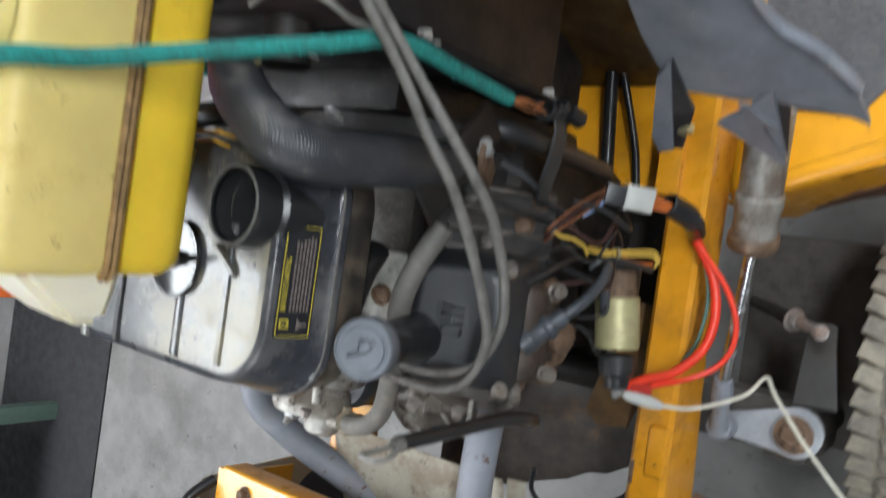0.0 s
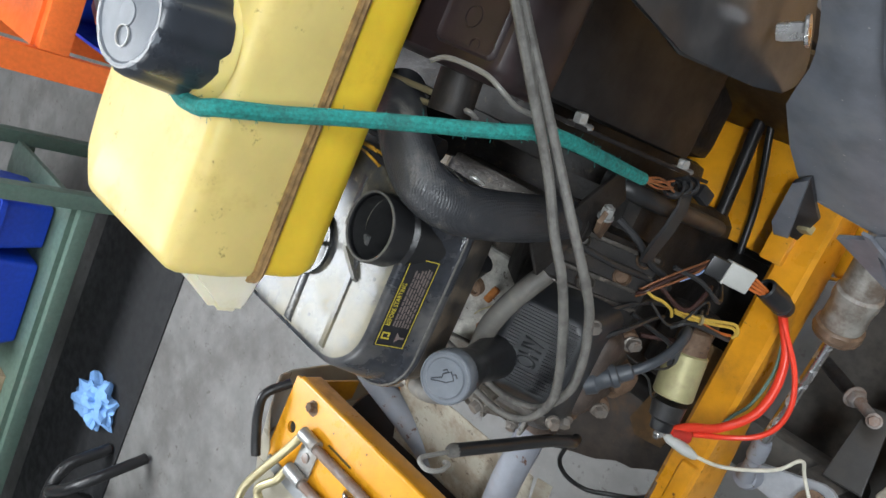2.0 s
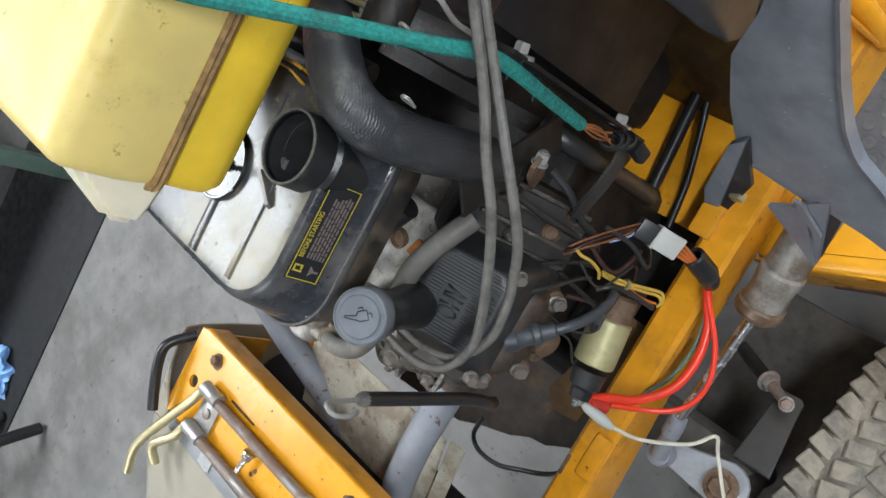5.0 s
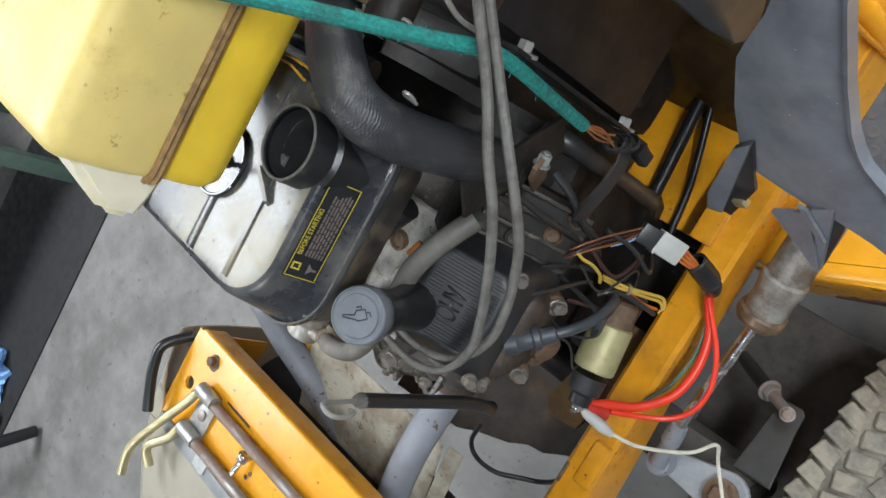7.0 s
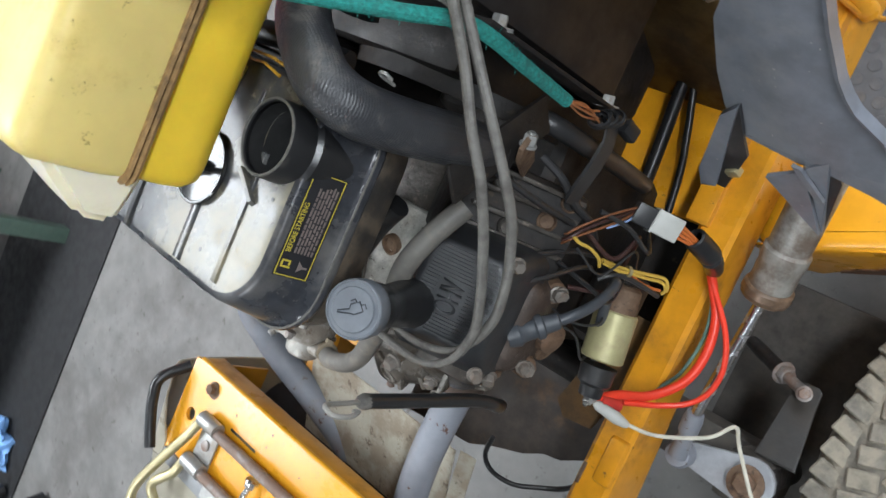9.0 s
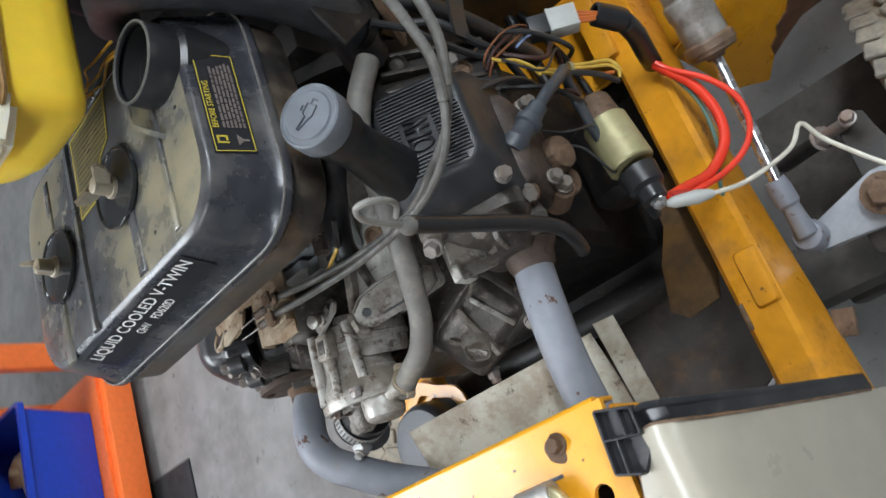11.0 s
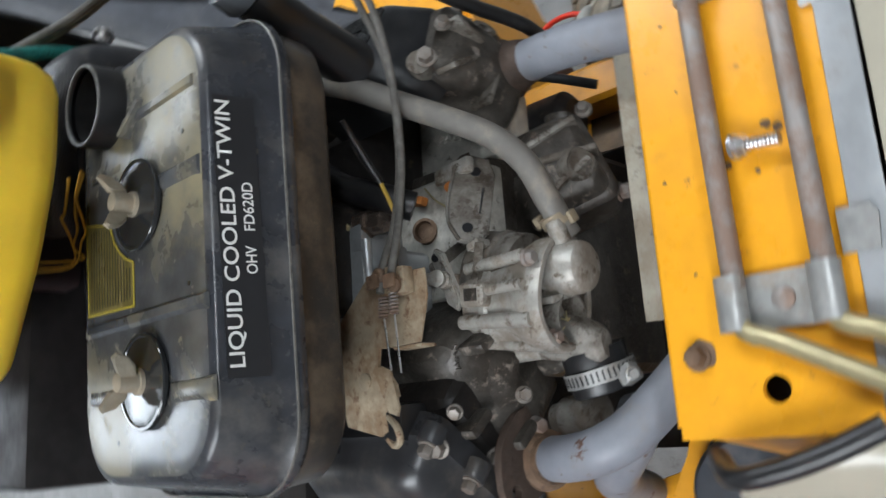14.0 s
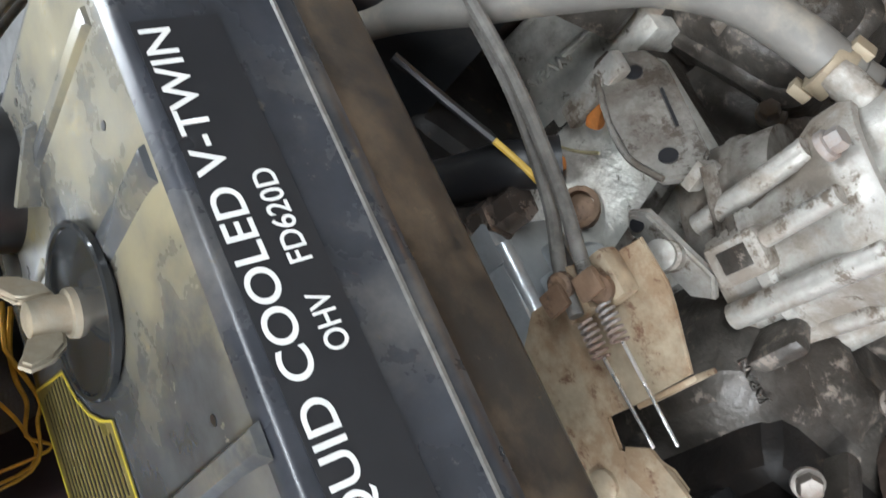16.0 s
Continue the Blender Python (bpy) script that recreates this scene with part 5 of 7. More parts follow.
# ---- the engine block ----
eg = thing("engine", (0.03, 0.0, 0.5), "grimy liquid-cooled V-twin engine with cast aluminium cases", "engine")
part("rear_case", box(B(), (0.19, -0.13, 0.84), (0.12, 0.07, 0.3), bevel=0.02, seg=2), grime, eg)
part("crankcase", box(B(), (0.03, -0.05, 0.7), (0.3, 0.24, 0.34), bevel=0.03, seg=3), grime, eg)
part("valley_cover", box(B(), (0.03, -0.01, 0.885), (0.2, 0.2, 0.05), bevel=0.012, seg=2), alloy_dark, eg)
for s, cx in ((-1, -0.105), (1, 0.165)):
    nrm = V((s * 0.72, 0, 0.69)).normalized()
    u = V((s * 0.69, 0, -0.72))
    f3 = Matrix((u, V((0, 1, 0)), nrm)).transposed()
    # heads are near-black so that they read as lying in shadow
    part("cylinder_head", box(B(), (cx, -0.062 if s < 0 else 0.01, 0.9), (0.14, 0.1 if s < 0 else 0.15, 0.1), f3, 0.016, 3), grime, eg)
# left rocker cover with fins
nrm = V((-0.80, 0, 0.6)).normalized()
u = V((-0.6, 0, -0.80))
f3 = Matrix((u, V((0, 1, 0)), nrm)).transposed()
nc = V((-0.5, 0, 0.866))
uc = V((-0.866, 0, -0.5))
fc_ = Matrix((uc, V((0, 1, 0)), nc)).transposed()
cc0 = V((-0.166, 0.0175, 1.0115))
cover_paint = surf("matt black cover paint", (0.02, 0.021, 0.023), 0.4, bump=0.12, dirt=(0.1, 0.09, 0.08), dirt_amt=0.16, dirt_scale=20)
bm = B()
loft(bm, [[cc0 + fc_ @ V((q_.x + du_, q_.y + dy_, q_.z)) for q_ in rrect(0, 0, hx_, hy_, r_, z_, 6)] for hx_, hy_, r_, z_, du_, dy_ in ((0.055, 0.068, 0.016, -0.07, 0.014, 0.006), (0.052, 0.066, 0.016, -0.05, 0.009, 0.006), (0.05, 0.062, 0.016, -0.03, 0.004, 0.005), (0.0455, 0.052, 0.018, -0.014, 0.001, 0.003), (0.042, 0.047, 0.018, -0.005, 0.0, 0.001), (0.039, 0.044, 0.018, -0.001, 0.0, 0.0), (0.035, 0.04, 0.016, 0.0, 0.0, 0.0))])
rc = part("rocker_cover", bm, cover_paint, eg, "ribbed black rocker cover", 50)
for k in range(25):
    y = -0.0396 + k * 0.0033
    if -0.012 < y < 0.02:
        for lo, hi in ((-0.034, -0.02), (0.01, 0.034)):
            part("rib", box(B(), cc0 + V((0, y, 0)) + nc * 0.0008 + uc * (lo + hi) / 2, (hi - lo, 0.0015, 0.0028), fc_), cover_paint, rc)
    else:
        part("rib", box(B(), cc0 + V((0, y, 0)) + nc * 0.0008, (0.066 if abs(y) < 0.035 else 0.052, 0.0015, 0.0028), fc_), cover_paint, rc)
fit_text("OHV", 0.031, 0.022, frame_at(cc0 + V((0, 0.0195, 0)) + nc * 0.0002 + uc * 0.006, (0, -1, 0), -uc), cover_paint, rc, depth=0.0028)
# webs, plugs and bolts on the left cylinder head
for y in (-0.104, -0.084, -0.064, -0.044):
    part("head_web", box(B(), V((-0.142, y, 0.934)) + u * 0.006, (0.11, 0.005, 0.016), Matrix((u, V((0, 1, 0)), V((-0.72, 0, 0.69)))).transposed(), 0.0015), alloy_dark, eg)
for du_, y in ((-0.03, -0.094), (0.03, -0.074), (-0.005, -0.054), (0.045, -0.1)):
    q_ = V((-0.142, y, 0.934)) + u * du_
    part("core_plug", lathe(B(), q_, (-0.72, 0, 0.69), [(-0.004, 0.011), (0.006, 0.0105), (0.008, 0.0085), (0.004, 0.007), (0.0035, 0.0)], 18, (True, False)), rusty if du_ > 0 else alloy_dark, eg)
# rusty left head face with bolts
part("head_face", box(B(), V((-0.178, 0.03, 0.895)), (0.032, 0.1, 0.1), Matrix.Rotation(radians(-14), 3, "Y"), 0.02, 4), surf("dark oily rust on iron", (0.06, 0.043, 0.034), 0.55, 0.2, var=0.4, scale=60, bump=0.55, dirt=(0.045, 0.028, 0.02), dirt_amt=0.55, dirt_scale=22, grit=(0.24, 0.2, 0.17), grit_scale=80, grit_amt=0.12), eg)
bm = B()
f6 = Matrix.Rotation(radians(-20), 3, "Y")
loft(bm, [[V((-0.14, y_, 0.925)) + f6 @ V((p_.x, 0, p_.y)) for p_ in rrect(0, dz_, hx_, hz_, r_, 0, 5)] for y_, hx_, hz_, r_, dz_ in ((0.07, 0.042, 0.056, 0.016, 0.0), (0.095, 0.04, 0.054, 0.018, 0.0), (0.105, 0.033, 0.046, 0.02, -0.004), (0.113, 0.026, 0.034, 0.02, -0.01), (0.117, 0.022, 0.026, 0.018, -0.014))])
part("exhaust_boss", bm, alloy_dark, eg)
for x_, z_, a_ in ((-0.128, 0.965, 0.5), (-0.16, 0.955, -0.4), (-0.112, 0.93, 1.1)):
    part("port_rib", box(B(), (x_, 0.108, z_), (0.005, 0.022, 0.035), Matrix.Rotation(a_, 3, "Y"), 0.002), alloy, eg)
part("port_boss", lathe(B(), (-0.165, 0.085, 0.915), (-0.5, 0.8, 0.2), [(0, 0.016), (0.02, 0.014), (0.024, 0.012), (0.024, 0.006), (0.018, 0.005)], 20), alloy, eg)
for p_, d_, r_ in (((-0.192, 0.072, 0.877), nrm, 0.014), ((-0.193, -0.012, 0.888), nrm, 0.014), ((-0.178, -0.024, 0.948), nrm, 0.012), ((-0.186, 0.082, 0.93), V((-0.6, 0.6, 0.5)), 0.014), ((-0.2, 0.035, 0.865), V((-0.9, 0.1, 0.2)), 0.02), ((-0.185, 0.055, 0.84), V((-0.9, 0.3, 0.0)), 0.016)):
    part("bolt_boss", lathe(B(), V(p_) - V(d_).normalized() * 0.025, d_, [(0, r_ * 1.05), (0.022, r_ * 0.85), (0.026, r_ * 0.8), (0.028, r_ * 0.65)], 20), rusty, eg)
# right rocker cover
nrm2 = V((0.80, 0, 0.6))
f4 = Matrix((V((0.6, 0, -0.8)), V((0, 1, 0)), nrm2)).transposed()
bm = B()
loft(bm, [[V((0.217, 0.004, 0.963)) + f4 @ q_ for q_ in rrect(0, 0, hx_, hy_, r_, z_, 5)] for hx_, hy_, r_, z_ in ((0.06, 0.08, 0.02, -0.03), (0.06, 0.08, 0.02, -0.008), (0.057, 0.077, 0.02, -0.004), (0.055, 0.075, 0.02, 0.012), (0.05, 0.07, 0.02, 0.022), (0.042, 0.062, 0.02, 0.0285), (0.036, 0.056, 0.018, 0.03))])
rr_ = part("rocker_cover", bm, surf("satin black cover paint", (0.028, 0.028, 0.03), 0.32, bump=0.1, dirt=(0.13, 0.11, 0.09), dirt_amt=0.35, dirt_scale=18, dirt_rough=0.5), eg, "dusty satin black rocker cover")
for u_, v_ in ((-0.05, 0.075), (0.05, 0.075), (-0.05, -0.075), (0.0, 0.08)):
    part("bolt_lug", lathe(B(), V((0.217, 0.004, 0.963)) + f4 @ V((u_, v_, -0.02)), nrm2, [(0, 0.011), (0.014, 0.0105), (0.016, 0.009)], 18), MATS["satin black cover paint"], rr_)
    part("cover_bolt", bolt(B(), V((0.217, 0.004, 0.963)) + f4 @ V((u_, v_, -0.004)), nrm2, 0.011, 0.008, 0.0075), bolt_dull, rr_)
for p, d in (((-0.196, 0.072, 0.882), nrm), ((-0.197, -0.012, 0.892), nrm), ((-0.182, -0.024, 0.954), nrm), ((-0.125, 0.106, 1.0), (0, 0.6, 0.8)), ((-0.142, 0.106, 0.943), (0, 0.8, 0.6)), ((-0.19, 0.085, 0.937), (-0.6, 0.6, 0.5)),
             ((0.186, 0.082, 0.992), (0.2, 0.3, 0.9)), ((0.198, 0.085, 0.929), (0.3, 0.8, 0.5)), ((0.23, 0.088, 0.9), (0.4, 0.8, 0.4))):
    part("hex_bolt", bolt(B(), V(p), V(d), 0.012, 0.008, 0.0), bolt_dull, eg)
# front castings, one with the raised country name
part("front_case", box(B(), (-0.102, 0.033, 0.865), (0.09, 0.11, 0.05), Matrix.Rotation(radians(-5), 3, "X"), 0.014, 4), alloy_pale, eg)
for k in (0, 4):
    part("case_rib", box(B(), (-0.138 + 0.009 * k, 0.045 + 0.004 * k, 0.889), (0.0028, 0.05, 0.008), Matrix.Rotation(radians(-5), 3, "X"), 0.0012), alloy_pale, eg)
part("case_bar", box(B(), (-0.066, 0.062, 0.895), (0.012, 0.085, 0.03), Matrix.Rotation(radians(4), 3, "Z"), 0.003), alloy_pale, eg)
fit_text("JAPAN", 0.043, 0.0105, frame_at((-0.0985, -0.004, 0.8935), (0.1, 1, -0.09), (-1, 0.1, 0)), alloy_pale, eg, depth=0.0024)
part("manifold", box(B(), (0.005, 0.035, 0.912), (0.115, 0.125, 0.028), Matrix.Rotation(radians(4), 3, "X"), 0.008, 3), alloy_pale, eg)
part("manifold_rib", box(B(), (0.02, 0.06, 0.929), (0.008, 0.07, 0.012), Matrix.Rotation(radians(20), 3, "Z"), 0.003), alloy, eg)
part("manifold_rib", box(B(), (0.045, 0.045, 0.929), (0.012, 0.08, 0.014), Matrix.Rotation(radians(-12), 3, "Z"), 0.003), alloy_clean, eg)
part("loose_straw", tube(B(), [(-0.045, 0.025, 0.93), (-0.03, 0.04, 0.933), (-0.022, 0.05, 0.931)], 0.001, 6), zinc_yellow, eg)
part("carburettor", box(B(), (0.042, -0.005, 0.985), (0.085, 0.06, 0.05), None, 0.006, 2), surf("grey zinc die casting", (0.4, 0.42, 0.43), 0.38, 0.6, var=0.1, scale=60, bump=0.15, dirt=(0.14, 0.12, 0.1), dirt_amt=0.25, dirt_scale=40), eg, "grey die-cast carburettor")
part("float_bowl", box(B(), (0.045, 0.0, 0.945), (0.06, 0.05, 0.04), None, 0.01, 3), MATS["grey zinc die casting"], eg)
part("carburettor_tube", rod(B(), (0.012, 0.026, 1.006), (0.075, 0.022, 1.0), 0.0045), MATS["grey zinc die casting"], eg)
part("carburettor_ear", box(B(), (0.01, 0.018, 1.006), (0.024, 0.016, 0.01), None, 0.003), MATS["grey zinc die casting"], eg)
part("carburettor_lug", box(B(), (0.03, 0.04, 0.985), (0.02, 0.016, 0.012), None, 0.003), MATS["grey zinc die casting"], eg)
part("carburettor_flange", box(B(), (0.06, 0.036, 0.985), (0.05, 0.01, 0.03), None, 0.002), MATS["grey zinc die casting"], eg)
part("brass_screw", lathe(B(), (-0.001, 0.008, 1.0105), (0, 0.3, 0.9), [(0, 0.0035), (0.003, 0.0035), (0.0035, 0.0015)], 12), zinc_yellow, eg)
part("hex_fitting", lathe(B(), (-0.003, 0.013, 1.0), (0.06, 1, -0.05), [(-0.003, 0.0095), (0.0, 0.0125), (0.014, 0.0125), (0.0145, 0.0105), (0.03, 0.0105)], 6), surf("brown steel fitting", (0.27, 0.215, 0.18), 0.26, 0.85, bump=0.1, dirt=(0.1, 0.07, 0.05), dirt_amt=0.3, dirt_scale=60), eg)
part("intake_hose", tube(B(), [(-0.06, -0.03, 1.01), (-0.042, -0.006, 1.004), (-0.03, 0.02, 1.0), (-0.02, 0.045, 0.995), (-0.012, 0.06, 0.98)], 0.0128, 18), rubber, eg)
part("rust_plug", lathe(B(), (-0.005, 0.02, 0.925), (0, 0.4, 0.9), [(0, 0.012), (0.008, 0.012), (0.009, 0.009), (0.004, 0.008)], 16), rusty, eg)
for x, y, z, r_ in ((-0.041, 0.063, 0.932, 0.4), (-0.034, 0.018, 0.932, -0.5)):
    part("foam_scrap", box(B(), (x, y, z), (0.009, 0.021, 0.009), Euler((0.2, r_ * 0.4, 0.2 + r_)).to_matrix(), 0.003, 2), surf("orange foam scrap", (0.42, 0.15, 0.03), 0.9, var=0.3, scale=120, bump=0.5), eg)
# timing case and other front castings low down
part("timing_case", box(B(), (0.04, 0.1, 0.79), (0.19, 0.06, 0.18), None, 0.02, 3), alloy_dark, eg)
bm = B()
f7 = Matrix.Rotation(radians(24), 3, "Z") @ Matrix.Rotation(radians(-30), 3, "X")
loft(bm, [[V((-0.045, 0.135, 0.865)) + f7 @ q_ for q_ in rrect(0, 0, hx_, hy_, r_, z_, 5)] for hx_, hy_, r_, z_ in ((0.05, 0.036, 0.014, -0.03), (0.05, 0.036, 0.014, 0.004), (0.047, 0.033, 0.014, 0.008), (0.044, 0.03, 0.014, 0.009), (0.04, 0.026, 0.014, 0.018), (0.034, 0.02, 0.014, 0.022))])
th = part("thermostat_housing", bm, alloy_dark, eg, "brown-stained cast thermostat housing")
for dx_, l_, a_ in ((-0.026, 0.05, 0.1), (0.0, 0.06, -0.25), (0.02, 0.04, 0.3)):
    part("cast_fin", box(B(), V((-0.045, 0.135, 0.865)) + f7 @ V((dx_, 0.004, 0.018)), (0.006, l_, 0.016), f7 @ Matrix.Rotation(a_, 3, "Z"), 0.002), alloy, th)
part("spout", lathe(B(), V((-0.045, 0.135, 0.865)) + f7 @ V((0.012, 0.008, 0.01)), f7 @ V((0.25, 0.35, 1)), [(0, 0.02), (0.012, 0.017), (0.017, 0.015), (0.019, 0.0125), (0.016, 0.011), (0.0155, 0.0)], 20, (True, False), lambda i: 1.0 + 0.06 * math.sin(i * 1.3)), alloy, th)
for dx_, dy_ in ((-0.04, 0.026), (0.041, -0.024)):
    part("housing_bolt", bolt(B(), V((-0.045 + dx_, 0.135, 0.865)) + f7 @ V((0, dy_, 0.008)), f7 @ V((0, 0, 1)), 0.01, 0.006, 0.008), bolt_dull, th)
part("stud", rod(B(), (-0.02, 0.155, 0.845), (-0.017, 0.19, 0.838), 0.005), rust_rod, th)
part("stud_nut", bolt(B(), (-0.018, 0.176, 0.841), (0.05, 1, -0.2), 0.012, 0.008), rust_rod, th)
part("oil_gallery", rod(B(), (-0.1, 0.13, 0.85), (0.0, 0.125, 0.85), 0.016), alloy_dark, eg)
part("lower_pipe", tube(B(), [(0.17, 0.175, 0.845), (0.195, 0.15, 0.83), (0.22, 0.115, 0.8), (0.235, 0.085, 0.75), (0.255, 0.06, 0.66)], 0.021, 18), pipe_grey, eg)
bm = B()
f5 = Matrix((V((0.79, 0, -0.61)), V((0, 1, 0)), V((0.61, 0, 0.79)))).transposed()
loft(bm, [[V((0.14, 0.04, 0.925)) + f5 @ p_ for p_ in rrect(0, 0, hx_, hy_, r_, z_, 5)] for hx_, hy_, r_, z_ in ((0.06, 0.055, 0.02, -0.06), (0.064, 0.06, 0.022, -0.01), (0.058, 0.05, 0.02, 0.02), (0.05, 0.04, 0.018, 0.028))])
part("right_cylinder", bm, alloy_dark, eg)
part("core_boss", lathe(B(), (0.135, 0.085, 0.93), (0.2, 0.85, 0.45), [(0, 0.03), (0.006, 0.0285), (0.01, 0.023), (0.012, 0.014), (0.013, 0.0)], 28, (True, False), lambda i: 1.0 + 0.1 * math.sin(i * 1.35) + 0.07 * math.cos(i * 0.67)), alloy_dark, eg)
for x_, y_, z_ in ((0.17, 0.072, 0.955), (0.182, 0.082, 0.91), (0.105, 0.088, 0.955)):
    part("casting_rib", box(B(), (x_, y_, z_), (0.01, 0.05, 0.03), Matrix.Rotation(radians(38), 3, "Y"), 0.004, 2), alloy_dark, eg)
fit_text("JAPAN", 0.022, 0.005, frame_at((0.128, 0.088, 0.966), (-0.9, 0.2, 0.3), (-0.3, -0.6, 0.75)), alloy_dark, eg, depth=0.001)
for p, d, af in (((0.15, 0.112, 0.92), (0, 0.8, 0.6), 0.01), ((0.16, 0.095, 0.985), (0.3, 0.5, 0.8), 0.009), ((-0.1, 0.09, 0.9), (0, 0.8, 0.5), 0.01), ((0.02, 0.13, 0.86), (0, 0.9, 0.4), 0.01), ((0.1, 0.134, 0.84), (0, 0.9, 0.4), 0.01), ((-0.16, 0.108, 0.98), (-0.3, 0.7, 0.6), 0.01)):
    part("hex_bolt", bolt(B(), V(p), V(d), af, 0.006, 0.0), bolt_dull, eg)
part("bolt_sleeve", lathe(B(), (-0.125, 0.085, 0.985), (0, 0.6, 0.8), [(-0.03, 0.011), (0.018, 0.0105)], 18), alloy, eg)
part("bolt_sleeve", lathe(B(), (-0.142, 0.085, 0.925), (0, 0.8, 0.6), [(-0.03, 0.013), (0.02, 0.012)], 18), alloy, eg)

# bracket with two holes
hb_ = thing("lifting_bracket", (-0.015, 0.093, 0.94), "cast aluminium bracket with two bolt holes", "bracket")
a, b_ = V((-0.042, 0.092, 0.934)), V((0.012, 0.098, 0.957))
fr_ = frame_at(a, b_ - a, (0, 0.72, -0.7))
part("plate", prism(B(), [(-0.02, -0.008), (-0.01, -0.017), (0.028, -0.02), (0.054, -0.017), (0.071, -0.006), (0.074, 0.01), (0.062, 0.018), (0.0, 0.017), (-0.016, 0.01)], fr_, -0.006, 0.0015), alloy, hb_)
for q in (a, b_):
    # solid black disc for the dark inside the hole; the slot below likewise
    part("bolt_hole", lathe(B(), q, fr_.to_3x3() @ V((0, 0, 1)), [(-0.004, 0.0046), (0.0012, 0.0046)], 16), decal_black, hb_)
part("slot", box(B(), (-0.012, 0.104, 0.9435), (0.026, 0.0016, 0.002), fr_.to_3x3(), 0.0005), decal_black, hb_)
part("rim", tube(B(), [fr_ @ V((u_, v_, 0.0)) for u_, v_ in ((-0.02, -0.008), (-0.01, -0.017), (0.028, -0.02), (0.054, -0.017), (0.071, -0.006))], 0.0016, 8, 3), alloy, hb_)
part("folded_tab", box(B(), (0.028, 0.106, 0.952), (0.006, 0.014, 0.02), Matrix.Rotation(0.3, 3, "Z"), 0.001), alloy_clean, hb_)
part("arm", box(B(), (-0.048, 0.07, 0.938), (0.014, 0.05, 0.008), Matrix.Rotation(0.2, 3, "X"), 0.002), alloy_clean, hb_)
# pivot link beside the throttle plate
pl = thing("pivot_link", (0.055, 0.085, 0.97), "small cast link with a grease nipple", "link")
part("link", prism(B(), [(-0.02, -0.008), (0.02, -0.009), (0.028, 0.0), (0.02, 0.009), (-0.02, 0.008), (-0.026, 0)], frame_at((0.052, 0.084, 0.968), (1, 0.15, -0.3), (0, 1, 0.2)), 0.006, 0.0015), alloy_clean, pl)
part("nipple", lathe(B(), (0.055, 0.084, 0.974), (0, 0.3, 1), [(0, 0.0075), (0.006, 0.007), (0.007, 0.005), (0.012, 0.005), (0.0125, 0.007), (0.0155, 0.007), (0.017, 0.004)], 16), alloy_clean, pl)
part("pin_hole", lathe(B(), (0.036, 0.08, 0.979), (0, 0.2, 1), [(0, 0.0035), (0.001, 0.0035)], 12), decal_black, pl)

# water pump at the front
pu = thing("water_pump", (0.06, 0.14, 0.9), "dull cast aluminium water pump with a ringed body", "pump")
pax = V((0.28, 1, -0.1))
lobe = lambda i: 1.0 + 0.05 * math.cos(4 * math.pi * i / 48 + 0.6)
part("drum", lathe(B(), V((0.044, 0.082, 0.924)), pax, [(0, 0.033), (0.004, 0.035), (0.021, 0.0355), (0.022, 0.0372), (0.026, 0.0372), (0.027, 0.0355), (0.044, 0.036)], 48, (True, True), lobe), alloy, pu, "brown-stained pump drum")
hb = V((0.073, 0.086, 0.932))
had = V((0.05, 1, -0.06)).normalized()
oval = lambda i: 1.0 + 0.08 * math.cos(4 * math.pi * i / 56 + 0.35) + 0.03 * math.cos(6 * math.pi * i / 56)
body = part("housing", lathe(B(), hb, had, [(0.0, 0.026), (0.003, 0.033), (0.02, 0.0345), (0.022, 0.037), (0.027, 0.037), (0.029, 0.035), (0.05, 0.0365), (0.058, 0.04), (0.064, 0.0425), (0.078, 0.043), (0.082, 0.0418), (0.083, 0.039), (0.082, 0.0365), (0.068, 0.033), (0.066, 0.028), (0.0655, 0.0)], 56, (True, False), oval), alloy_clean, pu, "dished cast pump housing")
part("dome", lathe(B(), V((0.055, 0.14, 0.927)), (0.06, 1, 0.0), [(0, 0.0225), (0.03, 0.0215), (0.042, 0.021), (0.0485, 0.0195), (0.0515, 0.016), (0.0525, 0.008), (0.0525, 0.0)], 32, (True, False)), alloy_clean, body)
part("pocket", lathe(B(), V((0.094, 0.145, 0.921)), had, [(0.004, 0.0), (0.004, 0.0165), (0.018, 0.018), (0.0225, 0.0195), (0.0225, 0.0215), (0.0, 0.0215)], 28, (False, True)), alloy, body)
for k in range(6):
    part("dry_straw", tube(B(), [(0.088 + 0.003 * k, 0.158, 0.915 + 0.004 * (k % 3)), (0.094 + 0.001 * k, 0.162, 0.92), (0.099 - 0.001 * k, 0.161, 0.911 + 0.005 * (k % 2))], 0.0007, 5, 4), zinc_yellow, body)
for a_, y0_, y1_, r_ in ((20, 0.01, 0.07, 0.005), (62, 0.004, 0.075, 0.006), (100, 0.02, 0.072, 0.0045), (140, 0.006, 0.066, 0.0055), (330, 0.012, 0.074, 0.005)):
    d_ = V((math.cos(radians(a_)), 0, math.sin(radians(a_)))) * 0.0355
    part("cast_rib", rod(B(), hb + had * y0_ + d_, hb + had * y1_ + d_ * 1.17, r_, n=12), alloy_clean, body)
part("web", box(B(), (0.076, 0.158, 0.922), (0.006, 0.022, 0.05), Matrix.Rotation(0.25, 3, "Y"), 0.0025), alloy_clean, body)
bm = B()
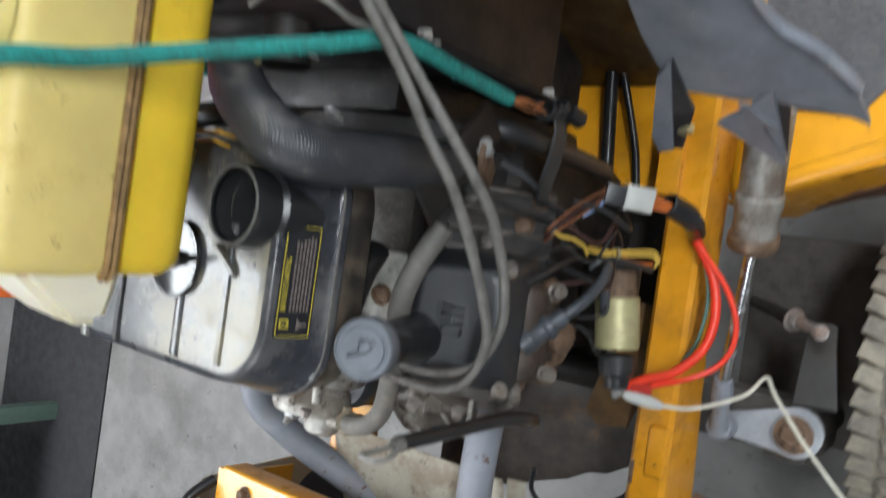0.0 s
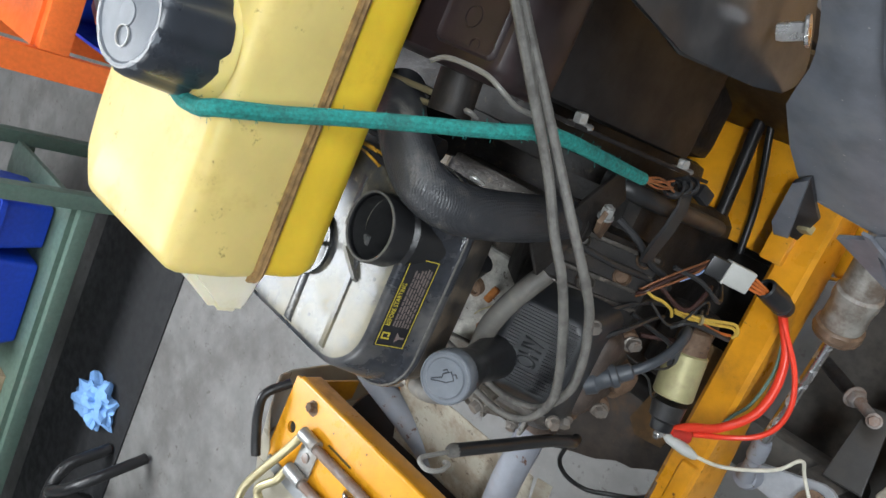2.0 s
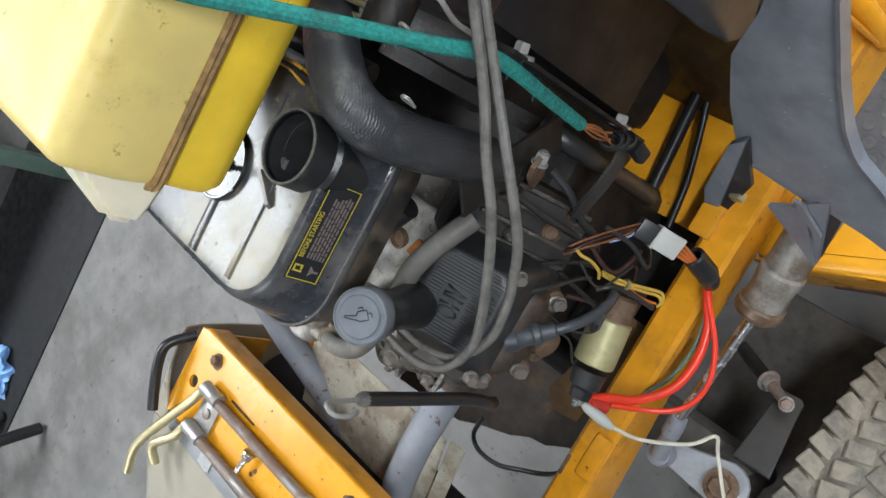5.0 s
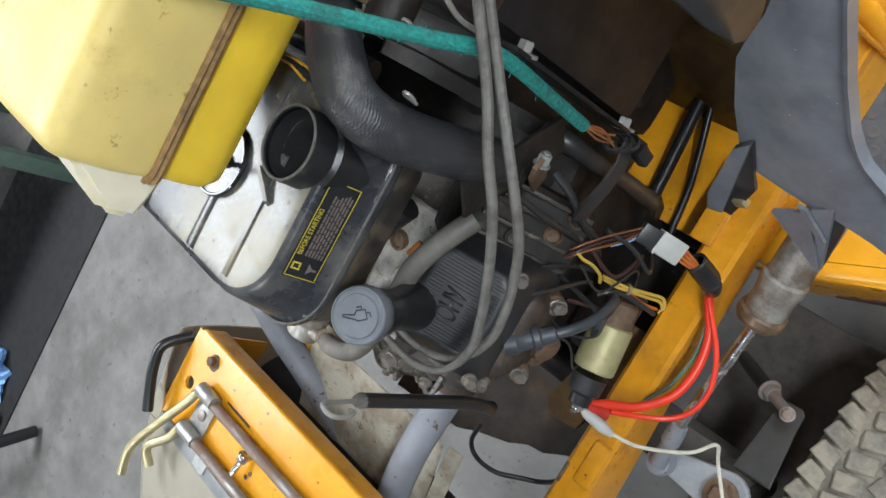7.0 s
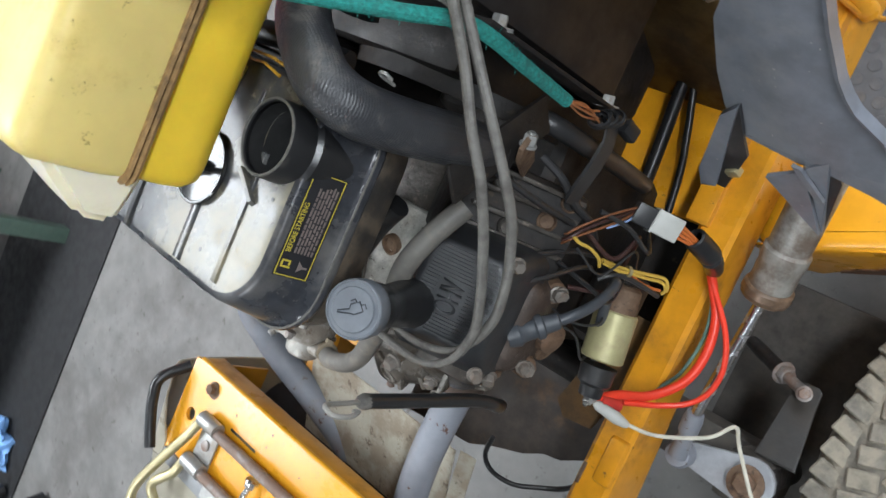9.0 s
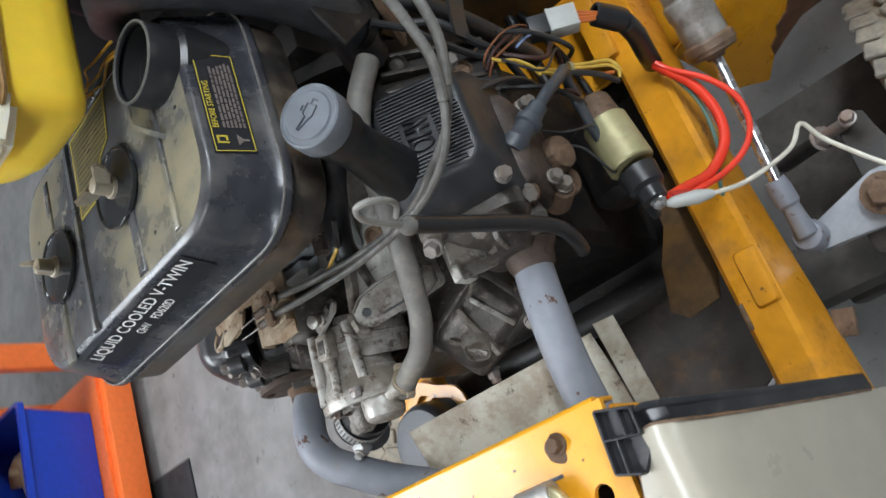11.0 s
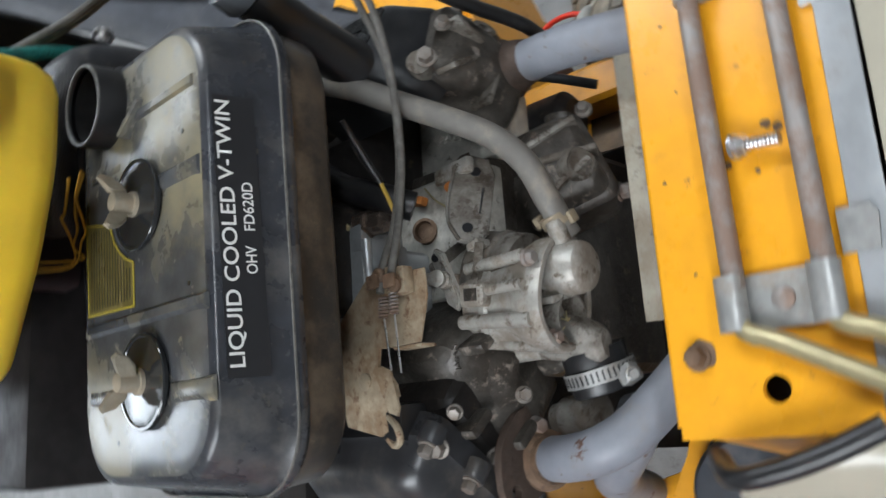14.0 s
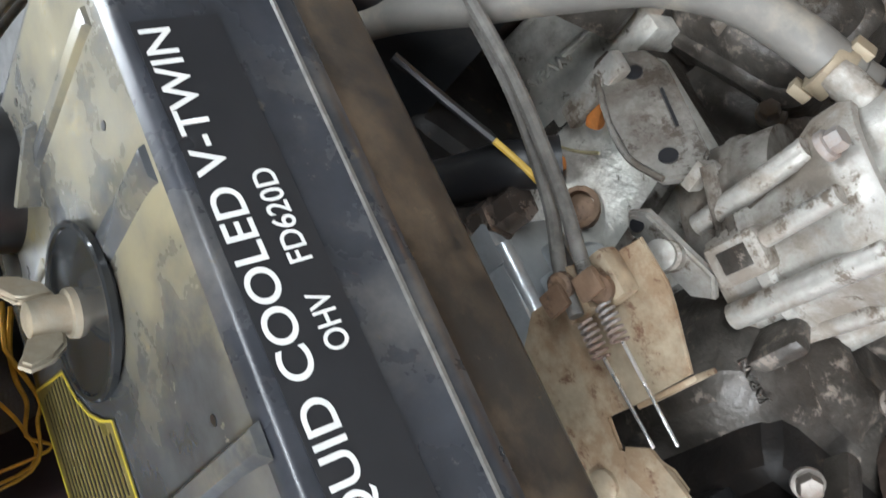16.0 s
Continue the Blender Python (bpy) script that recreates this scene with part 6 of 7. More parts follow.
loft(bm, [[V((0.104, y_, 0.908)) + Matrix.Rotation(0.25, 3, "Y") @ V((q_.x, 0, q_.y)) for q_ in rrect(dx_, 0, hx_, hz_, 0.006, 0, 4)] for y_, dx_, hx_, hz_ in ((0.13, 0.0, 0.018, 0.014), (0.165, 0.007, 0.017, 0.013), (0.181, 0.012, 0.014, 0.011), (0.186, 0.013, 0.01, 0.007))])
part("outlet_leg", bm, alloy, body)
blk = part("window_block", box(B(), (0.07, 0.109, 0.966), (0.02, 0.026, 0.014), Euler((0.05, 0.1, -0.1)).to_matrix(), 0.004, 3), alloy_clean, pu)
part("window_recess", box(B(), (0.0705, 0.1092, 0.9728), (0.01, 0.014, 0.0016), Euler((0.05, 0.1, -0.1)).to_matrix(), 0.0005), alloy_dark, blk)
part("lower_spigot", rod(B(), (0.1155, 0.073, 0.911), (0.1135, 0.138, 0.905), 0.0088), alloy_clean, pu)
part("water_pipe", lathe(B(), (0.172, 0.1, 0.858), (-0.1, 1, 0.15), [(0, 0.014), (0.012, 0.0145), (0.013, 0.0175), (0.034, 0.0175), (0.035, 0.02), (0.045, 0.0195), (0.0455, 0.016)], 28), alloy_clean, pu)
part("locating_pin", rod(B(), (0.1097, 0.08, 0.9447), (0.0975, 0.109, 0.9265), 0.0016, n=10), steel, pu)
for q_ in ((0.05, 0.162, 0.964), (0.11, 0.163, 0.942), (0.036, 0.158, 0.912)):
    part("flange_bolt", bolt(B(), q_, (0.05, 1, 0.05), 0.009, 0.006, 0.0065), rust_rod, pu)
part("neck_pipe", rod(B(), (0.02, 0.17, 0.936), (0.047, 0.175, 0.93), 0.0078), alloy_clean, pu)
part("hose_clip", lathe(B(), (0.017, 0.168, 0.931), (0.5, 0.1, -0.3), [(-0.005, 0.0112), (-0.0048, 0.0122), (0.0048, 0.0122), (0.005, 0.0112)], 24), surf("tan spring clip", (0.27, 0.22, 0.15), 0.6, 0.2, bump=0.2, dirt=(0.13, 0.09, 0.06), dirt_amt=0.4, dirt_scale=60), pu)
for dy in (-0.014, 0.014):
    part("clip_ear", box(B(), (0.017, 0.168 + dy * 0.98, 0.931 - dy * 0.2), (0.01, 0.0055, 0.008), Euler((0.2, 0.55, 0.15)).to_matrix(), 0.0012), MATS["tan spring clip"], pu)
# bent strip from the bracket to the pump
part("brace_strip", prism(B(), [(0, -0.0035), (0.048, -0.0045), (0.05, 0.0035), (0, 0.004)], frame_at((0.0275, 0.1145, 0.964), (0.038, -0.021, -0.016), (0.1, 0.1, -0.4)), 0.0022, 0.0005), alloy, hb_)
# worm-drive clamp on the lower hose
wc = thing("worm_clamp", (0.115, 0.175, 0.88), "slotted worm-drive hose clamp on a black hose stub", "hose clamp")
cax = V((1, 0.12, -0.25)).normalized()
cc_ = V((0.137, 0.165, 0.887))
bm = B()
lathe(bm, cc_, cax, [(-0.006, 0.0275), (-0.006, 0.029), (0.006, 0.029), (0.006, 0.0275)], 48, (False, False))
part("band", bm, zinc, wc)
mm = basis(cax)
for i_ in range(40):
    a_ = 2 * math.pi * i_ / 40
    d_ = mm @ V((math.cos(a_), math.sin(a_), 0))
    t_ = mm @ V((-math.sin(a_), math.cos(a_), 0))
    part("slot", box(B(), cc_ + d_ * 0.0291, (0.0014, 0.0008, 0.008), Matrix((t_, d_, cax)).transposed()), decal_black, wc)
part("screw_box", box(B(), cc_ + V((0.004, 0.03, 0.006)), (0.014, 0.014, 0.014), Matrix.Rotation(0.5, 3, "Z"), 0.002), zinc, wc)
part("clamp_screw", bolt(B(), cc_ + V((0.004, 0.036, 0.012)), (0.1, 0.7, 0.6), 0.008, 0.005), zinc, wc)
part("hose_stub", lathe(B(), cc_, cax, [(-0.02, 0.0262), (0.013, 0.0266), (0.015, 0.0255)], 28), rubber, wc)

# filter cup on the chassis rail
cup = thing("filter_cup", (0.3, 0.2, 0.66), "black round filter cup in a yellow ring bracket", "filter")
part("cup", lathe(B(), (0.252, 0.173, 0.615), (0.05, 0.1, 1), [(0, 0.054), (0.03, 0.057), (0.055, 0.057), (0.064, 0.054), (0.068, 0.05), (0.069, 0.03), (0.0685, 0.0)], 48, (True, False)), surf("dusty grey-black filter plastic", (0.05, 0.055, 0.065), 0.4, var=0.2, scale=30, bump=0.06, dirt=(0.16, 0.15, 0.15), dirt_amt=0.4, dirt_scale=16), cup)
part("ring_bracket", lathe(B(), (0.252, 0.173, 0.64), (0.05, 0.1, 1), [(0, 0.0595), (0, 0.078), (0.006, 0.078), (0.006, 0.0595)], 48, (False, False), lambda i: 1.0 + 0.05 * math.sin(i * 0.9) + (0.06 if i % 16 < 3 else 0.0)), yellow, cup)
part("bracket_tab", box(B(), (0.262, 0.095, 0.638), (0.05, 0.05, 0.006), Matrix.Rotation(0.3, 3, "Z"), 0.002), yellow, cup)
part("drain_clip", tube(B(), [(0.235, 0.235, 0.76), (0.245, 0.225, 0.74), (0.26, 0.22, 0.715), (0.268, 0.21, 0.70)], 0.006, 10), zinc, cup)

# grey breather hose
bh = thing("breather_hose", (-0.06, 0.1, 0.98), "thick grey rubber breather hose", "hose")
part("hose", tube(B(), [(-0.15, -0.06, 1.03), (-0.138, -0.025, 1.043), (-0.126, 0.01, 1.045), (-0.112, 0.045, 1.026), (-0.094, 0.075, 1.003), (-0.076, 0.106, 0.983), (-0.055, 0.137, 0.963), (-0.03, 0.157, 0.949), (0.0, 0.168, 0.94), (0.028, 0.171, 0.922)], 0.0105, 16, 8), grey_hose, bh)
part("hose_end", lathe(B(), (0.024, 0.1705, 0.9255), (0.15, 0.03, -0.1), [(0, 0.0112), (0.008, 0.0115), (0.009, 0.009)], 18), grey_hose, bh)

# ---- throttle plate and its cables ----
tp = thing("throttle_plate", (0.1, 0.06, 1.0), "tan rust-stained throttle control plate", "control plate")
m = frame_at((0, 0, 1.011), (1, 0, 0), (0, 1, 0))
part("plate", prism(B(), [(0.05, 0.03), (0.05, 0.052), (0.044, 0.056), (0.042, 0.07), (0.049, 0.074), (0.05, 0.078), (0.05, 0.1), (0.071, 0.101), (0.08, 0.0985), (0.106, 0.091), (0.107, 0.056), (0.106, 0.043), (0.121, 0.041), (0.126, 0.054), (0.136, 0.062), (0.145, 0.064), (0.157, 0.047), (0.172, 0.05), (0.175, 0.04), (0.166, 0.0), (0.13, -0.01), (0.084, -0.01)], m, 0.0025, 0.0006), rust_plate_m, tp)
part("folded_edge", box(B(), (0.108, 0.075, 1.004), (0.0025, 0.032, 0.016), bevel=0.0008), rust_plate_m, tp)
part("hook", tube(B(), [(0.16, 0.05, 1.012), (0.168, 0.06, 1.014), (0.178, 0.062, 1.013), (0.182, 0.054, 1.011), (0.177, 0.046, 1.01)], 0.003, 8), rust_plate_m, tp)
for x, y, a_ in ((0.056, 0.063, 0.1), (0.058, 0.082, 0.05)):
    part("clamp_block", box(B(), (x, y, 1.0195), (0.022, 0.015, 0.012), Matrix.Rotation(a_, 3, "Z"), 0.003, 2), rust_plate_m, tp)
    part("clamp_strap", box(B(), (x + 0.001, y, 1.0335), (0.011, 0.0125, 0.0035), Matrix.Rotation(a_, 3, "Z"), 0.0015, 2), rusty, tp)
for x, y in ((0.052, 0.066), (0.062, 0.083)):
    part("clamp_screw", lathe(B(), (x, y, 1.028), (0.1, 0.1, 1), [(0, 0.006), (0.003, 0.006), (0.0045, 0.0045)], 16), rusty, tp)
part("lever", prism(B(), [(0, -0.008), (0.03, -0.004), (0.036, 0.004), (0.03, 0.008), (0, 0.009), (-0.008, 0.0)], frame_at((0.128, 0.05, 1.0145), (0.8, 0.3, 0.05), (0, 1, 0)), 0.002), rust_plate_m, tp)
part("pivot", lathe(B(), (0.131, 0.026, 1.0135), (0, 0.0, 1), [(0, 0.007), (0.002, 0.007), (0.003, 0.005)], 20), rust_plate_m, tp)
bm = B()
for x, y in ((0.07, 0.068), (0.068, 0.08)):
    pts = []
    for i in range(60):
        t = i / 59
        a_ = t * 2 * math.pi * 6
        pts.append(V((x + 0.016 * t, y - 0.001 * t, 1.028)) + V((0, math.cos(a_), math.sin(a_))) * 0.0034)
    tube(bm, pts, 0.0008, 5, 1, True, False)
part("spring", bm, rust_rod, tp)
bm = B()
rod(bm, (0.086, 0.068, 1.028), (0.125, 0.062, 1.018), 0.0008, n=8)
rod(bm, (0.084, 0.08, 1.028), (0.128, 0.073, 1.018), 0.0008, n=8)
part("inner_wire", bm, steel, tp)
part("black_rocker", box(B(), (0.165, 0.052, 0.998), (0.03, 0.025, 0.03), bevel=0.006), rubber, tp)
CA = [(-0.1, -0.5, 1.42), (-0.13, -0.38, 1.34), (-0.165, -0.27, 1.255), (-0.188, -0.21, 1.215), (-0.209, -0.16, 1.184), (-0.225, -0.121, 1.167), (-0.237, -0.09, 1.148), (-0.241, -0.06, 1.127), (-0.24, -0.036, 1.108), (-0.241, -0.006, 1.09), (-0.237, 0.026, 1.072), (-0.213, 0.061, 1.052), (-0.175, 0.08, 1.037), (-0.12, 0.084, 1.022), (-0.05, 0.081, 1.012), (0.01, 0.08, 1.018), (0.045, 0.08, 1.027), (0.064, 0.078, 1.029)]
CB = [(-0.095, -0.5, 1.41), (-0.128, -0.38, 1.33), (-0.166, -0.27, 1.247), (-0.192, -0.21, 1.205), (-0.213, -0.165, 1.176), (-0.233, -0.129, 1.157), (-0.247, -0.098, 1.136), (-0.252, -0.072, 1.113), (-0.251, -0.048, 1.094), (-0.251, -0.021, 1.08), (-0.244, 0.012, 1.065), (-0.214, 0.049, 1.046), (-0.169, 0.067, 1.03), (-0.12, 0.073, 1.012), (-0.05, 0.07, 1.003), (0.01, 0.066, 1.01), (0.045, 0.065, 1.024), (0.066, 0.065, 1.028)]
solid("throttle_cable", tube(B(), CA, lambda t_: 0.0043 if t_ < 0.62 else 0.0035, 10, 40, bump=lambda i: 1.0 if i % 2 else 0.94), cable_grey, "grey spiral-sheathed throttle cable", "cable", "control cables")
solid("choke_cable", tube(B(), CB, lambda t_: 0.0043 if t_ < 0.62 else 0.0035, 10, 40, bump=lambda i: 1.0 if i % 2 else 0.94), cable_grey, "grey spiral-sheathed choke cable", "cable", "control cables")

# dipstick-like black strap rod with a wire ring
hs = thing("hood_strap", (-0.2, 0.12, 1.05), "black rubber-sleeved strap with a bent wire ring", "strap")
part("sleeve", tube(B(), [(-0.174, 0.121, 1.082), (-0.179, 0.118, 1.03), (-0.185, 0.114, 0.97), (-0.188, 0.113, 0.932), (-0.189, 0.116, 0.903), (-0.184, 0.123, 0.879), (-0.176, 0.126, 0.86)], 0.0068, 12), rubber, hs)
bm = B()
tube(bm, [(-0.174, 0.1215, 1.084), (-0.174, 0.123, 1.108), (-0.176, 0.1225, 1.128), (-0.184, 0.121, 1.139), (-0.194, 0.122, 1.138), (-0.198, 0.121, 1.125), (-0.193, 0.12, 1.11), (-0.185, 0.124, 1.105)], 0.0023, 10, 8)
part("wire_ring", bm, ring_grey, hs)
part("crimp", lathe(B(), (-0.1738, 0.1213, 1.079), (0, 0.02, 0.4), [(0, 0.0072), (0.004, 0.0074), (0.009, 0.0055), (0.011, 0.003)], 14), cable_grey, hs)

# spark plug boots and ignition leads
sb = thing("spark_lead", (-0.2, 0.03, 0.93), "grey-black spark plug boot with its ignition lead", "spark lead")
boot_grey = surf("grey-black boot rubber", (0.045, 0.05, 0.058), 0.42, bump=0.1, dirt=(0.15, 0.14, 0.13), dirt_amt=0.3, dirt_scale=40)
p_, d_ = V((-0.19, 0.042, 0.936)), V((-0.022, -0.026, -0.02))
part("boot", lathe(B(), p_, d_, [(0, 0.0115), (0.012, 0.013), (0.016, 0.0105), (0.028, 0.01), (0.03, 0.0125), (0.036, 0.0125), (0.038, 0.0095), (0.052, 0.0085), (0.054, 0.006)], 18), boot_grey, sb)
part("lead", tube(B(), [(-0.219, 0.008, 0.91), (-0.228, -0.004, 0.9), (-0.233, -0.02, 0.88), (-0.232, -0.037, 0.858), (-0.226, -0.045, 0.842), (-0.217, -0.04, 0.825), (-0.21, -0.015, 0.805), (-0.204, 0.015, 0.78), (-0.198, 0.05, 0.74), (-0.19, 0.08, 0.7)], 0.0056, 12), boot_grey, sb)

# ---- exhaust ----
el = thing("exhaust_pipe", (-0.14, 0.17, 0.89), "grey painted straight exhaust pipe with rust spots", "exhaust pipe", "exhaust pipes")
part("pipe", tube(B(), [(-0.143, 0.105, 0.895), (-0.142, 0.13, 0.896), (-0.14, 0.169, 0.897), (-0.136, 0.215, 0.891), (-0.132, 0.27, 0.875), (-0.125, 0.33, 0.84), (-0.11, 0.37, 0.79)], 0.0185, 24, 8), pipe_grey, el)
part("collar", lathe(B(), (-0.143, 0.102, 0.895), (0, 1, 0.02), [(0, 0.028), (0.008, 0.028), (0.012, 0.024), (0.024, 0.0215), (0.03, 0.0192)], 28), surf("dark heat-rusted iron", (0.085, 0.058, 0.044), 0.7, 0.15, var=0.4, scale=80, bump=0.6, dirt=(0.04, 0.027, 0.02), dirt_amt=0.5, dirt_scale=40), el)
er = thing("exhaust_pipe", (0.2, 0.15, 0.89), "grey painted bent exhaust pipe beside the pump", "exhaust pipe", "exhaust pipes")
part("pipe", tube(B(), [(0.205, 0.09, 0.882), (0.203, 0.115, 0.892), (0.202, 0.14, 0.903), (0.197, 0.17, 0.909), (0.185, 0.195, 0.903), (0.165, 0.214, 0.888), (0.135, 0.237, 0.868), (0.08, 0.27, 0.835), (0.02, 0.31, 0.8), (-0.05, 0.35, 0.78)], 0.0185, 24, 8), pipe_grey, er)
ring_ = [(0.227 + 0.0065 * math.cos(-a_), 0.924 + 0.0065 * math.sin(-a_)) for a_ in [2 * math.pi * k / 12 - 0.8 for k in range(13)]]
edge_ = [(0.232, 0.936), (0.2235, 0.9395), (0.208, 0.941), (0.192, 0.939), (0.178, 0.9305), (0.164, 0.916), (0.158, 0.9), (0.165, 0.883), (0.178, 0.872), (0.196, 0.866), (0.215, 0.869), (0.229, 0.885), (0.237, 0.905), (0.239, 0.92)]
part("flange", prism(B(), [ring_[0]] + [(x_, z_) for x_, z_ in edge_[::-1]] + [edge_[-1]] + ring_[::-1][:-1], frame_at((0, 0.099, 0), (1, 0, 0), (0, 0, 1)), 0.007), MATS["dark heat-rusted iron"], er)
part("collar", lathe(B(), (0.204, 0.1, 0.887), (0, 1, 0.4), [(0, 0.026), (0.008, 0.025), (0.012, 0.0205), (0.018, 0.0195)], 24), rusty, er)
part("flange_nut", bolt(B(), (0.176, 0.1, 0.893), (0, 1, 0.2), 0.012, 0.008), rust_rod, er)
mf = thing("muffler", (0.0, 0.36, 0.72), "black cylindrical muffler under the front plate", "muffler")
part("shell", lathe(B(), (-0.2, 0.36, 0.76), (1, 0, 0), [(0, 0.06), (0.01, 0.07), (0.39, 0.07), (0.4, 0.06)], 32), box_black, mf)

# cream deflector sheet in front of the engine
df = thing("heat_shield", (-0.03, 0.22, 0.84), "stained cream sheet-metal heat shield below the exhaust", "heat shield")
part("sheet", prism(B(), [(-0.1, 0), (0.15, 0), (0.15, 0.16), (-0.1, 0.16)], frame_at((0.0, 0.197, 0.862), (-1, 0, 0), (0, 0.93, -0.36)), 0.002, 0.0006), cream_dirty, df)
part("tab", prism(B(), [(0, 0), (0.02, 0), (0.026, 0.13), (0.006, 0.13)], frame_at((-0.158, 0.192, 0.866), (-1, 0, -0.3), (0, 0.95, -0.3)), 0.002, 0.0006), cream_dirty, df)

# ---- yellow front plate with its rods ----
fp = thing("front_plate", (0, 0.33, 0.95), "yellow painted hinge plate with bolts, holes and bent rods", "hinge plate")


def holed_sheet(x0, x1, y0, y1, z, t, holes, half=0.014, n=24):
    """A flat sheet with round holes through it: rows of (x, y, radius), each in a square of its own."""
    bm = B()
    xs = sorted({x0, x1, *[h[0] - half for h in holes], *[h[0] + half for h in holes]})
    ys = sorted({y0, y1, *[h[1] - half for h in holes], *[h[1] + half for h in holes]})
    for xa, xb in zip(xs, xs[1:]):
        for ya, yb in zip(ys, ys[1:]):
            hit_ = [h for h in holes if xa - 1e-6 <= h[0] - half and h[0] + half <= xb + 1e-6 and ya - 1e-6 <= h[1] - half and h[1] + half <= yb + 1e-6]
            if not hit_:
                for dz in (t / 2, -t / 2):
                    bm.faces.new([bm.verts.new((px, py, z + dz)) for px, py in ((xa, ya), (xb, ya), (xb, yb), (xa, yb))])
                continue
            hx, hy, hr = hit_[0]
            ring, sq = [], []
            for i_ in range(n):
                a_ = 2 * math.pi * i_ / n
                c_, s_ = math.cos(a_), math.sin(a_)
                k_ = half / max(abs(c_), abs(s_))
                ring.append((hx + hr * c_, hy + hr * s_))
                sq.append((hx + k_ * c_, hy + k_ * s_))
            loft(bm, [[V((p[0], p[1], z + dz)) for p in q] for q, dz in ((sq, t / 2), (ring, t / 2), (ring, -t / 2), (sq, -t / 2))], (False, False))
    for seq, fixed, along_x in ((xs, y0, True), (xs, y1, True), (ys, x0, False), (ys, x1, False)):
        for pa, pb in zip(seq, seq[1:]):
            ends = ((pa, fixed), (pb, fixed)) if along_x else ((fixed, pa), (fixed, pb))
            bm.faces.new([bm.verts.new((px, py, z + dz)) for (px, py), dz in ((ends[0], t / 2), (ends[1], t / 2), (ends[1], -t / 2), (ends[0], -t / 2))])
    bmesh.ops.remove_doubles(bm, verts=bm.verts, dist=1e-5)
    return bm


plate = part("plate", holed_sheet(-0.188, 0.189, 0.262, 0.388, 0.953, 0.005, [(-0.161, 0.327, 0.0085), (0.161, 0.327, 0.0085)]), yellow, fp, smooth=0)
part("rear_lip", rod(B(), (-0.181, 0.2625, 0.951), (0.181, 0.2625, 0.951), 0.0045, n=12), yellow, fp)
part("rear_skirt", box(B(), (0.0, 0.2605, 0.936), (0.36, 0.004, 0.03), bevel=0.0015), yellow_dirty, fp)
for s_ in (-1, 1):
    part("end_curl", tube(B(), [(s_ * 0.18, 0.262, 0.951), (s_ * 0.183, 0.3, 0.9505), (s_ * 0.183, 0.36, 0.9505), (s_ * 0.176, 0.388, 0.9505)], 0.0045, 10), yellow, fp)
    part("hex_bolt", bolt(B(), (s_ * 0.138, 0.28, 0.956), (0, 0, 1), 0.012, 0.007, 0.009), rusty, fp)
    part("upright", prism(B(), [(0, 0), (0.07, 0), (0.05, 0.14), (0.02, 0.14)], frame_at((s_ * 0.187, 0.268, 0.945), (0, 1, 0), (s_ * 0.2, 0, -1)), 0.004), yellow_dirty, fp)
for x, y, w_ in ((-0.118, 0.303, 0.03), (0.05, 0.304, 0.03), (0.075, 0.304, 0.02)):
    # black bar painting the dark of the slot
    part("slot", box(B(), (x, y, 0.9552), (w_, 0.003, 0.0014)), decal_black, fp)
part("front_tongue", box(B(), (-0.165, 0.391, 0.9515), (0.03, 0.01, 0.004), bevel=0.001), yellow, fp)
part("front_tongue", box(B(), (0.06, 0.391, 0.9515), (0.11, 0.008, 0.004), bevel=0.001), yellow, fp)
for x_, y_, r_, q_ in ((-0.135, 0.283, 0.0105, 3), (0.136, 0.282, 0.0098, 4), (-0.155, 0.298, 0.0011, 5), (-0.09, 0.285, 0.0013, 6), (0.02, 0.273, 0.0014, 7), (0.085, 0.286, 0.0012, 8), (0.0, 0.345, 0.0032, 9), (0.028, 0.336, 0.0018, 10), (-0.04, 0.29, 0.001, 11)):
    rq_ = random.Random(q_)
    w1, w2, w3 = rq_.uniform(0, 6), rq_.uniform(0, 6), rq_.uniform(0, 6)
    part("rust_stain", lathe(B(), (x_, y_, 0.9555), (0, 0, 1), [(0, r_), (0.0003, r_ * 0.97)], 24, (True, True), lambda i: 1 + 0.12 * math.sin(i * 0.524 + w1) + 0.09 * math.sin(i * 0.785 + w2) + 0.06 * math.sin(i * 1.309 + w3)), rusty, fp)
for k, y in enumerate((0.311, 0.365)):
    part("steel_rod", rod(B(), (-0.115, y, 0.9665), (0.1, y + 0.004, 0.9665), 0.0068), rust_rod, fp, "rust-spotted steel rod")
    part("bent_rod", tube(B(), [(-0.112, y, 0.9665), (-0.124, y + 0.001, 0.967), (-0.131, y + 0.008, 0.967), (-0.138, y + 0.028, 0.968), (-0.16, y + 0.09, 0.978), (-0.185, y + 0.16, 0.982)] if k == 0 else [(-0.112, y, 0.9665), (-0.12, y + 0.001, 0.967), (-0.127, y + 0.005, 0.968), (-0.136, y + 0.013, 0.97), (-0.15, y + 0.044, 0.976), (-0.169, y + 0.098, 0.981), (-0.178, y + 0.122, 0.983)], 0.0062, 16), zinc_yellow, fp)
    e_ = 0.16 if k == 0 else 0.075
    part("bent_rod", tube(B(), [(0.098, y + 0.004, 0.9665), (0.12, y + 0.004, 0.967), (0.129, y + 0.012, 0.967), (0.136, y + 0.03, 0.968), (0.136 + 0.3 * e_, y + e_ * 0.8, 0.972), (0.136 + 0.3 * e_ - 0.01 * k, y + e_ * 1.1, 0.968 - 0.004 * k)], 0.0062, 16), zinc_yellow, fp)
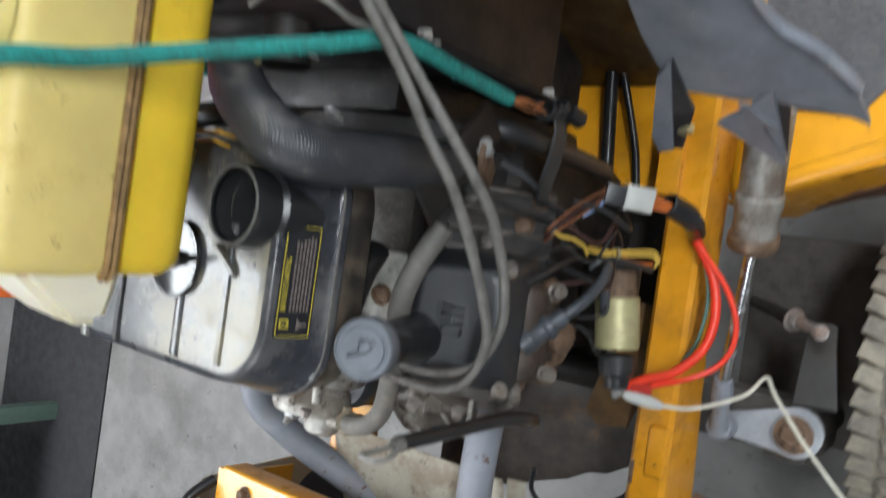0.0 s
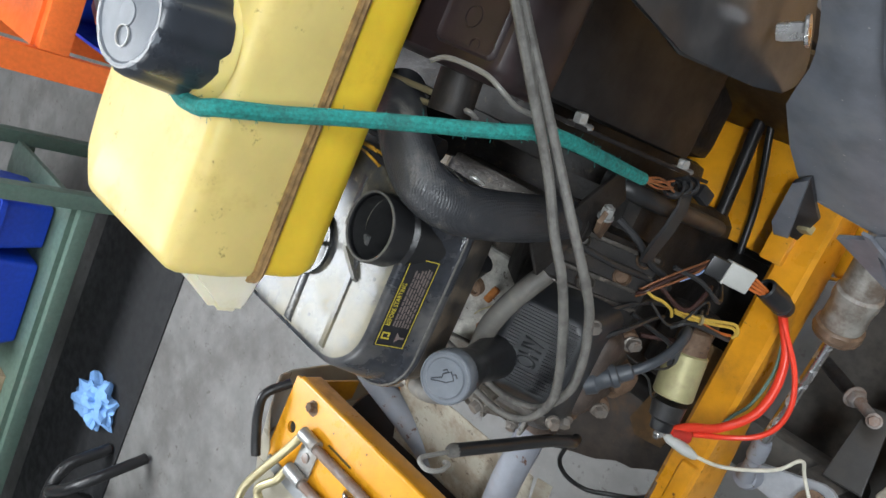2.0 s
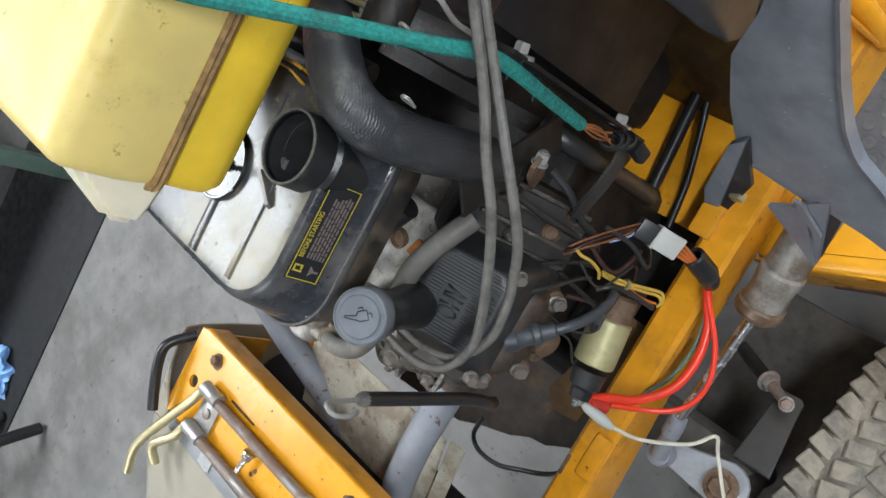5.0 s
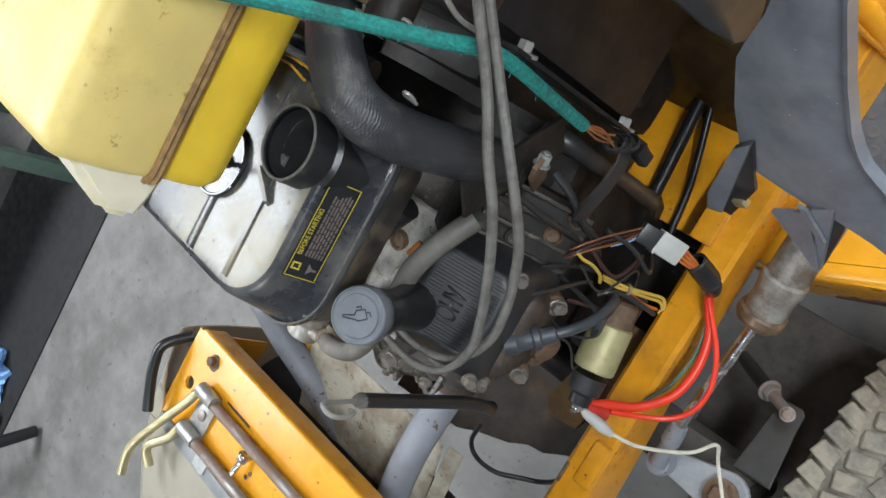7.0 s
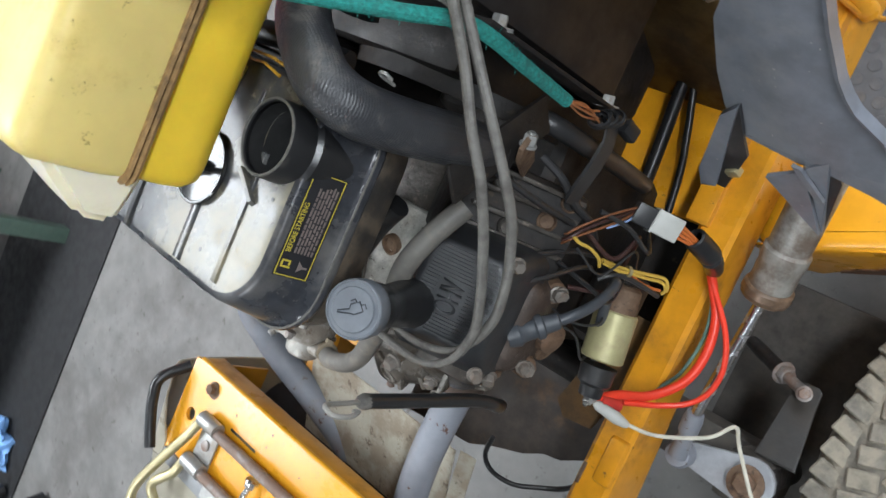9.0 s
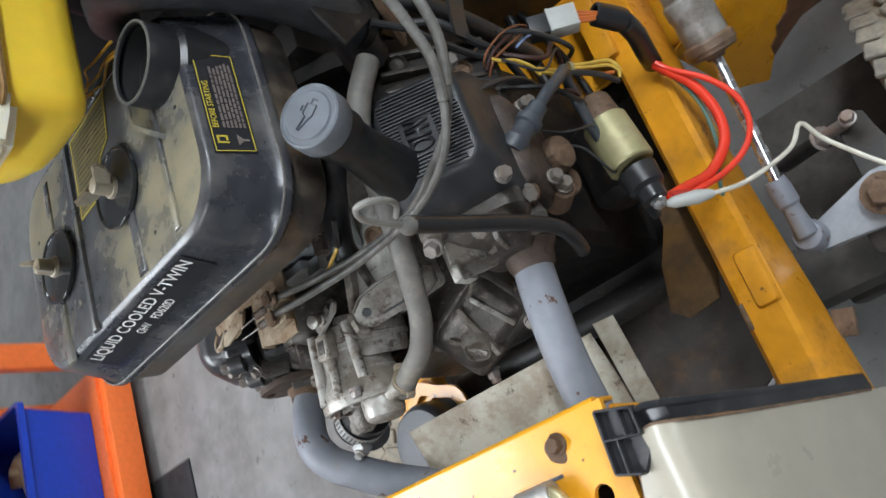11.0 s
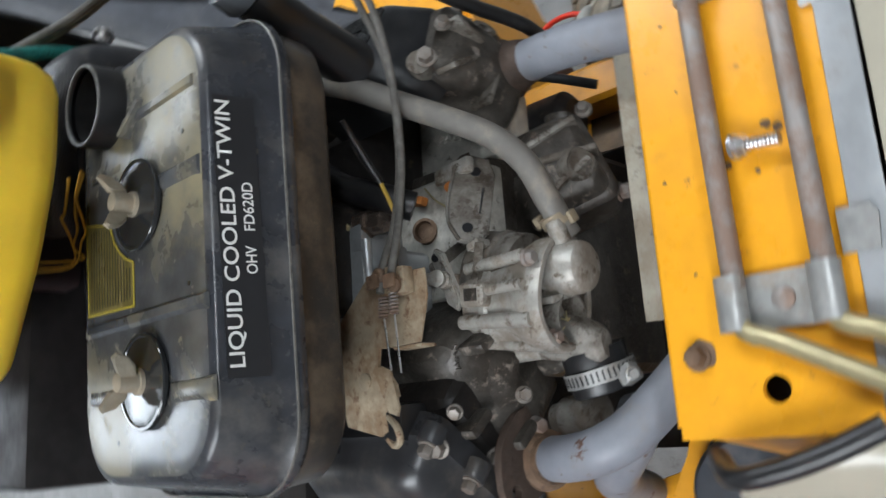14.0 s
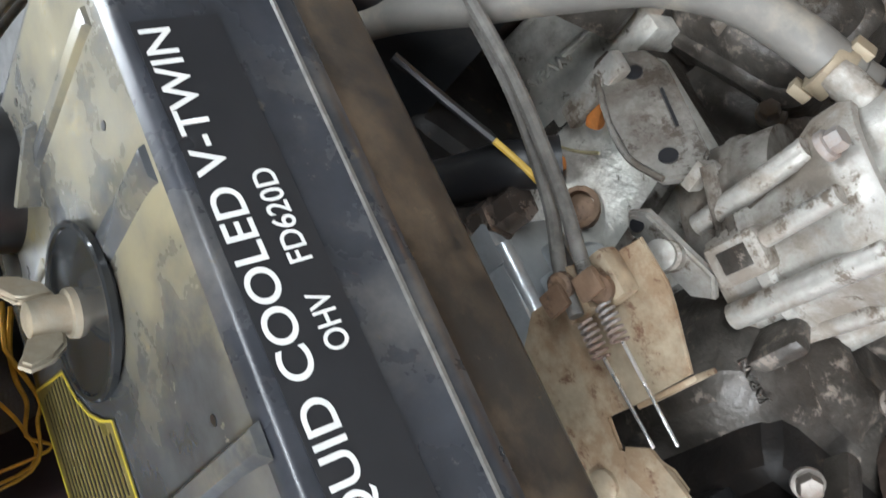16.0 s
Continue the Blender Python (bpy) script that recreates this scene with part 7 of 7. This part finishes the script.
for s_ in (-1, 1):
    x = -0.110 if s_ < 0 else 0.109
    br = part("clamp_bracket", box(B(), (x, 0.339, 0.9585), (0.034, 0.056, 0.003), bevel=0.001), zinc, fp)
    for y in (0.311, 0.367):
        part("clamp_sleeve", lathe(B(), (x - 0.017, y + 0.001, 0.9665), (1, 0, 0), [(0, 0.0094), (0.034, 0.0094)], 20), zinc, br)
    if s_ > 0:
        part("rivet", lathe(B(), (x, 0.341, 0.96), (0, 0, 1), [(0, 0.007), (0.002, 0.007), (0.003, 0.0045)], 16), rust_rod, br)
    else:
        part("hole_rim", lathe(B(), (x, 0.341, 0.96), (0, 0, 1), [(0, 0.0065), (0.0012, 0.0063), (0.0012, 0.005), (0.0003, 0.0046)], 20, (True, False)), zinc, br)
        # the hole's darkness is a black disc on the bracket
        part("open_hole", lathe(B(), (x, 0.341, 0.9602), (0, 0, 1), [(0, 0.0046), (0.0004, 0.0046)], 20), decal_black, br)
    part("slot_tab", prism(B(), [(0, 0), (0.026, 0), (0.026, 0.018), (0.02, 0.022), (0, 0.02)], frame_at((x - s_ * 0.02, 0.377, 0.9556), (-s_, 0, 0.04), (0, 1, 0)), 0.003 * -s_), zinc, br)
wb = part("wing_bolt", bolt(B(), (0.012, 0.328, 0.965), (0.12, 1, 0.1), 0.012, 0.007, 0.008), steel, fp)
bm = B()
for i_ in range(8):
    lathe(bm, V((0.012, 0.328, 0.965)) + V((0.12, 1, 0.1)).normalized() * (0.008 + 0.0026 * i_), V((0.12, 1, 0.1)), [(0, 0.0034), (0.0013, 0.004), (0.0026, 0.0034)], 12)
part("thread", bm, steel, wb)
for x, y, r_ in ((0.004, 0.352, 0.003), (0.02, 0.318, 0.0025)):
    part("rust_pit", lathe(B(), (x, y, 0.9555), (0, 0, 1), [(0, r_), (0.0006, r_)], 10), rusty, fp)

fp.location.y += 0.004

# cream hood tipped forward, with its black seal and rusty inner sheet
hd = thing("hood", (0, 0.5, 0.85), "cream painted hood tipped forward, torn and rusty at its edge", "hood")


def hood_z(x, y, left=False):
    """Height of the hood's skin over the plan."""
    pts = ((0.0, 0.965), (0.175, 0.966), (0.215, 0.975), (0.235, 0.984), (0.247, 0.983), (0.258, 0.966), (0.27, 0.915), (0.28, 0.85), (0.29, 0.785), (0.298, 0.71), (0.306, 0.6)) if left else ((0.0, 0.965), (0.175, 0.966), (0.215, 0.974), (0.25, 0.972), (0.28, 0.952), (0.31, 0.89), (0.33, 0.8), (0.342, 0.68))
    for (xa, za), (xb, zb) in zip(pts, pts[1:]):
        if xa <= x <= xb + 1e-6:
            v_ = max(0.0, (y - 0.3) / 0.6)
            return za + (zb - za) * (x - xa) / (xb - xa) - 0.3 * v_ * v_ - 0.03 * v_
    return 0.6 if left else 0.68


INNER = ((0.217, 0.301), (0.211, 0.312), (0.203, 0.33), (0.192, 0.359), (0.184, 0.379), (0.181, 0.386), (0.189, 0.391), (0.1905, 0.398), (0.187, 0.403), (0.175, 0.4055), (0.15, 0.407), (0.12, 0.408), (0.09, 0.4085), (0.05, 0.409), (0.0, 0.4092), (0.0, 0.45), (0.0, 0.5), (0.0, 0.58), (0.0, 0.66), (0.0, 0.76), (0.0, 0.9))
bm = B()
for s_ in (-1, 1):
    layers = []
    for lift in (0.0, -0.0025):
        rows = []
        for k_, (xi, yi) in enumerate(INNER):
            if s_ > 0 and 5 <= k_ <= 10:
                xi = 0.183
            row = []
            for c_ in range(17):
                x_ = xi + ((0.306 if s_ < 0 else 0.342) - xi) * c_ / 16
                y_ = yi + 0.035 * max(0.0, (x_ - 0.24) / 0.1) * max(0.0, 1 - k_ / 10)
                row.append(bm.verts.new((s_ * x_, y_, hood_z(x_, y_, s_ < 0) + lift - (0.9 * max(0.0, x_ - 0.2) if s_ > 0 else 0.0))))
            rows.append(row)
        for ra, rb_ in zip(rows, rows[1:]):
            for c_ in range(16):
                bm.faces.new((ra[c_], ra[c_ + 1], rb_[c_ + 1], rb_[c_]))
        layers.append(rows)
    top_, low_ = layers
    for k_ in range(len(INNER) - 1):
        if INNER[k_][0] > 0:
            bm.faces.new((top_[k_][0], top_[k_ + 1][0], low_[k_ + 1][0], low_[k_][0]))
        bm.faces.new((top_[k_][16], top_[k_ + 1][16], low_[k_ + 1][16], low_[k_][16]))
    for c_ in range(16):
        bm.faces.new((top_[0][c_], top_[0][c_ + 1], low_[0][c_ + 1], low_[0][c_]))
        bm.faces.new((top_[-1][c_], top_[-1][c_ + 1], low_[-1][c_ + 1], low_[-1][c_]))
bmesh.ops.remove_doubles(bm, verts=bm.verts, dist=1e-5)
part("skin", bm, cream, hd, smooth=50)
part("torn_flap", prism(B(), [(0, 0), (0.012, -0.002), (0.018, 0.004), (0.01, 0.008), (0.002, 0.007)], frame_at((-0.19, 0.398, 0.972), (1, 0.2, -0.1), (0, 1, 0.1)), 0.0015), rusty, hd, "curled rusty flap at the tear")
rnd = random.Random(12)
rim = [(-0.187, 0.4105), (-0.15, 0.4105), (-0.11, 0.411), (-0.074, 0.4112)]
for k in range(26):
    t_ = radians(-8 + 182 * k / 25)
    rr_ = 1.0 + rnd.uniform(-0.13, 0.13)
    rim.append((-0.131 + 0.056 * math.cos(t_) * rr_, 0.418 + 0.075 * max(0.0, math.sin(t_)) * rr_))
bm = B()
top_ = [bm.verts.new((x_, y_, hood_z(-x_, y_) + 0.0012)) for x_, y_ in rim]
low_ = [bm.verts.new((x_, y_, hood_z(-x_, y_) - 0.001)) for x_, y_ in rim]
bm.faces.new(top_)
for i_ in range(len(rim)):
    bm.faces.new((top_[i_], top_[(i_ + 1) % len(rim)], low_[(i_ + 1) % len(rim)], low_[i_]))
part("rust_patch", bm, surf("flaking rust-brown sheet", (0.17, 0.075, 0.035), 0.8, 0.1, var=0.4, scale=40, bump=0.5, dirt=(0.3, 0.13, 0.05), dirt_amt=0.4, dirt_scale=26, grit=(0.06, 0.04, 0.03), grit_scale=70, grit_amt=0.35), hd, "rust-brown flaking patch", 0)
for x_, y_, r_, q_ in ((-0.108, 0.424, 0.007, 1), (-0.095, 0.4185, 0.0045, 2), (-0.124, 0.429, 0.004, 3), (-0.116, 0.4165, 0.006, 4)):
    rq_ = random.Random(q_)
    wob = [rq_.uniform(0.45, 1.3) for i in range(15)]
    part("paint_flake", lathe(B(), (x_, y_, hood_z(-x_, y_) + 0.001), (0, 0.05, 1), [(0, r_), (0.0009, r_ * 0.96)], 15, (True, True), lambda i: wob[i]), cream, hd)
part("inner_rail", box(B(), (0, 0.3975, 0.954), (0.36, 0.02, 0.006), Matrix.Rotation(-0.2, 3, "X"), 0.002), surf("dull grey sheet", (0.3, 0.31, 0.32), 0.5, 0.3, var=0.15, scale=40, bump=0.15, dirt=(0.14, 0.12, 0.1), dirt_amt=0.35, dirt_scale=20), hd)
part("edge_bead", tube(B(), [(x_, 0.301 + 0.035 * max(0.0, (x_ - 0.24) / 0.1), hood_z(x_, 0.301) - 0.9 * max(0.0, x_ - 0.2)) for x_ in (0.217, 0.235, 0.25, 0.265, 0.28, 0.295, 0.31, 0.325, 0.34)], 0.0022, 8), cream, hd)
part("edge_bead", tube(B(), [(-x_, 0.301 + 0.035 * max(0.0, (x_ - 0.24) / 0.1), hood_z(x_, 0.301, True) - 0.001) for x_ in (0.217, 0.226, 0.235, 0.247, 0.258, 0.27, 0.28, 0.29, 0.298)], 0.0011, 8), rusty, hd)
part("edge_rust", tube(B(), [(-x_, y_, hood_z(x_, y_, True) - 0.0012) for x_, y_ in INNER[:6]], 0.0013, 8), rusty, hd, "rusty cut edge")
# ribbed plastic corner and strip under the hood's rear edge
m4 = frame_at((0, 0, 0.9735), (1, 0, 0), (0, 1, 0))
sc = part("seal_corner", prism(B(), [(-x_, y_) for x_, y_ in ((0.196, 0.2775), (0.224, 0.2845), (0.226, 0.312), (0.214, 0.328), (0.194, 0.3225))], m4, 0.004, 0.0008), seal_black, hd, "ribbed black plastic corner")
for (xa, ya), (xb, yb) in (((0.196, 0.2775), (0.224, 0.2845)), ((0.196, 0.2775), (0.194, 0.3225)), ((0.194, 0.3225), (0.214, 0.328)), ((0.195, 0.299), (0.224, 0.3035)), ((0.2135, 0.282), (0.213, 0.302)), ((0.205, 0.301), (0.204, 0.325)), ((0.224, 0.2845), (0.224, 0.3035))):
    d_ = V((xa - xb, yb - ya, 0))
    part("seal_rib", box(B(), (-(xa + xb) / 2, (ya + yb) / 2, 0.9795), (d_.length, 0.0022, 0.01), Matrix.Rotation(math.atan2(d_.y, d_.x), 3, "Z"), 0.0006, 1), seal_black, sc)
bm = B()
rows = []
for x_ in (0.222, 0.235, 0.247, 0.258, 0.27, 0.28, 0.29, 0.298):
    y_ = 0.302 + 0.035 * max(0.0, (x_ - 0.24) / 0.1)
    z_ = hood_z(x_, 0.302, True)
    rows.append([V((-x_, y_ + dy, z_ + dz)) for dy, dz in ((-0.0165, -0.006), (-0.0165, 0.002), (-0.0145, 0.0035), (-0.0125, 0.002), (-0.011, -0.004), (-0.002, -0.006), (-0.002, -0.01))])
loft(bm, rows)
part("seal_strip", bm, seal_black, hd, "black plastic sealing strip")
solid("rubber_trim", tube(B(), [(0.2, 0.285, 0.95), (0.21, 0.308, 0.979), (0.206, 0.335, 0.982), (0.196, 0.365, 0.979), (0.184, 0.392, 0.976)], 0.007, 12), rubber, "black rubber trim along the hood's cut-out", "trim")

# ---- starter solenoid, leads and loom ----
so = thing("starter_solenoid", (-0.215, 0.03, 0.76), "yellow passivated starter solenoid with a black end", "solenoid")
sa, sb_ = V((-0.209, -0.012, 0.768)), V((-0.217, 0.052, 0.766))
sd = (sb_ - sa).normalized()
part("can", lathe(B(), sa, sd, [(0, 0.0225), (0.002, 0.0245), (0.055, 0.0245), (0.057, 0.023)], 32), can_cream, so)
part("rear_cap", lathe(B(), sa - sd * 0.03, sd, [(0, 0.016), (0.004, 0.02), (0.03, 0.0215)], 24), rusty, so)
part("end_cap", lathe(B(), sb_, sd, [(0, 0.021), (0.02, 0.019), (0.024, 0.014), (0.036, 0.013)], 24), rubber, so)
part("terminal", bolt(B(), (-0.222, 0.09, 0.762), (-0.1, 0.6, 0.6), 0.011, 0.007, 0.008, 0.005), steel, so)
part("starter_body", lathe(B(), (-0.165, -0.05, 0.69), (0, 1, 0), [(0, 0.03), (0.005, 0.034), (0.085, 0.034), (0.095, 0.022)], 28), grime, so)
rl = thing("red_lead", (-0.25, 0.0, 0.68), "bright red battery lead", "battery lead", "battery leads")
part("wire", tube(B(), [(-0.25, -0.09, 0.66), (-0.258, -0.075, 0.655), (-0.274, -0.046, 0.65), (-0.283, -0.004, 0.652), (-0.279, 0.036, 0.664), (-0.258, 0.067, 0.69), (-0.237, 0.078, 0.722), (-0.226, 0.088, 0.75)], 0.0058, 12), red_wire, rl)
part("boot", lathe(B(), (-0.24, 0.09, 0.722), (0.3, 0.0, 0.8), [(0, 0.008), (0.02, 0.0085), (0.03, 0.007)], 14), surf("red rubber boot", (0.45, 0.03, 0.02), 0.6, bump=0.05), rl)
solid("red_wire", tube(B(), [(-0.252, -0.09, 0.665), (-0.262, -0.074, 0.658), (-0.293, -0.037, 0.658), (-0.31, 0.0, 0.66), (-0.309, 0.033, 0.662), (-0.294, 0.057, 0.668), (-0.268, 0.074, 0.686), (-0.242, 0.085, 0.716)], 0.0034, 10), red_wire, "thin red charging wire", "wire", "battery leads")
solid("green_wire", tube(B(), [(-0.25, -0.085, 0.66), (-0.262, -0.06, 0.65), (-0.27, -0.02, 0.645), (-0.265, 0.03, 0.646), (-0.25, 0.06, 0.644), (-0.235, 0.1, 0.63)], 0.0024, 8), green_wire, "thin green-grey wire beside the red leads", "wire")
cl = thing("alligator_clip", (-0.235, 0.1, 0.75), "white test lead with an insulated alligator clip", "test lead")
part("clip_sleeve", lathe(B(), (-0.226, 0.094, 0.755), (-0.75, 0.15, -0.45), [(0, 0.003), (0.006, 0.006), (0.03, 0.0075), (0.042, 0.005), (0.046, 0.003)], 14), white_plastic, cl)
part("wire", tube(B(), [(-0.258, 0.101, 0.735), (-0.29, 0.1, 0.705), (-0.33, 0.08, 0.661), (-0.347, 0.057, 0.643), (-0.357, 0.08, 0.622), (-0.4, 0.14, 0.6), (-0.46, 0.2, 0.58), (-0.55, 0.24, 0.55)], 0.0024, 8), white_wire, cl)
cn = thing("wire_connector", (-0.24, -0.115, 0.79), "off-white multi-pin wire connector", "connector")
m3 = Matrix((V((-0.75, 0.05, -0.65)).normalized(), V((0.1, 1, 0)).normalized(), V((-0.65, 0, 0.75)))).transposed()
part("housing", box(B(), (-0.231, -0.119, 0.802), (0.03, 0.026, 0.018), m3, 0.002), white_plastic, cn)
part("plug", box(B(), (-0.2115, -0.1195, 0.8185), (0.024, 0.023, 0.016), m3, 0.002), cable_black, cn)
part("plug_rim", box(B(), (-0.2195, -0.1193, 0.8117), (0.003, 0.0275, 0.0195), m3, 0.001), white_plastic, cn)
for i in range(4):
    part("tail_wire", tube(B(), [(-0.242, -0.126 + i * 0.0045, 0.791), (-0.25, -0.122 + i * 0.0035, 0.782), (-0.259, -0.117 + i * 0.002, 0.77), (-0.266, -0.11, 0.74)], 0.0018, 6, 4), orange_wire, cn)
part("loom_sleeve", lathe(B(), (-0.254, -0.1195, 0.773), (-0.5, 0.35, -1), [(0.0, 0.0085), (-0.002, 0.0105), (0.0, 0.0125), (0.012, 0.013), (0.03, 0.013), (0.036, 0.0115), (0.038, 0.006)], 24, (False, True)), rubber, cn)
part("sleeve_run", tube(B(), [(-0.268, -0.107, 0.742), (-0.264, -0.104, 0.715), (-0.254, -0.1, 0.68), (-0.246, -0.098, 0.65)], 0.0115, 14), rubber, cn)
LOOM = (
    ([(-0.204, -0.121, 0.826), (-0.205, -0.112, 0.848), (-0.2, -0.098, 0.872), (-0.193, -0.082, 0.892), (-0.189, -0.072, 0.9), (-0.18, -0.064, 0.9)], maroon_wire, 0.0019),
    ([(-0.203, -0.118, 0.826), (-0.206, -0.108, 0.846), (-0.201, -0.093, 0.868), (-0.193, -0.078, 0.888), (-0.188, -0.069, 0.897), (-0.178, -0.06, 0.895)], tan_wire, 0.0014),
    ([(-0.205, -0.124, 0.828), (-0.206, -0.116, 0.852), (-0.201, -0.102, 0.878), (-0.192, -0.084, 0.898), (-0.186, -0.073, 0.905), (-0.18, -0.07, 0.9)], tan_wire, 0.0012),
    ([(-0.204, -0.115, 0.824), (-0.206, -0.107, 0.838), (-0.203, -0.099, 0.85), (-0.198, -0.092, 0.858)], blue_wire, 0.0013),
    ([(-0.189, -0.072, 0.9), (-0.194, -0.068, 0.89), (-0.201, -0.067, 0.879), (-0.206, -0.061, 0.862), (-0.206, -0.053, 0.852)], yellow_wire, 0.0019),
    ([(-0.206, -0.061, 0.852), (-0.213, -0.06, 0.83), (-0.222, -0.061, 0.82), (-0.232, -0.064, 0.796), (-0.243, -0.067, 0.772), (-0.247, -0.061, 0.764), (-0.246, -0.055, 0.758)], yellow_wire, 0.0019),
    ([(-0.206, -0.058, 0.848), (-0.214, -0.056, 0.826), (-0.223, -0.058, 0.816), (-0.233, -0.06, 0.792), (-0.242, -0.062, 0.77), (-0.245, -0.056, 0.76), (-0.242, -0.05, 0.757)], yellow_wire, 0.0019),
    ([(-0.222, -0.06, 0.818), (-0.229, -0.054, 0.8), (-0.236, -0.052, 0.783), (-0.243, -0.053, 0.768)], orange_wire, 0.0017),
    ([(-0.205, -0.04, 0.84), (-0.213, -0.048, 0.836), (-0.222, -0.053, 0.82), (-0.235, -0.05, 0.79), (-0.24, -0.046, 0.76)], cable_black, 0.003),
    ([(-0.165, 0.015, 0.99), (-0.19, -0.012, 0.96), (-0.2, -0.032, 0.92), (-0.2, -0.045, 0.88), (-0.197, -0.048, 0.85)], cable_black, 0.0026))
for pts, mt, r_ in LOOM:
    tint = "yellow" if mt is yellow_wire else "orange" if mt is orange_wire else "faded brown" if mt is tan_wire else "pale blue" if mt is blue_wire else "black" if mt is cable_black else "dark red"
    solid("loom_wire", tube(B(), pts, r_, 8), mt, "thin " + tint + " insulated loom wire beside the solenoid", "wire", "loom wires")
solid("cable_tie", lathe(B(), (-0.2225, -0.0595, 0.8185), (-0.45, -0.1, -0.85), [(-0.002, 0.0045), (-0.002, 0.006), (0.002, 0.006), (0.002, 0.0045)], 14, (False, False)), zinc_yellow, "tan tape band round the yellow wires", "cable tie")

for p_ in [(-0.2, -0.031, 0.991), (-0.2, -0.014, 0.89), (-0.2, 0.068, 0.899), (-0.2, 0.079, 0.979)]:
    part("head_stud", bolt(B(), p_, (-0.85, 0.15, 0.5), 0.0105, 0.007, 0.0075), bolt_dull, eg)
rnd = random.Random(21)
for k in range(7):
    y_ = -0.105 + 0.021 * k
    a_, z_ = rnd.uniform(-0.2, -0.175), rnd.uniform(0.84, 0.9)
    pts = [(a_, y_, z_), (a_ - 0.02 + rnd.uniform(-0.01, 0.006), y_ + rnd.uniform(-0.01, 0.02), z_ - 0.035), (a_ - 0.025 + rnd.uniform(-0.012, 0.01), y_ + rnd.uniform(-0.02, 0.03), z_ - 0.075), (a_ - 0.01 + rnd.uniform(-0.01, 0.01), y_ + rnd.uniform(-0.03, 0.03), z_ - 0.12)]
    mt = (cable_black, maroon_wire, cable_black, rubber, maroon_wire, cable_black)[k % 6]
    solid("loom_wire", tube(B(), pts, rnd.choice((0.0014, 0.0018, 0.0026)), 8), mt, "dark brown insulated loom wire beside the starter" if mt is maroon_wire else "black insulated loom wire beside the starter", "wire", "loom wires")
solid("crossover_pipe", tube(B(), [(-0.12, -0.163, 0.96), (-0.15, -0.161, 0.945), (-0.158, -0.158, 0.89), (-0.158, -0.157, 0.82), (-0.155, -0.153, 0.73)], 0.0105, 14), cable_black, "dark grey pipe behind the cable bracket", "pipe")
for pts, r_ in (([(-0.16, -0.098, 1.02), (-0.172, -0.092, 0.985), (-0.174, -0.088, 0.955), (-0.178, -0.083, 0.9), (-0.19, -0.08, 0.865)], 0.0034), ([(-0.16, -0.02, 0.985), (-0.175, -0.028, 0.965), (-0.178, -0.043, 0.925), (-0.182, -0.056, 0.875), (-0.19, -0.06, 0.84)], 0.003), ([(-0.15, -0.13, 0.95), (-0.172, -0.118, 0.935), (-0.18, -0.1, 0.905), (-0.185, -0.09, 0.87), (-0.178, -0.075, 0.83)], 0.0042)):
    solid("loom_wire", tube(B(), pts, r_, 8), cable_black, "black insulated loom wire over the cylinder head", "wire", "loom wires")
cb_ = thing("clamp_bracket", (-0.18, -0.08, 0.9), "small rusty steel pipe bracket with a bolt", "bracket")
part("plate", prism(B(), [(-0.012, -0.05), (0.008, -0.05), (0.013, 0.005), (0.006, 0.022), (-0.01, 0.02), (-0.014, 0.0)], frame_at((-0.166, -0.125, 1.0), (0, 1, 0.3), (-0.3, -0.75, 0.5)), 0.005, 0.001), rusty, cb_)
part("hex_bolt", bolt(B(), (-0.168, -0.132, 1.008), (-0.2, -0.9, 0.4), 0.0115, 0.01, 0.0, 0.003), zinc, cb_)

yw = thing("tie_wire", (-0.03, 0.05, 1.0), "thin black wire with a yellow end over the manifold", "wire")
part("sheath", tube(B(), [(-0.075, 0.055, 1.05), (-0.052, 0.054, 1.03), (-0.03, 0.053, 1.01)], 0.0026, 8), rubber, yw)
part("yellow_end", tube(B(), [(-0.03, 0.053, 1.01), (-0.012, 0.057, 1.004), (0.007, 0.06, 0.998)], 0.0018, 8), yellow_wire, yw)

ty = thing("yellow_tape", (0.0, -0.11, 1.2), "frayed strip of yellow tape hanging under the tank", "tape")
rnd = random.Random(9)
for k in range(3):
    pts = [(-0.05 + 0.015 * i + rnd.uniform(-0.006, 0.006), -0.106 + 0.004 * (k % 2) + rnd.uniform(-0.004, 0.004), 1.192 + 0.008 * (k // 2) + rnd.uniform(-0.006, 0.006)) for i in range(6)]
    pts = pts + [(pts[-1][0] + 0.008, -0.108, 1.238)]
    part("strand", tube(B(), pts, lambda t_: 0.0014 * (1 - 0.5 * t_), 6, 5), surf("yellow tape plastic", (0.6, 0.33, 0.03), 0.5, var=0.25, scale=120, bump=0.3), ty)

# control lever at the tractor's right
lv = thing("control_lever", (0.3, -0.2, 1.0), "pale grey control lever with a black ribbed knob", "lever")
part("bar", tube(B(), [(0.36, -0.36, 1.0), (0.31, -0.23, 1.0), (0.25, -0.075, 0.985), (0.22, -0.03, 0.93)], 0.0125, 16), surf("dull pale lever paint", (0.44, 0.44, 0.4), 0.5, var=0.15, bump=0.1, dirt=(0.16, 0.13, 0.1), dirt_amt=0.45, dirt_scale=20), lv)
part("knob", lathe(B(), (0.36, -0.345, 1.0), (0.35, -0.93, 0.0), [(0, 0.02), (0.006, 0.027), (0.035, 0.027), (0.042, 0.02)], 36, (True, True), lambda i: 1.0 if i % 2 else 0.93), cap_black, lv)
part("post", tube(B(), [(0.35, -0.31, 0.985), (0.385, -0.32, 0.8), (0.42, -0.33, 0.55)], 0.02, 16), pipe_grey, lv)
